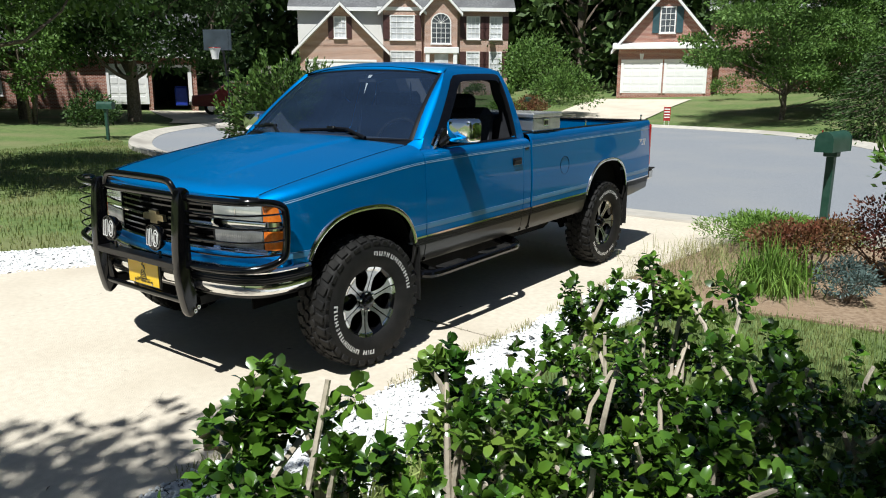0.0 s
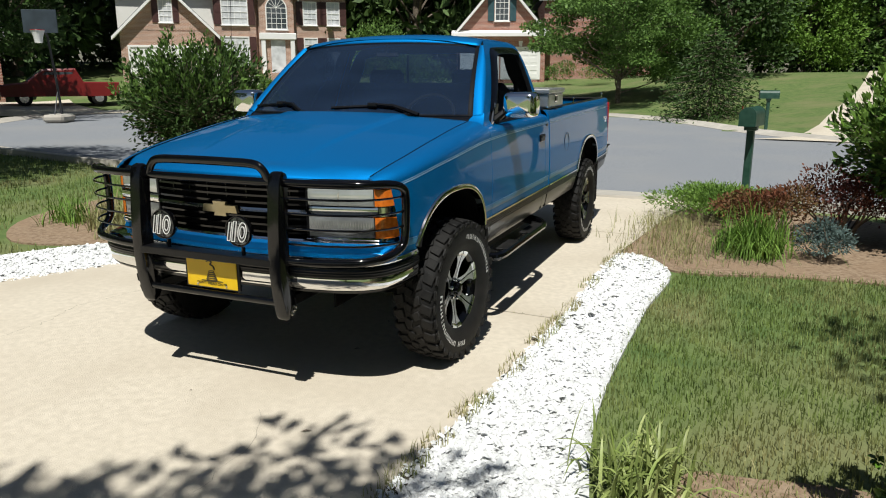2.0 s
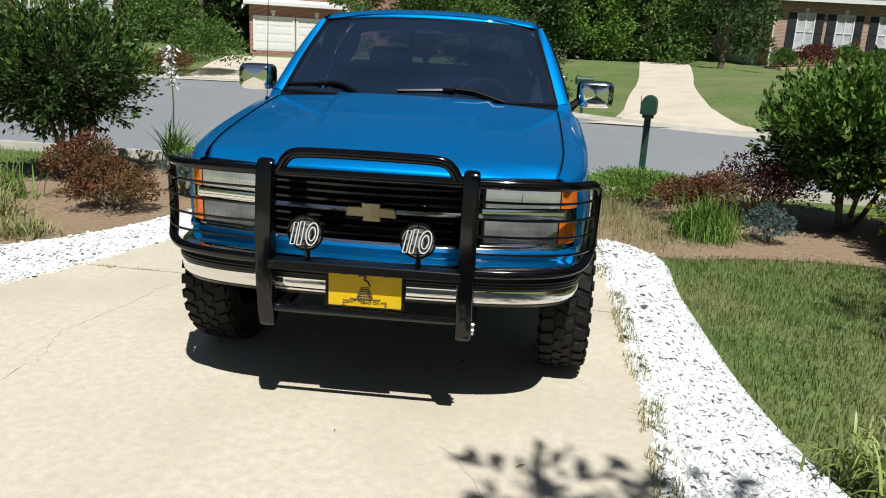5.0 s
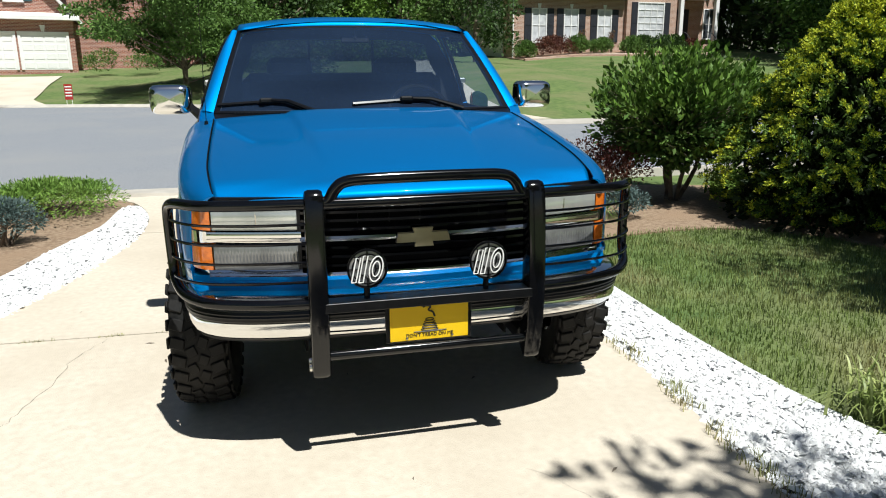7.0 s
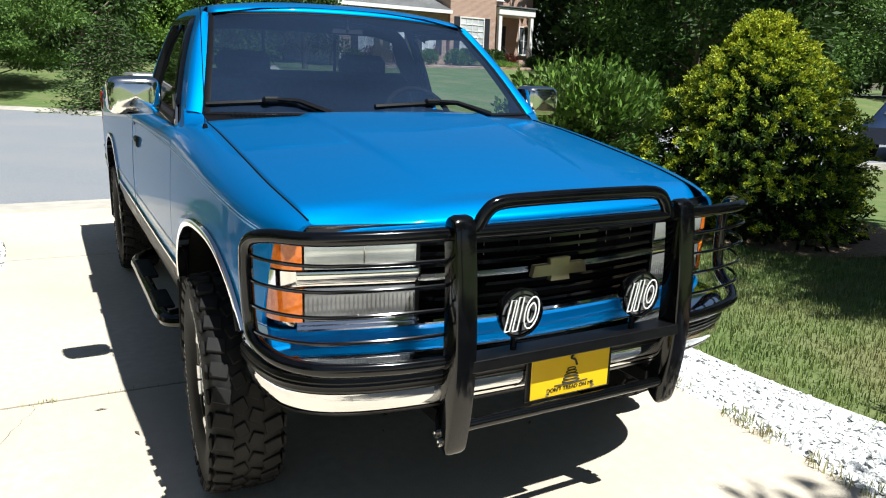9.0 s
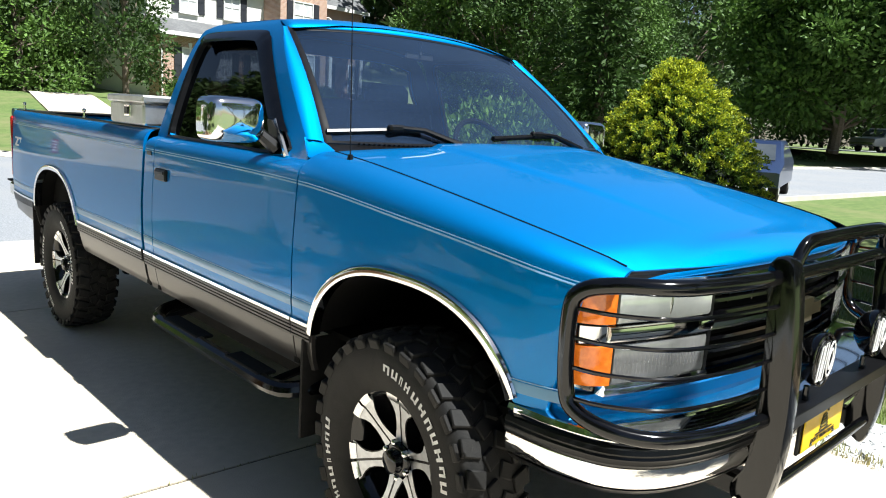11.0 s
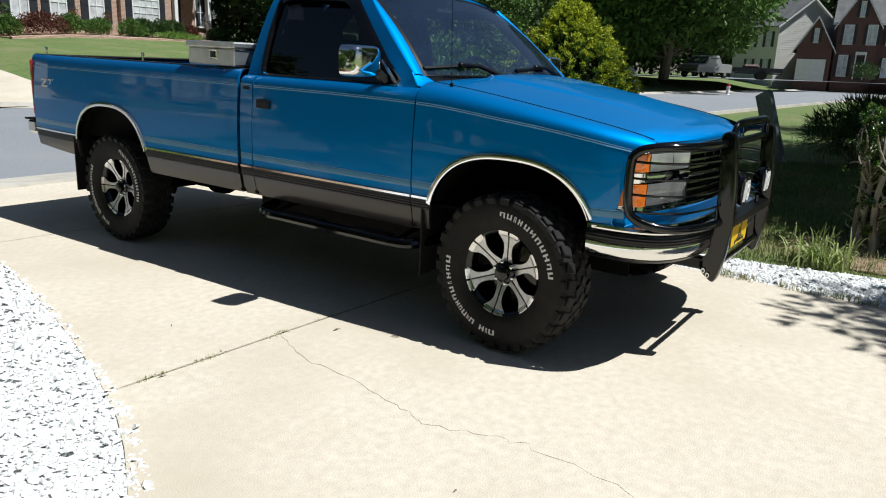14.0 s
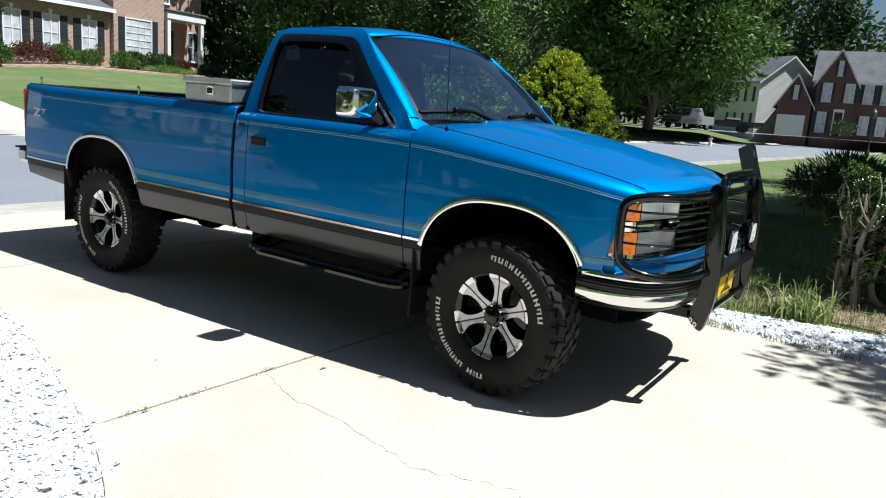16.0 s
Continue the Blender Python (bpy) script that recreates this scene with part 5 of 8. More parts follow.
    part("mud_flap", Mesh().box((s * 0.83, WB + 0.475, 0.52), (0.26, 0.012, 0.42), 0.004), "black_rubber", truck)
    # tail lamp
    part("tail_lamp", Mesh().grid([[(s * (0.93 - 0.02 * a * a), 4.374 + 0.02 * math.sin(a * 1.5), z) for a in np.linspace(0, 1.2, 5)] for z in np.linspace(0.84, 1.265, 6)] ).box((s * 0.90, 4.372, 1.05), (0.07, 0.03, 0.42), 0.008), "tail_red", truck, "red tail lamp")
    # bed rails
    part("rail_cap", Mesh().box((s * 0.862, 3.13, 1.308), (0.062, 2.47, 0.010), 0.003), "black_satin", truck, "black rubber bed rail cap")
    part("bed_wall", Mesh().box((s * 0.835, 3.13, 1.02), (0.02, 2.46, 0.57), 0.004), "underbody", truck)
    for y in (2.95, 4.22):
        hk = Mesh().tube([(s * 0.875, y, 1.315), (s * 0.875, y, 1.345)], 0.007, 8)
        hk.lathe([(1.318, 0.012), (1.322, 0.012), (1.325, 0.004)], 10, "z", (s * 0.875, y, 0)).lathe([(1.345, 0.001), (1.350, 0.010), (1.357, 0.012), (1.364, 0.010), (1.369, 0.001)], 10, "z", (s * 0.875, y, 0))
        part("tie_down", hk, "chrome", truck, "small chrome tie-down knob")
part("fuel_door", Mesh().tube([(side_x(2.42, 1.03) + 0.001, 2.42 + 0.075 * math.cos(a), 1.02 + 0.075 * math.sin(a)) for a in np.linspace(0, 2 * math.pi, 33)], 0.0022, 5, False), "black_gloss", truck, "round fuel door seam")
# bed floor, head board, tailgate, rear bumper
part("bed_floor", Mesh().box((0, 3.13, 0.76), (1.66, 2.46, 0.03), 0.004), "black_rubber", truck)
part("bed_front", Mesh().box((0, 1.905, 1.02), (1.66, 0.03, 0.56), 0.004), "underbody", truck)
tg = part("tailgate", Mesh().box((0, 4.355, 1.03), (1.70, 0.045, 0.53), 0.012), "blue_paint", truck)
part("tailgate_cap", Mesh().box((0, 4.35, 1.303), (1.70, 0.07, 0.016), 0.005), "black_rubber", tg)
part("rear_bumper", Mesh().box((0, 4.47, 0.735), (1.84, 0.14, 0.11), 0.02).box((0, 4.46, 0.66), (1.4, 0.10, 0.08), 0.015), "dull_chrome", truck, "chrome rear step bumper")
part("bumper_pad", Mesh().box((0, 4.475, 0.795), (1.86, 0.16, 0.014), 0.004), "black_rubber", truck)
part("rear_step", Mesh().box((0, 4.50, 0.46), (0.30, 0.16, 0.05), 0.01).box((0, 4.42, 0.56), (0.08, 0.06, 0.2), 0.01), "underbody", truck)
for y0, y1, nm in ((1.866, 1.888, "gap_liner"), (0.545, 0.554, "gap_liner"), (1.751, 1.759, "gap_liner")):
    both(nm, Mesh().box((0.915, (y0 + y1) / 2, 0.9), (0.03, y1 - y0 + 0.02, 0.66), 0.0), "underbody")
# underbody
# added sheets that hide the sunlit ground beyond, so the underside stays dark
both("rocker_guard", Mesh().box((0.76, 1.18, 0.50), (0.03, 1.42, 0.17), 0.006), "underbody", label="black sheet added to keep the underside dark")
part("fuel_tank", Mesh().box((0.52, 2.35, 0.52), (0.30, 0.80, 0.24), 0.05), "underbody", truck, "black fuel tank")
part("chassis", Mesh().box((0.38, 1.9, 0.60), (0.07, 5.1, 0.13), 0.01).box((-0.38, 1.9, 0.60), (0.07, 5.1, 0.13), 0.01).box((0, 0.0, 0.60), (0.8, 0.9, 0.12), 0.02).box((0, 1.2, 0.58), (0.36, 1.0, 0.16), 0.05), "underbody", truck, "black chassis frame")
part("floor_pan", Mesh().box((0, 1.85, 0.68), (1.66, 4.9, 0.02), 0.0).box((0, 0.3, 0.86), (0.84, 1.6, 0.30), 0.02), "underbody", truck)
part("rear_axle", Mesh().tube([(-0.8, WB, 0.38), (0.8, WB, 0.38)], 0.045, 10).lathe([(-0.16, 0.05), (-0.10, 0.13), (0.0, 0.155), (0.10, 0.13), (0.16, 0.05)], 16, "x", (0.05, WB, 0.38)).tube([(0.05, WB, 0.40), (0.05, 1.6, 0.50)], 0.035, 8), "underbody", truck)
part("front_axle", Mesh().tube([(-0.8, 0, 0.40), (0.8, 0, 0.40)], 0.04, 10).lathe([(-0.14, 0.05), (0.0, 0.12), (0.14, 0.05)], 16, "x", (-0.1, 0, 0.42)), "underbody", truck)
for s in (-1, 1):
    part("leaf_spring", Mesh().tube(rounded([(s * 0.55, WB - 0.7, 0.60), (s * 0.55, WB - 0.3, 0.48), (s * 0.55, WB, 0.46), (s * 0.55, WB + 0.3, 0.50), (s * 0.55, WB + 0.65, 0.64)], 4, False), 0.028, 6), "underbody", truck)
    part("shock", Mesh().tube([(s * 0.60, WB - 0.2, 0.35), (s * 0.55, WB - 0.35, 0.70)], 0.03, 8), "underbody", truck)

# cabin
part("dashboard", Mesh().grid([[(u * 0.76, y, z) for y, z in ((0.50 + 0.15 * u * u, 1.325), (0.70, 1.335), (0.80, 1.31), (0.86, 1.24), (0.84, 1.05), (0.80, 0.85))] for u in np.linspace(-1, 1, 13)]), "cabin", truck, "dark dashboard")
bench = part("bench_seat", Mesh().box((0, 1.42, 1.02), (1.36, 0.52, 0.20), 0.06), "cabin_seat", truck, "dark cloth bench seat")
part("backrest", Mesh().box((0, 1.70, 1.26), (1.36, 0.16, 0.50), 0.06, Matrix.Rotation(radians(-8), 3, "X")), "cabin_seat", bench)
for x in (-0.36, 0.36):
    part("headrest", Mesh().box((x, 1.735, 1.545), (0.30, 0.09, 0.13), 0.035), "cabin_seat", bench)
sw = Mesh().tube([(0.36 + 0.185 * math.cos(a), 0.94 + 0.10 * math.sin(a), 1.285 + 0.155 * math.sin(a)) for a in np.linspace(0, 2 * math.pi, 29)], 0.014, 8, False)
sw.tube([(0.18, 0.94, 1.285), (0.54, 0.94, 1.285)], 0.016, 6).tube([(0.36, 0.94, 1.285), (0.36, 0.82, 1.18)], 0.035, 8)
part("steering_wheel", sw, "underbody", truck)
part("inside_mirror", Mesh().box((0, 1.06, 1.715), (0.17, 0.015, 0.04), 0.008).tube([(0, 1.05, 1.72), (0, 1.06, 1.78)], 0.008, 6), "cabin", truck)
part("headliner", Mesh().grid([[(u * 0.655, 1.065 + 0.765 * v, 1.762 + 0.055 * (1 - abs(u) ** 2.6)) for u in np.linspace(-1, 1, 7)] for v in (0, 0.5, 1)]), "cabin", truck)
part("door_card", Mesh().box((0.84, 1.2, 1.05), (0.05, 1.1, 0.42), 0.02), "cabin", truck)
part("door_card", Mesh().box((-0.84, 1.2, 1.05), (0.05, 1.1, 0.42), 0.02), "cabin", truck)
part("firewall", Mesh().box((0, 0.62, 1.0), (1.6, 0.04, 0.62), 0.01), "cabin", truck)
part("cab_floor", Mesh().box((0, 1.25, 0.80), (1.66, 1.25, 0.03), 0.0), "cabin", truck)


# wheels
def wheel_parts():
    ty = Mesh().lathe([(-0.105, 0.215), (-0.135, 0.235), (-0.152, 0.285), (-0.153, 0.33), (-0.145, 0.368), (-0.125, 0.388), (-0.06, 0.396), (0, 0.397), (0.06, 0.396), (0.125, 0.388),
                       (0.145, 0.368), (0.153, 0.33), (0.152, 0.285), (0.135, 0.235), (0.105, 0.215)], 72)
    tr = Mesh()
    n = 30
    for k in range(n):
        for row, (x, w, dl, off, tilt) in enumerate(((-0.100, 0.075, 0.052, 0.0, 0.25), (-0.030, 0.052, 0.050, 0.5, -0.4), (0.030, 0.052, 0.050, 0.0, 0.4), (0.100, 0.075, 0.052, 0.5, -0.25))):
            a = 2 * math.pi * (k + off) / n
            rot = Matrix.Rotation(a, 3, "X")
            rr = 0.400 if abs(x) < 0.05 else 0.396
            m3 = rot @ Matrix.Rotation(tilt, 3, "Z") @ (Matrix.Identity(3) if abs(x) < 0.05 else Matrix.Rotation(math.copysign(0.10, x), 3, "Y"))
            tr.box(rot @ Vector((x, 0, rr - 0.004)), (w, dl, 0.020), 0.004, m3)
        for s in (-1, 1):
            a = 2 * math.pi * (k + (0.0 if s < 0 else 0.5)) / n
            rot = Matrix.Rotation(a, 3, "X")
            tr.box(rot @ Vector((s * 0.147, 0, 0.372)), (0.016, 0.050, 0.034), 0.004, rot @ Matrix.Rotation(s * 0.35, 3, "Y"))
    rim = Mesh().lathe([(-0.105, 0.218), (-0.09, 0.200), (0.02, 0.185), (0.085, 0.196), (0.108, 0.214), (0.112, 0.222), (0.106, 0.224)], 60)
    disc = Mesh().lathe([(0.0, 0.19), (0.01, 0.12), (0.02, 0.05), (0.02, 0.001)], 40)
    sp, face, seg = Mesh(), Mesh(), Mesh()
    prof = [(0.056, 0.036, 0.060), (0.075, 0.031, 0.066), (0.100, 0.026, 0.073), (0.125, 0.025, 0.080), (0.150, 0.029, 0.086), (0.170, 0.040, 0.092), (0.188, 0.058, 0.098), (0.204, 0.070, 0.102)]
    sp.grid([[Vector((x - 0.05, w + 0.004, r)), Vector((x, w, r)), Vector((x, -w, r)), Vector((x - 0.05, -w - 0.004, r))] for r, w, x in prof])
    for sgn in (-1, 1):
        face.grid([[Vector((x + 0.002, sgn * 0.004, r)), Vector((x + 0.003, sgn * (w - 0.003), r))] for r, w, x in prof])
        seg.grid([[(xx, -rr * math.sin(sgn * 0.15 + d), rr * math.cos(sgn * 0.15 + d)) for rr, xx in ((0.196, 0.104), (0.206, 0.112), (0.221, 0.116))] for d in np.linspace(-0.125, 0.125, 6)])
    hub = Mesh().lathe([(0.04, 0.058), (0.076, 0.056), (0.082, 0.050), (0.084, 0.040), (0.112, 0.036), (0.118, 0.028), (0.120, 0.001)], 32)
    nuts = Mesh().lathe([(0.060, 0.010), (0.088, 0.010), (0.092, 0.006), (0.093, 0.0001)], 8, "x", (0, 0.057 * math.cos(2.1), 0.055 * math.sin(2.1)))
    let = Mesh()

    def bars(a0, widths):
        a = a0
        for k, w in enumerate(widths):
            if w > 0:
                rb = (0.296, 0.306, 0.316)[k * 2 % 3]
                for d0, d1, r0, r1 in ((0.10, 0.32, 0.294, 0.322), (0.60, 0.82, 0.294 + 0.006 * (k % 2), 0.322), (0.10, 0.82, rb, rb + 0.006)):
                    let.grid([[(0.1560, -r * math.sin(a + d * w), r * math.cos(a + d * w)) for r in (r0, r1)] for d in (d0, d1)])
            a += abs(w)
    u = math.pi / 180
    bars(-122 * u, [8.5 * u, 7.5 * u, 9 * u, 8 * u, 8 * u, 8 * u, 7.5 * u, -1 * u, 6 * u, -1 * u, 3.5 * u, -1 * u, 7.5 * u, 8 * u])
    bars(42 * u, [10 * u, 7.5 * u, 8 * u, -1.5 * u, 3 * u, -1.5 * u, 8 * u, 7.5 * u, 5.5 * u, 5 * u, 7.5 * u, 3.5 * u, 7.5 * u, -5 * u, 8 * u, 3 * u, 9 * u])
    return ty, tr, rim, disc, sp, face, seg, hub, nuts, let


WH = wheel_parts()
WN = (("tyre", "black_rubber", "black mud tyre with white raised lettering"), ("tread", "black_rubber", "chunky black tread blocks"), ("rim", "black_gloss", "black alloy rim"), ("wheel_back", "black_gloss", ""),
      ("spoke", "black_gloss", "black spoke side"), ("spoke_face", "spoke_metal", "grey machined spoke face"), ("rim_segment", "machined", "bright machined rim segment"), ("hub_cap", "black_gloss", ""), ("wheel_nut", "chrome", ""), ("raised_lettering", "white_letter", "white strokes round the sidewall"))
first = []
for i, (s, y) in enumerate(((1, 0.0), (-1, 0.0), (1, WB), (-1, WB))):
    turn_z = (-3.5 if s > 0 else 176.5) if y == 0 else (0 if s > 0 else 180)
    spin = (37, 40, 75, 20)[i]
    m = pose((0.890 if s > 0 else -0.870) - s * (0.035 if y > 1 else 0.0), y - 0.018, 0.434 - RAKE * y, 0, 0, turn_z) @ pose(0, 0, 0, spin, 0, 0) @ Matrix.Diagonal((0.78, 0.965, 0.965, 1))
    tyre = None
    for k, ((nm, mt, lb), me) in enumerate(zip(WN, WH)):
        for c in range(6 if nm in ("spoke", "spoke_face", "rim_segment", "wheel_nut") else 1):
            if i == 0 and c == 0:
                ob = part(nm, me, mt, truck if k == 0 else tyre, lb, angle=40)
                first.append(ob.data)
            else:
                ob = new(nm, first[k])
                ob.parent = truck if k == 0 else tyre
                if lb:
                    ob["label"] = lb
            if nm in ("tread", "raised_lettering"):
                tagged(ob, lb, kind="stuff")
            if k == 0:
                tyre = ob
                ob.matrix_basis = m
            elif nm in ("spoke", "spoke_face", "rim_segment", "wheel_nut"):
                ob.matrix_basis = Matrix.Rotation(2 * math.pi * c / 6 + (0.2 if nm != "wheel_nut" else 0), 4, "X")

# ---- tool box across the bed ----
box_m = truck.matrix_basis.copy()
tb = thing("tool_box", "brushed aluminium diamond-plate tool box lying across the bed rails", "tool box", box_m)
part("body", Mesh().box((0, 2.17, 1.372), (1.84, 0.44, 0.105), 0.01), "aluminium", tb)
lidp = part("lid", Mesh().box((0, 2.17, 1.443), (1.86, 0.47, 0.036), 0.008), "aluminium", tb, "embossed diamond-plate lid")
dm = Mesh()
for i in range(46):
    for j in range(12):
        rot = Matrix.Rotation(0.7 if (i + j) % 2 else -0.7, 3, "Z")
        dm.box((-0.90 + i * 0.04, 1.96 + j * 0.038, 1.4615), (0.024, 0.007, 0.003), 0.0, rot)
part("diamond_plate", dm, "aluminium", lidp, fix=False)
for s in (-1, 1):
    la = part("latch", Mesh().box((s * 0.925, 2.13, 1.385), (0.012, 0.07, 0.06), 0.004), "chrome", tb, "chrome paddle latch")
    part("paddle", Mesh().box((s * 0.933, 2.13, 1.385), (0.006, 0.045, 0.036), 0.002), "black_satin", la)
# ---- near planting ----
def curled_leaves(name, pts, dirs, size, seed, material):
    """Broad glossy leaves, cupped along the midrib and bent down at the tip, faces up."""
    rng = np.random.default_rng(seed)
    n = len(pts)
    d = dirs / (np.linalg.norm(dirs, axis=1)[:, None] + 1e-9)
    s = np.cross(d, np.array((0, 0, 1.0)) + rng.normal(0, 0.55, (n, 3)))
    s /= np.linalg.norm(s, axis=1)[:, None] + 1e-9
    up = np.cross(s, d)
    L = (size * rng.uniform(0.6, 1.35, n))[:, None]
    w = L * rng.uniform(0.26, 0.36, n)[:, None]
    curl = rng.uniform(0.05, 0.30, n)[:, None] * L
    cup = rng.uniform(0.02, 0.15, n)[:, None] * L
    v = np.stack([pts, pts + d * L * 0.36 + s * w + up * cup, pts + d * L * 0.36, pts + d * L * 0.36 - s * w + up * cup,
                  pts + d * L * 0.74 + s * w * 0.86 + up * (cup - curl * 0.4), pts + d * L * 0.74 - up * curl * 0.35, pts + d * L * 0.74 - s * w * 0.86 + up * (cup - curl * 0.4),
                  pts + d * L * 0.98 - up * curl], 1).reshape(-1, 3)
    f = np.array([(0, 1, 2), (0, 2, 3), (1, 4, 2), (2, 4, 5), (2, 5, 6), (2, 6, 3), (4, 7, 5), (5, 7, 6)])
    f = (f[None] + 8 * np.arange(n)[:, None, None]).reshape(-1, 3)
    me = raw(name, v.tolist(), f.tolist())
    me.polygons.foreach_set("use_smooth", np.ones(len(f), dtype=bool))
    me.materials.append(MATS[material])
    return me


def gardenia():
    """A pruned hedge: thick pale cut stems that fork to tips, each with a few rosettes of glossy leaves, open between."""
    rng = np.random.default_rng(11)
    t = thing("gardenia_hedge", "pruned glossy green gardenia hedge with pale bare stems", "hedge")
    P, D, P2, D2 = [], [], [], []
    feet = [(2.89, -2.46), (2.99, -2.38), (2.94, -2.29)]
    while len(feet) < 48:
        x, y = rng.uniform(2.92, 3.82), rng.uniform(-2.42, -1.10)
        open_end = y < -1.95 and x < 3.30
        if open_end and rng.random() < 0.5:
            continue
        if y < -2.15 and x > 3.25 or math.hypot(x - 3.78, y + 3.05) < 0.82:
            continue
        if all(math.hypot(x - a, y - b) > 0.105 for a, b in feet):
            feet.append((x, y))
    for k, (x, y) in enumerate(feet):
        v = (y + 2.45) / 1.35
        top = 1.06 + 0.03 * v - 0.10 * max(0, (x - 3.25) / 0.5) + rng.normal(0, 0.035)
        if k < 3:
            top = 1.12 + 0.03 * k
        foot = Vector((x + rng.normal(0, 0.03), y + rng.normal(0, 0.03), -0.03))
        fork = Vector((x, y, top * rng.uniform(0.52, 0.72)))
        sm = Mesh()
        limb(sm, foot, fork, 0.028, 0.020, rng, 6, 0.09, 8)
        if k % 5 == 0:
            limb(sm, fork, fork + Vector((rng.normal(0, 0.03), rng.normal(0, 0.03), top * rng.uniform(0.10, 0.24))), 0.019, 0.016, rng, 4, 0.08, 8)
        for b in range(20 if y > -1.6 and x < 3.35 else 7):
            a = rng.uniform(0, 6.28)
            r = rng.uniform(0.05, 0.14)
            low = b > 4
            tip = Vector((x + math.cos(a) * r, y + math.sin(a) * r, top * (rng.uniform(0.12 if b > 6 else 0.45, 0.82) if low else rng.uniform(0.88 if k < 3 else 0.76, 1.02))))
            tip.x = max(tip.x, 2.84)
            root = fork.lerp(foot, min(0.9, max(0.1, 1.05 - tip.z / fork.z)) if low else 0.03)
            limb(sm, root, tip, 0.009, 0.0045, rng, 4, 0.12, 6)
            young = rng.random() < 0.14
            for c_ in range(3 if low else 6):
                c = np.array(tip) + rng.normal(0, 1, 3) * np.array((0.028, 0.028, 0.024)) - np.array((0, 0, 0.02 + 0.02 * c_ * low))
                n = 13
                th = np.arange(n) * 2.4 + rng.uniform(0, 6.28)
                el = np.linspace(-0.35, 1.05, n) + rng.normal(0, 0.2, n)
                lean = rng.normal(0, 0.35, 3)
                d = np.stack([np.cos(th) * np.cos(el), np.sin(th) * np.cos(el), np.sin(el)], 1) + lean * 0.6
                base = c + np.outer(np.linspace(-0.022, 0.010, n), np.array((lean[0] * 0.4, lean[1] * 0.4, 1.0)))
                (P2 if young else P).append(base)
                (D2 if young else D).append(d)
        part("stem", sm, "pale_bark", t, "pale bare woody stem" if k == 0 else "")
    for nm, p, d, mt, sd in (("foliage", P, D, "leaf_gloss", 12), ("young_foliage", P2, D2, "leaf_young", 13)):
        new(nm, curled_leaves(nm, np.concatenate(p), np.concatenate(d), 0.028, sd, mt)).parent = t


gardenia()


def cypress():
    """A rounded cone of flat fronds in clumps, gold at the outer tips, with shade-coloured leaves between."""
    rng = np.random.default_rng(31)
    t = thing("golden_cypress", "golden green false cypress bush with inner leaves coloured as shade", "shrub", pose(5.10, 2.62, 0))
    P, D, G, GD = [], [], [], []
    for k in range(1250):
        a, v = rng.uniform(0, 6.28), rng.uniform(0.02, 1) ** 0.8
        z = 2.16 * v
        r = 1.40 * (1 - max(0, v - 0.20) ** 1.6 * 1.36) * (0.90 + 0.10 * math.sin(3 * a + 5 * v)) * (0.82 + 0.18 * min(1, v / 0.2))
        r = max(r, 0.06) * rng.uniform(0.80, 1.02)
        out = Vector((math.cos(a), math.sin(a), 0.35 + 0.9 * v**2)).normalized()
        side = out.cross(Vector(rng.normal(0, 1, 3))).normalized()
        thin = out.cross(side)
        c = Vector((math.cos(a) * r, math.sin(a) * r, z)) - out * 0.10
        L = rng.uniform(0.14, 0.26)
        n = 100
        u = rng.uniform(0, 1, n)
        w = rng.normal(0, 1, n) * 0.036 * (1.15 - u)
        q = np.array(c) + np.outer(u * L, np.array(out)) + np.outer(w, np.array(side)) + np.outer(rng.normal(0, 0.010, n), np.array(thin))
        q[:, 2] += 0.05 * u - 0.10 * u**2
        d = np.array(out) * 0.8 + np.outer(np.sign(w) * 0.6, np.array(side))
        tip = (u > rng.uniform(0.30, 1.05 - 0.55 * v, 1)[0]) & (rng.random(n) < 0.85)
        P.append(q[~tip])
        D.append(d[~tip])
        G.append(q[tip])
        GD.append(d[tip])
    # inner leaves: the shade inside the bush is put into their near-black green
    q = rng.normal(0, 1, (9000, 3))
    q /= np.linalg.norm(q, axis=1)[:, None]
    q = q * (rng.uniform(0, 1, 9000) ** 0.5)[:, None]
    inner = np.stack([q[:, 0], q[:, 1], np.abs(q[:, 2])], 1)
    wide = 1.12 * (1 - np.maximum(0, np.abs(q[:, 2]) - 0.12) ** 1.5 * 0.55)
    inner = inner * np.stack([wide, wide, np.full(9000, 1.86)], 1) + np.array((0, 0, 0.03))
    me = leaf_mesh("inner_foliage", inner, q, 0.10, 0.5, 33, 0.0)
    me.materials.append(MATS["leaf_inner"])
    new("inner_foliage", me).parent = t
    part("trunk", Mesh().tube([(0, 0, -0.05), (0.02, 0, 0.9), (0, 0.03, 1.7)], [0.07, 0.05, 0.015], 8), "bark", t)
    for nm, p, d, mt, sz in (("foliage", P, D, "leaf_cypress", 0.034), ("golden_foliage", G, GD, "leaf_gold", 0.030)):
        me = leaf_mesh(nm, np.concatenate(p), np.concatenate(d), sz, 0.42, 32, 0.0)
        me.materials.append(MATS[mt])
        new(nm, me).parent = t


cypress()


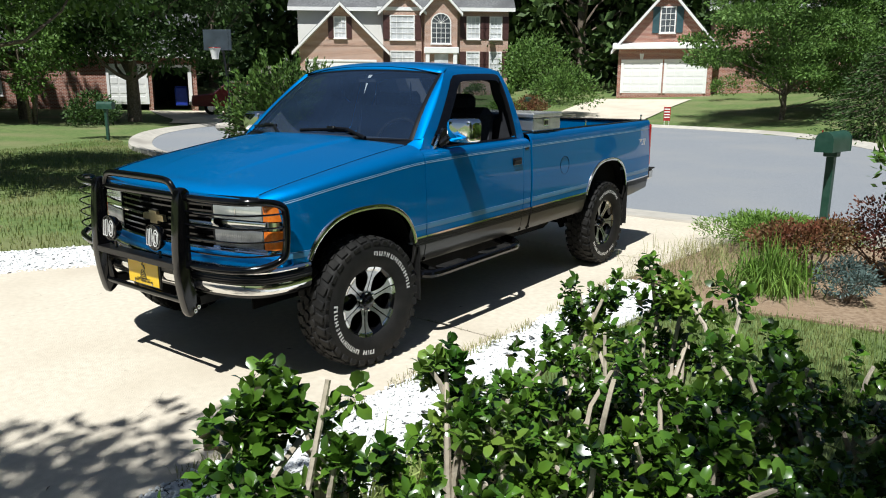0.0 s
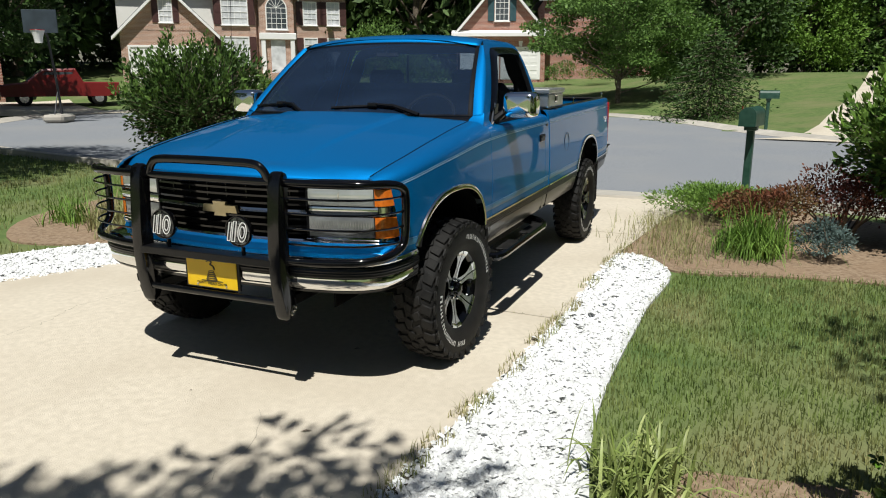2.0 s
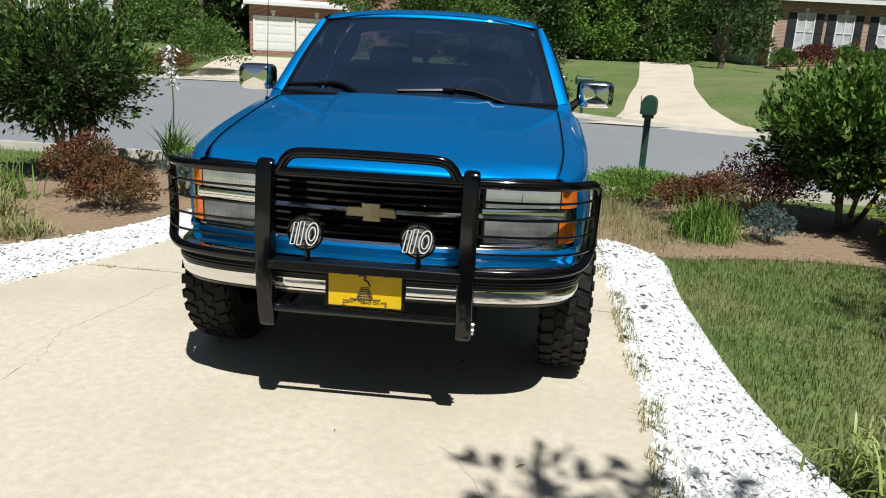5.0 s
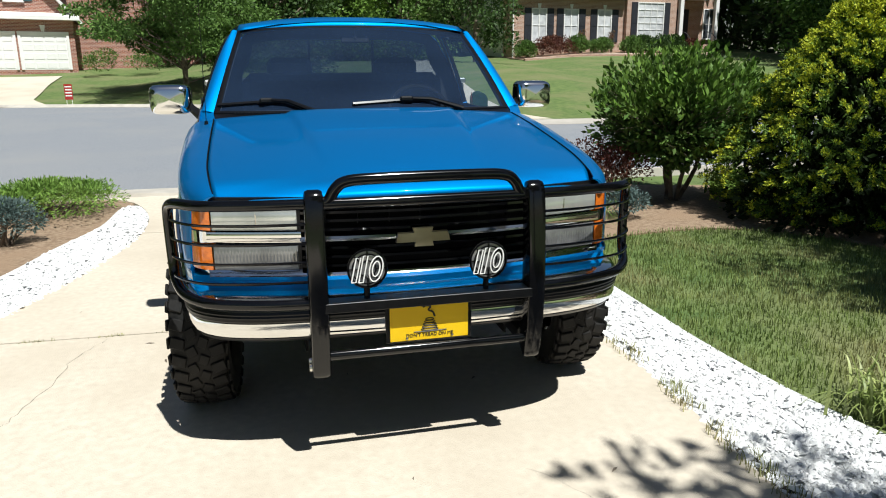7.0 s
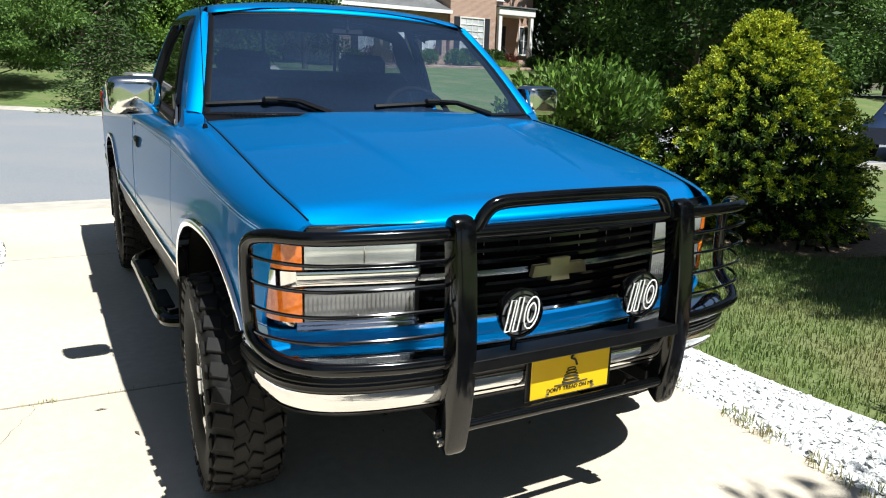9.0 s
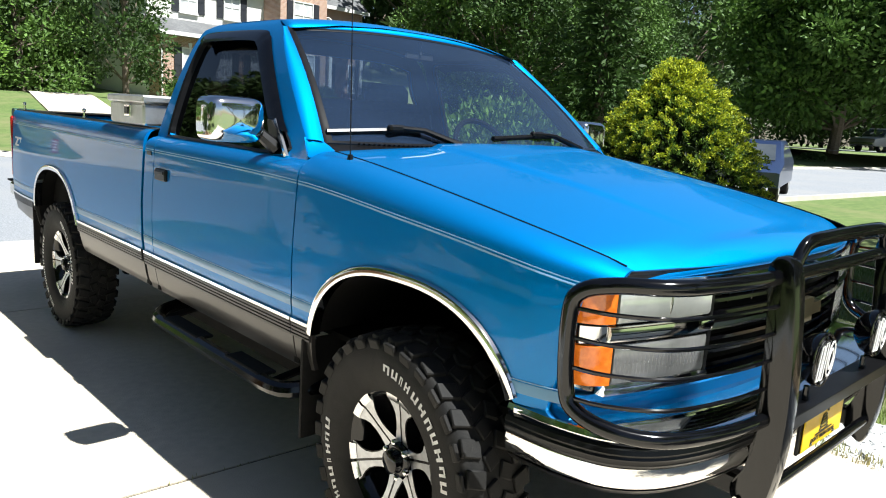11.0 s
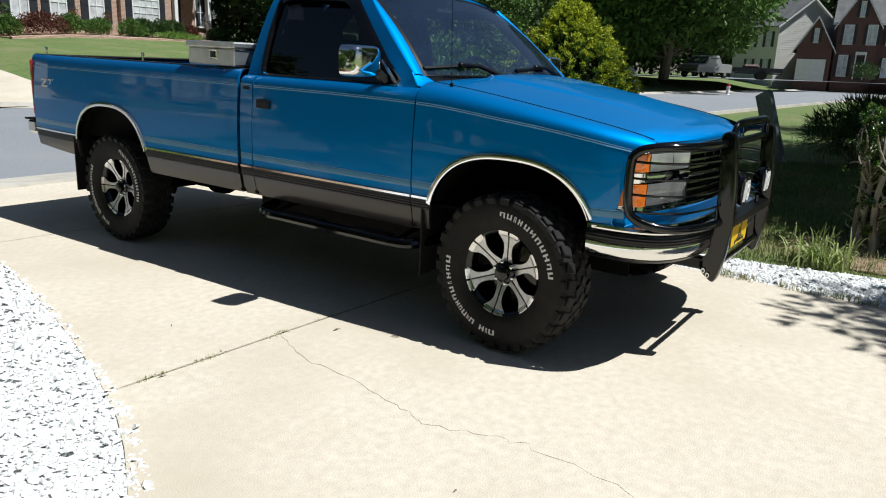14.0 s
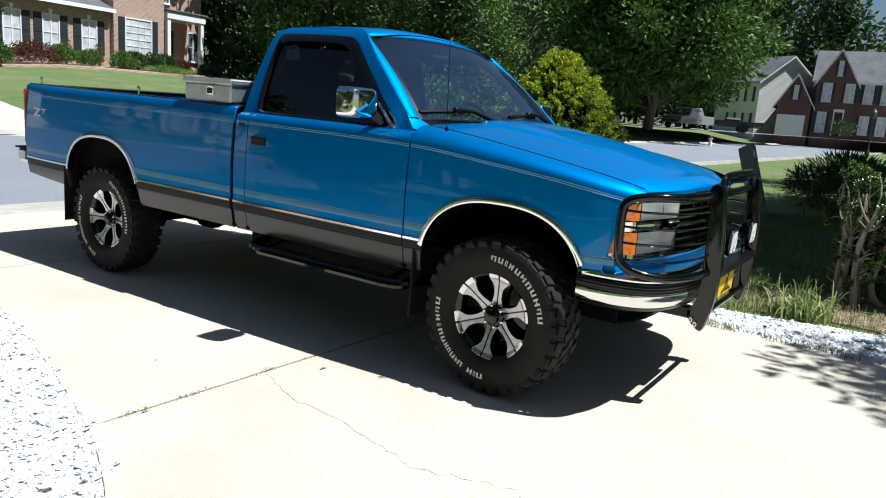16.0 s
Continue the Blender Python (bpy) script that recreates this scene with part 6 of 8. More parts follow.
def bush_on_stems(name, label, m, h, spread, bare, leaf, tipleaf, size, seed, stems, twigs, leaves=26, up=0.5):
    """Several stems that fork into many leafy shoots."""
    rng = np.random.default_rng(seed)
    t = thing(name, label, "shrub", m)
    tm = Mesh()
    P, D, Q, E = [], [], [], []
    for s in range(stems):
        a = 6.28 * s / stems + rng.uniform(-0.3, 0.3)
        foot = Vector((math.cos(a) * 0.07, math.sin(a) * 0.07, -0.03))
        knee = Vector((math.cos(a) * spread * 0.32, math.sin(a) * spread * 0.32, bare + (h - bare) * 0.25))
        limb(tm, foot, knee, 0.030, 0.018, rng, 5, 0.06, 7)
        for k in range(twigs // stems):
            d = rng.normal(0, 1, 3)
            d /= np.linalg.norm(d)
            rr = rng.uniform(0.55, 1.0)
            tip = Vector((d[0] * spread * rr, d[1] * spread * rr, bare + (h - bare) * (0.45 + 0.5 * d[2] * rr)))
            tip.z = max(tip.z, bare * 0.55)
            pts = limb(tm, knee, tip, 0.008, 0.002, rng, 4, 0.06, 4)
            u = rng.uniform(0.35, 1.04, leaves)
            base = np.array([pts[0].lerp(pts[-1], w) for w in u]) + rng.normal(0, 0.035, (leaves, 3))
            out = np.array((d[0], d[1], d[2] + up))
            P.append(base)
            D.append(np.repeat(out[None], leaves, 0))
            if d[2] > 0.0:
                n2 = leaves // 3
                top = np.array(tip) + rng.normal(0, 1, (n2, 3)) * np.array((0.02, 0.02, 0.05)) + np.array((0, 0, 0.03))
                Q.append(top)
                E.append(np.repeat(np.array((d[0] * 0.5, d[1] * 0.5, 1.0))[None], n2, 0))
    tagged(part("stem", tm, "bark", t), kind="stuff")
    for nm, p, d, mt in (("foliage", P, D, leaf), ("young_foliage", Q, E, tipleaf)):
        me = leaf_mesh(nm, np.concatenate(p), np.concatenate(d), size, 0.45, seed + 5, 0.0)
        me.materials.append(MATS[mt])
        new(nm, me).parent = t
    return t


bush_on_stems("privet_bush", "dark green privet bush on bare crooked stems", pose(4.08, 4.12, 0), 1.74, 1.04, 0.40, "leaf_mid", "leaf_bright", 0.078, 21, 5, 820, 34)
bush_on_stems("crape_myrtle", "leafy crape myrtle with long arching shoots", pose(-4.55, 4.3, 0), 2.15, 1.08, 0.45, "leaf_deep", "leaf_mid", 0.066, 41, 6, 520, 42, 0.25)
# planting beside the driveway
shrub("barberry", "low maroon barberry bush", (2.62, 3.98, 0), 0.60, 0.45, 0.56, "leaf_rust", 0.030, 5200, 101, 0, 0.6, 20)
shrub("barberry", "low maroon barberry bush", (3.22, 4.25, 0), 0.62, 0.52, 0.72, "leaf_maroon", 0.030, 5200, 102, 0, 0.6, 20)
shrub("blue_juniper", "small blue-grey juniper in the bed", (3.02, 3.28, 0), 0.24, 0.22, 0.34, "leaf_blue", 0.035, 2200, 103, 0, 0.3, 12)
shrub("creeping_juniper", "bright green creeping juniper mat", (2.12, 5.0, 0), 0.85, 0.68, 0.36, "leaf_ground", 0.045, 9000, 104, 0, 0.3, 26, "ground cover")
tuft("ornamental_grass", "arching green ornamental grass clump", (2.46, 3.30, 0), 620, 0.62, 0.011, "leaf_bright", 105, spread=0.13, stiff=-0.15)
tuft("dry_weeds", "dry brown grass tuft at the bed's edge", (1.72, 3.55, 0), 420, 0.22, 0.005, "dry_grass", 106, spread=0.25)
tuft("dry_weeds", "dry brown grass tuft at the bed's edge", (1.68, 4.25, 0), 420, 0.26, 0.005, "dry_grass", 107, spread=0.22)
tuft("dry_weeds", "dry brown grass tuft at the bed's edge", (1.85, 2.95, 0), 320, 0.18, 0.005, "dry_grass", 108, spread=0.2)
tuft("variegated_grass", "pale striped lily turf clump", (2.12, -1.02, 0), 170, 0.40, 0.015, "leaf_striped", 109, spread=0.09, stiff=0.1)
tuft("dry_weeds", "dead straw round a lily turf clump", (2.50, -1.05, 0), 130, 0.13, 0.004, "dry_grass", 110, spread=0.25)
tuft("day_lily", "strappy green day lily clump", (4.55, 3.3, 0), 110, 0.5, 0.022, "leaf_mid", 111, spread=0.1, stiff=0.35)
tuft("day_lily", "strappy green day lily clump", (4.9, 4.3, 0), 110, 0.55, 0.022, "leaf_mid", 112, spread=0.1, stiff=0.35)
shrub("barberry", "low maroon barberry bush", (-3.15, 2.75, 0), 0.42, 0.42, 0.46, "leaf_rust", 0.030, 5200, 113, 0, 0.6, 20)
shrub("barberry", "low maroon barberry bush", (-3.75, 3.3, 0), 0.42, 0.42, 0.62, "leaf_rust", 0.030, 4200, 114, 0, 0.6, 18)
shrub("blue_juniper", "small blue-grey juniper in the bed", (-2.85, 3.65, 0), 0.34, 0.30, 0.42, "leaf_blue", 0.035, 3600, 115, 0, 0.3, 14)
shrub("creeping_juniper", "bright green creeping juniper mat", (-2.85, 5.0, 0), 0.75, 0.85, 0.36, "leaf_ground", 0.045, 11000, 116, 0, 0.3, 28, "ground cover")
for i, (x, y, h) in enumerate(((-4.0, 2.2, 0.44), (-4.4, 2.9, 0.5), (-3.75, 1.9, 0.34), (-4.45, 2.0, 0.40), (-3.3, 1.65, 0.22))):
    tuft("lily_turf", "pale green strappy lily turf clump", (x, y, 0), 170, h, 0.013, "leaf_ground" if i % 2 else "dry_grass", 120 + i, spread=0.12, stiff=0.5, group="clumps beside the driveway")
yucca = tuft("yucca", "spiky yucca with a white flower stalk", (-3.9, 5.6, 0), 70, 0.62, 0.032, "leaf_mid", 130, "yucca", 0.95, 0.06)
ym = Mesh().tube([(0, 0, 0.2), (0.03, 0, 0.8), (0.0, 0.02, 1.45)], [0.012, 0.010, 0.005], 6)
part("flower_stalk", ym, "leaf_mid", yucca)
rng = np.random.default_rng(5)
fl = leaf_mesh("blossom", np.array([(rng.normal(0, 0.06), rng.normal(0, 0.06), rng.uniform(1.0, 1.5)) for _ in range(160)]), rng.normal(0, 1, (160, 3)), 0.05, 0.7, 6, 0.3)
fl.materials.append(MATS["white_paint"])
new("blossom", fl).parent = yucca
shrub("holly_bush", "dense dark glossy holly bush beside the lawn", (6.1, -1.42, 0), 0.62, 0.55, 0.95, "leaf_deep", 0.050, 9000, 140, 0, 0.5, 30)
shrub("feathery_shrub", "airy dark green feathery shrub", (9.6, -0.55, 0), 0.95, 0.9, 1.05, "leaf_deep", 0.16, 7000, 141, 0, 0.10, 26)
tuft("feathery_grass", "tall wispy straw-tipped grass clump", (9.7, -0.5, 0), 420, 1.35, 0.005, "dry_grass", 143, "grass", 0.35, 0.5)
tuft("grass_weed", "lone seeding grass stalk", (3.3, -0.25, 0), 9, 0.5, 0.006, "dry_grass", 142, spread=0.02, stiff=0.9)

# leaning weathered post on the far lawn
lp = thing("leaning_post", "leaning weathered grey-green board post", "post", pose(9.1, 0.60, -0.05, 4, 26, 60))
part("board", Mesh().box((0, 0, 0.62), (0.30, 0.10, 1.30), 0.012), mat("weathered_board", (0.10, 0.125, 0.135), (0.15, 0.175, 0.18), 14, 0.7, bump=0.3, bump_scale=30), lp)

# ---- shade trees that reach over the camera's side of the garden ----
tree("shade_tree", "leafy shade tree over the driveway's side", 7.2, 2.5, 0.13, 4.2, "leaf_mid", 0.13, 190, 150, 24, "bark", pose(1.75, -6.85, 0), 0.5)
tree("shade_tree", "slender leafy shade tree beside the lawn", 7.4, 1.5, 0.12, 4.8, "leaf_mid", 0.13, 130, 155, 20, "bark", pose(5.7, -2.45, 0), 0.5)
tree("shade_tree", "tall leafy shade tree beside the lawn", 8.2, 2.8, 0.16, 4.8, "leaf_mid", 0.17, 200, 151, 26, "bark", pose(7.5, -3.7, 0), 0.5)
tree("shade_tree", "tall leafy shade tree beyond the lawn", 10.5, 3.5, 0.20, 4.0, "leaf_mid", 0.20, 80, 153, 26, "bark", pose(12.5, -4.9, -0.03), 0.5)
tree("shade_tree", "tall leafy shade tree beyond the lawn", 10.5, 3.8, 0.20, 4.0, "leaf_mid", 0.22, 66, 154, 26, "bark", pose(20.0, -5.6, -0.03), 0.5)
tree("shade_tree", "leafy shade tree standing in the side lawn", 8.0, 4.0, 0.18, 3.4, "leaf_mid", 0.16, 90, 51, 28, "bark", pose(-10.9, 1.5, -0.03), 0.5)
tree("shade_tree", "tall leafy tree behind the driveway", 11, 4.6, 0.22, 2.6, "leaf_deep", 0.2, 80, 152, 26, "bark", pose(-13, -8, -0.03), 0.5)


# ---- mailboxes, signs, hoop ----
mat("mail_green", (0.012, 0.050, 0.032), (0.022, 0.070, 0.046), 12, 0.42, c=(0.03, 0.075, 0.055), scale2=6)


def mailbox(m, group="mailboxes along the street"):
    t = thing("mailbox", "green metal mailbox on a green timber post", "mailbox", m, group)
    part("post", Mesh().box((0, 0, 0.47), (0.085, 0.085, 1.0), 0.008).box((0, 0, 0.95), (0.15, 0.12, 0.06), 0.01), "mail_green", t)
    prof = [(-0.10, 0.0)] + [(-0.10 * math.cos(a), 0.13 + 0.10 * math.sin(a)) for a in np.linspace(0, math.pi, 13)] + [(0.10, 0.0)]
    b = part("box", Mesh().prism(prof, 0.50, (0, 0.25, 0.98), (1, 0, 0), (0, 0, 1)), "mail_green", t, angle=30)
    part("front_door", Mesh().prism([(x * 1.05, z * 1.03 - 0.003) for x, z in prof], 0.014, (0, -0.25, 0.98), (1, 0, 0), (0, 0, 1)), "mail_green", b)
    part("flag", Mesh().box((0.108, 0.05, 1.15), (0.006, 0.035, 0.13), 0.002), "tail_red", b)
    return t


mb = mailbox(pose(2.34, 6.28, -0.03, 0, 0, 168))
for x, y, rz in ((2.66, 19.2, 100), (-18.3, 8.9, 120), (-21.5, 27.2, 210), (-15.5, 29.9, 170)):
    copy_thing(mb, pose(x, y, height(x, y), 0, 0, rz))
ys = thing("yard_sign", "small red and white yard sign", "sign", pose(-8.1, 29.6, height(-8.1, 29.6), 0, 0, 15))
part("board", Mesh().box((0, 0, 0.55), (0.30, 0.02, 0.62), 0.004), "tail_red", ys)
for z in (0.40, 0.52, 0.64, 0.76):
    part("bar", Mesh().box((0, -0.013, z), (0.24, 0.004, 0.05), 0.0), "white_paint", ys)
for s in (-1, 1):
    part("stake", Mesh().box((s * 0.1, 0, 0.12), (0.02, 0.015, 0.3), 0.002), "white_paint", ys)
hoop = thing("basketball_hoop", "portable basketball hoop with a clear backboard", "basketball hoop", pose(-20.2, 14.9, 0.0, 0, 0, 30))
part("base", Mesh().box((0, 0, 0.14), (0.7, 1.2, 0.26), 0.08), "kerb_concrete", hoop)
part("pole", Mesh().tube([(0, 0.3, 0.2), (0.0, 0.1, 1.6), (0, -0.2, 2.9), (0, -0.6, 3.2)], 0.045, 8).tube([(0, -0.4, 0.2), (0, 0.15, 1.1)], 0.02, 6), "shutter_black", hoop)
part("backboard", Mesh().box((0, -0.68, 3.35), (1.1, 0.03, 0.75), 0.02), mat("acrylic", (0.035, 0.045, 0.055), (0.05, 0.065, 0.08), 3, 0.3), hoop)
part("rim", Mesh().tube([(0.22 * math.cos(a), -0.95 + 0.22 * math.sin(a), 3.05) for a in np.linspace(0, 6.28, 20)], 0.012, 6, False), "tail_red", hoop)
part("net", Mesh().lathe([(3.05, 0.22), (2.85, 0.15), (2.65, 0.12)], 12, "z", (0, -0.95, 0)), "white_paint", hoop)


# ---- houses ----
def window(parent, x0, x1, z0, z1, nx, nz, shut=None, pane="window_dark", rise=0.0, y=0.0, sw=0.42):
    """A framed window with muntins in a wall whose face is at y, shutters at its sides."""
    def outline(e):
        pts = [(x0 - e, z0 - e), (x1 + e, z0 - e)]
        if rise:
            c, r = (x0 + x1) / 2, (x1 - x0) / 2 + e
            pts += [(c + r * math.cos(a), z1 + (rise + e) * math.sin(a)) for a in np.linspace(0, math.pi, 13)]
        else:
            pts += [(x1 + e, z1 + e), (x0 - e, z1 + e)]
        return pts
    o, i = outline(0.07), outline(0.0)
    m = Mesh()
    k = len(o)
    m.grid([[(p, y - 0.0, q) for p, q in o], [(p, y - 0.06, q) for p, q in o], [(p, y - 0.06, q) for p, q in i], [(p, y + 0.02, q) for p, q in i]], close_u=True)
    w = part("window", m, "white_paint", parent, "white framed window", angle=30)
    part("pane", Mesh().add([(p, y - 0.012, q) for p, q in i], [tuple(range(k))]), pane, w, angle=0)
    mm = Mesh()
    for a in range(1, nx):
        x = x0 + (x1 - x0) * a / nx
        mm.box((x, y - 0.03, (z0 + z1) / 2), (0.03 if nx != 2 or nz > 3 else 0.07, 0.03, z1 - z0))
    for a in range(1, nz):
        z = z0 + (z1 - z0) * a / nz
        mm.box(((x0 + x1) / 2, y - 0.03, z), (x1 - x0, 0.03, 0.03))
    if rise:
        c = (x0 + x1) / 2
        mm.box((c, y - 0.03, z1), (x1 - x0, 0.03, 0.04))
        for a in (0.6, 1.05, 1.57, 2.09, 2.54):
            mm.tube([(c, y - 0.03, z1), (c + (x1 - x0) / 2 * math.cos(a), y - 0.03, z1 + rise * math.sin(a))], 0.014, 4)
    if mm.f:
        part("muntins", mm, "white_paint", w, fix=False, angle=0)
    part("sill", Mesh().box(((x0 + x1) / 2, y - 0.08, z0 - 0.10), (x1 - x0 + 0.24, 0.16, 0.06), 0.01), "white_paint", w)
    if shut:
        for x in (x0 - 0.10 - sw / 2, x1 + 0.10 + sw / 2):
            part("shutter", Mesh().box((x, y - 0.03, (z0 + z1) / 2), (sw, 0.06, z1 - z0 + 0.12), 0.01).box((x, y - 0.065, (z0 + z1) / 2), (sw - 0.06, 0.02, 0.05)), shut, parent)


def garage_door(parent, x0, x1, z0, z1, y=0.0, panels=4):
    d = part("garage_door", Mesh().box(((x0 + x1) / 2, y + 0.02, (z0 + z1) / 2), (x1 - x0, 0.06, z1 - z0), 0.005), "white_paint", parent, "white panelled garage door")
    for k in range(panels):
        h = (z1 - z0) / panels
        for j in range(4):
            w = (x1 - x0) / 4
            part("panel", Mesh().box((x0 + w * (j + 0.5), y - 0.015, z0 + h * (k + 0.5)), (w * 0.82, 0.02, h * 0.66), 0.008), "white_paint", d)
    part("trim", Mesh().box(((x0 + x1) / 2, y - 0.03, z1 + 0.07), (x1 - x0 + 0.3, 0.08, 0.14), 0.01).box((x0 - 0.07, y - 0.03, (z0 + z1) / 2), (0.14, 0.08, z1 - z0)).box((x1 + 0.07, y - 0.03, (z0 + z1) / 2), (0.14, 0.08, z1 - z0)), "white_paint", d)


def gable_front(parent, x0, x1, z_eave, z_peak, y, wall, roof_depth, over=0.35):
    """A gable wall facing the street with a white raking trim and a roof running back."""
    c = (x0 + x1) / 2
    part("gable", Mesh().prism([(x0, z_eave), (x1, z_eave), (c, z_peak)], 0.2, (0, y + 0.2, 0), (1, 0, 0), (0, 0, 1)), wall, parent, angle=0)
    s = (z_peak - z_eave) / (c - x0)
    r = Mesh()
    for a, b in ((x0 - over, c), (x1 + over, c)):
        za = z_eave - over * s
        r.add([(a, y - over, za), (b, y - over, z_peak), (b, y + roof_depth, z_peak), (a, y + roof_depth, za), (a, y - over, za + 0.10), (b, y - over, z_peak + 0.12), (b, y + roof_depth, z_peak + 0.12), (a, y + roof_depth, za + 0.10)],
              [(0, 1, 2, 3), (4, 7, 6, 5), (0, 4, 5, 1), (1, 5, 6, 2), (2, 6, 7, 3), (3, 7, 4, 0)])
    part("roof", r, "shingle", parent, "grey shingle roof", angle=0)
    t = Mesh()
    for a in (x0 - over, x1 + over):
        za = z_eave - over * s
        t.add([(a, y - over - 0.03, za - 0.14), (c, y - over - 0.03, z_peak - 0.14), (c, y - over - 0.03, z_peak + 0.07), (a, y - over - 0.03, za + 0.06), (a, y - 0.02, za - 0.14), (c, y - 0.02, z_peak - 0.14)],
              [(0, 1, 2, 3), (0, 4, 5, 1)])
    part("rake_trim", t, "white_paint", parent, angle=0)


def main_roof(parent, x0, x1, y0, y1, z_eave, z_ridge, over=0.4):
    """A roof with its ridge along the facade."""
    c = (y0 + y1) / 2
    part("roof", Mesh().prism([(y0 - over, z_eave - 0.15), (c, z_ridge), (y1 + over, z_eave - 0.15), (y1 + over, z_eave), (c, z_ridge + 0.16), (y0 - over, z_eave)], x1 - x0 + 2 * over, (x0 - over, 0, 0), (0, 1, 0), (0, 0, 1)), "shingle", parent, "grey shingle roof", angle=0)
    part("fascia", Mesh().box(((x0 + x1) / 2, y0 - over - 0.02, z_eave - 0.12), (x1 - x0 + 2 * over, 0.06, 0.24)), "white_paint", parent, angle=0)


def block(parent, x0, x1, y0, y1, z0, z1, material, name="wall"):
    z0 = z0 - 1.5 if z0 == 0 else z0
    return part(name, Mesh().box(((x0 + x1) / 2, (y0 + y1) / 2, (z0 + z1) / 2), (x1 - x0, y1 - y0, z1 - z0)), material, parent, angle=0)


# pink brick house with an arched window
ha = thing("brick_house", "large pink brick house with maroon shutters and an arched window", "house", pose(-34.9, 31.7, 0.43, 0, 0, 40.3))
block(ha, 0.2, 5.9, 0, 8, 0, 4.05, "brick_pink")
gable_front(ha, 0.2, 5.9, 3.95, 6.75, 0, "brick_pink", 6, 0.45)
block(ha, 0.0, 6.0, 1.2, 9, 4.0, 6.5, "siding")
main_roof(ha, -0.2, 6.2, 1.2, 9, 6.6, 9.6)
garage_door(ha, 0.75, 5.3, 0.75, 2.95)
window(ha, 2.65, 3.35, 4.55, 5.85, 3, 4, "shutter_maroon", "curtain", sw=0.35)
block(ha, 5.9, 14.6, 0.6, 9, 0, 6.55, "brick_pink")
main_roof(ha, 5.9, 14.6, 0.6, 9, 6.6, 10.2)
block(ha, 5.95, 8.55, 0.2, 0.7, 0, 6.5, "brick_pink")
gable_front(ha, 5.95, 8.55, 6.5, 7.7, 0.2, "brick_pink", 3, 0.35)
block(ha, 8.75, 11.0, 0.0, 0.7, 0, 6.5, "brick_pink")
gable_front(ha, 8.75, 11.0, 6.5, 7.7, 0.0, "brick_pink", 3, 0.35)
window(ha, 6.45, 8.0, 4.5, 6.0, 4, 4, "shutter_maroon", "curtain", y=0.2)
window(ha, 6.45, 8.0, 2.0, 3.65, 4, 4, "shutter_maroon", "curtain", y=0.2)
window(ha, 9.25, 10.5, 4.25, 5.55, 4, 4, None, "window_dark", 0.6)
window(ha, 11.75, 12.55, 4.6, 6.0, 3, 4, "shutter_maroon", "curtain", y=0.6)
window(ha, 13.35, 14.1, 4.6, 6.0, 3, 4, "shutter_maroon", "curtain", y=0.6)
window(ha, 11.75, 12.55, 2.1, 3.65, 3, 4, "shutter_maroon", "curtain", y=0.6)
window(ha, 13.35, 14.1, 2.1, 3.65, 3, 4, "shutter_maroon", "curtain", y=0.6)
fd = part("front_door", Mesh().box((9.9, -0.03, 2.45), (0.95, 0.06, 2.1), 0.01), "curtain", ha, "white glazed front door")
part("surround", Mesh().box((8.95, -0.12, 2.5), (0.28, 0.24, 2.3), 0.02).box((10.85, -0.12, 2.5), (0.28, 0.24, 2.3), 0.02).box((9.9, -0.15, 3.75), (2.4, 0.3, 0.42), 0.03), "white_paint", fd, "white classical door surround")
part("front_steps", Mesh().box((9.9, -0.6, 1.1), (2.2, 1.2, 0.5), 0.02), "brick_pink", ha)

# red brick garage with teal shutters
hb = thing("brick_house", "red brick house with two white garage doors and teal shutters", "house", pose(-16.1, 42.1, 0.40, 0, 0, 19.5))
block(hb, 0.0, 5.75, 0.0, 8, 0, 3.85, "brick_red")
gable_front(hb, -0.05, 5.8, 4.0, 7.35, 0.0, "brick_red", 8, 0.4)
part("pent_roof", Mesh().prism([(-0.55, 3.72), (0.0, 3.72), (0.0, 4.12), (-0.55, 3.92)], 6.4, (-0.35, 0, 0), (0, 1, 0), (0, 0, 1)), "white_paint", hb, angle=0)
garage_door(hb, 0.35, 2.62, 1.0, 2.95)
garage_door(hb, 3.0, 5.3, 1.0, 2.95)
window(hb, 2.5, 3.3, 4.75, 6.2, 3, 4, "shutter_teal", "window_dark")
block(hb, 5.75, 14, 1.5, 9, 0, 6.2, "brick_red")
main_roof(hb, 5.75, 14, 1.5, 9, 6.3, 9.4)
for x in (1.45, 4.15):
    part("keystone", Mesh().prism([(x - 0.08, 3.1), (x + 0.08, 3.1), (x + 0.14, 3.45), (x - 0.14, 3.45)], 0.05, (0, 0.0, 0), (1, 0, 0), (0, 0, 1)), "white_paint", hb, angle=0)

# brick house with black shutters
hc = thing("brick_house", "brick house with black shutters and a white porch", "house", pose(15.06, 41.05, 0, 0, 0, 5))
block(hc, 0.0, 7.9, 0.0, 3, 0, 5.75, "brick_pink")
block(hc, -0.1, 7.9, 1.6, 9, 0, 9.2, "siding")
block(hc, 7.9, 11.7, -0.3, 9, 0, 9.2, "brick_pink")
block(hc, 11.7, 16.5, 1.5, 9, 0, 9.2, "brick_pink")
main_roof(hc, -0.1, 16.5, 1.6, 9, 9.2, 12.6)
part("pent_roof", Mesh().prism([(-0.5, 5.55), (1.7, 5.55), (1.7, 6.75), (-0.5, 5.78)], 8.3, (-0.4, 0, 0), (0, 1, 0), (0, 0, 1)), "shingle", hc, "grey shingle lean-to roof", angle=0)
part("fascia", Mesh().box((3.75, -0.53, 5.66), (8.3, 0.06, 0.22)), "white_paint", hc, angle=0)
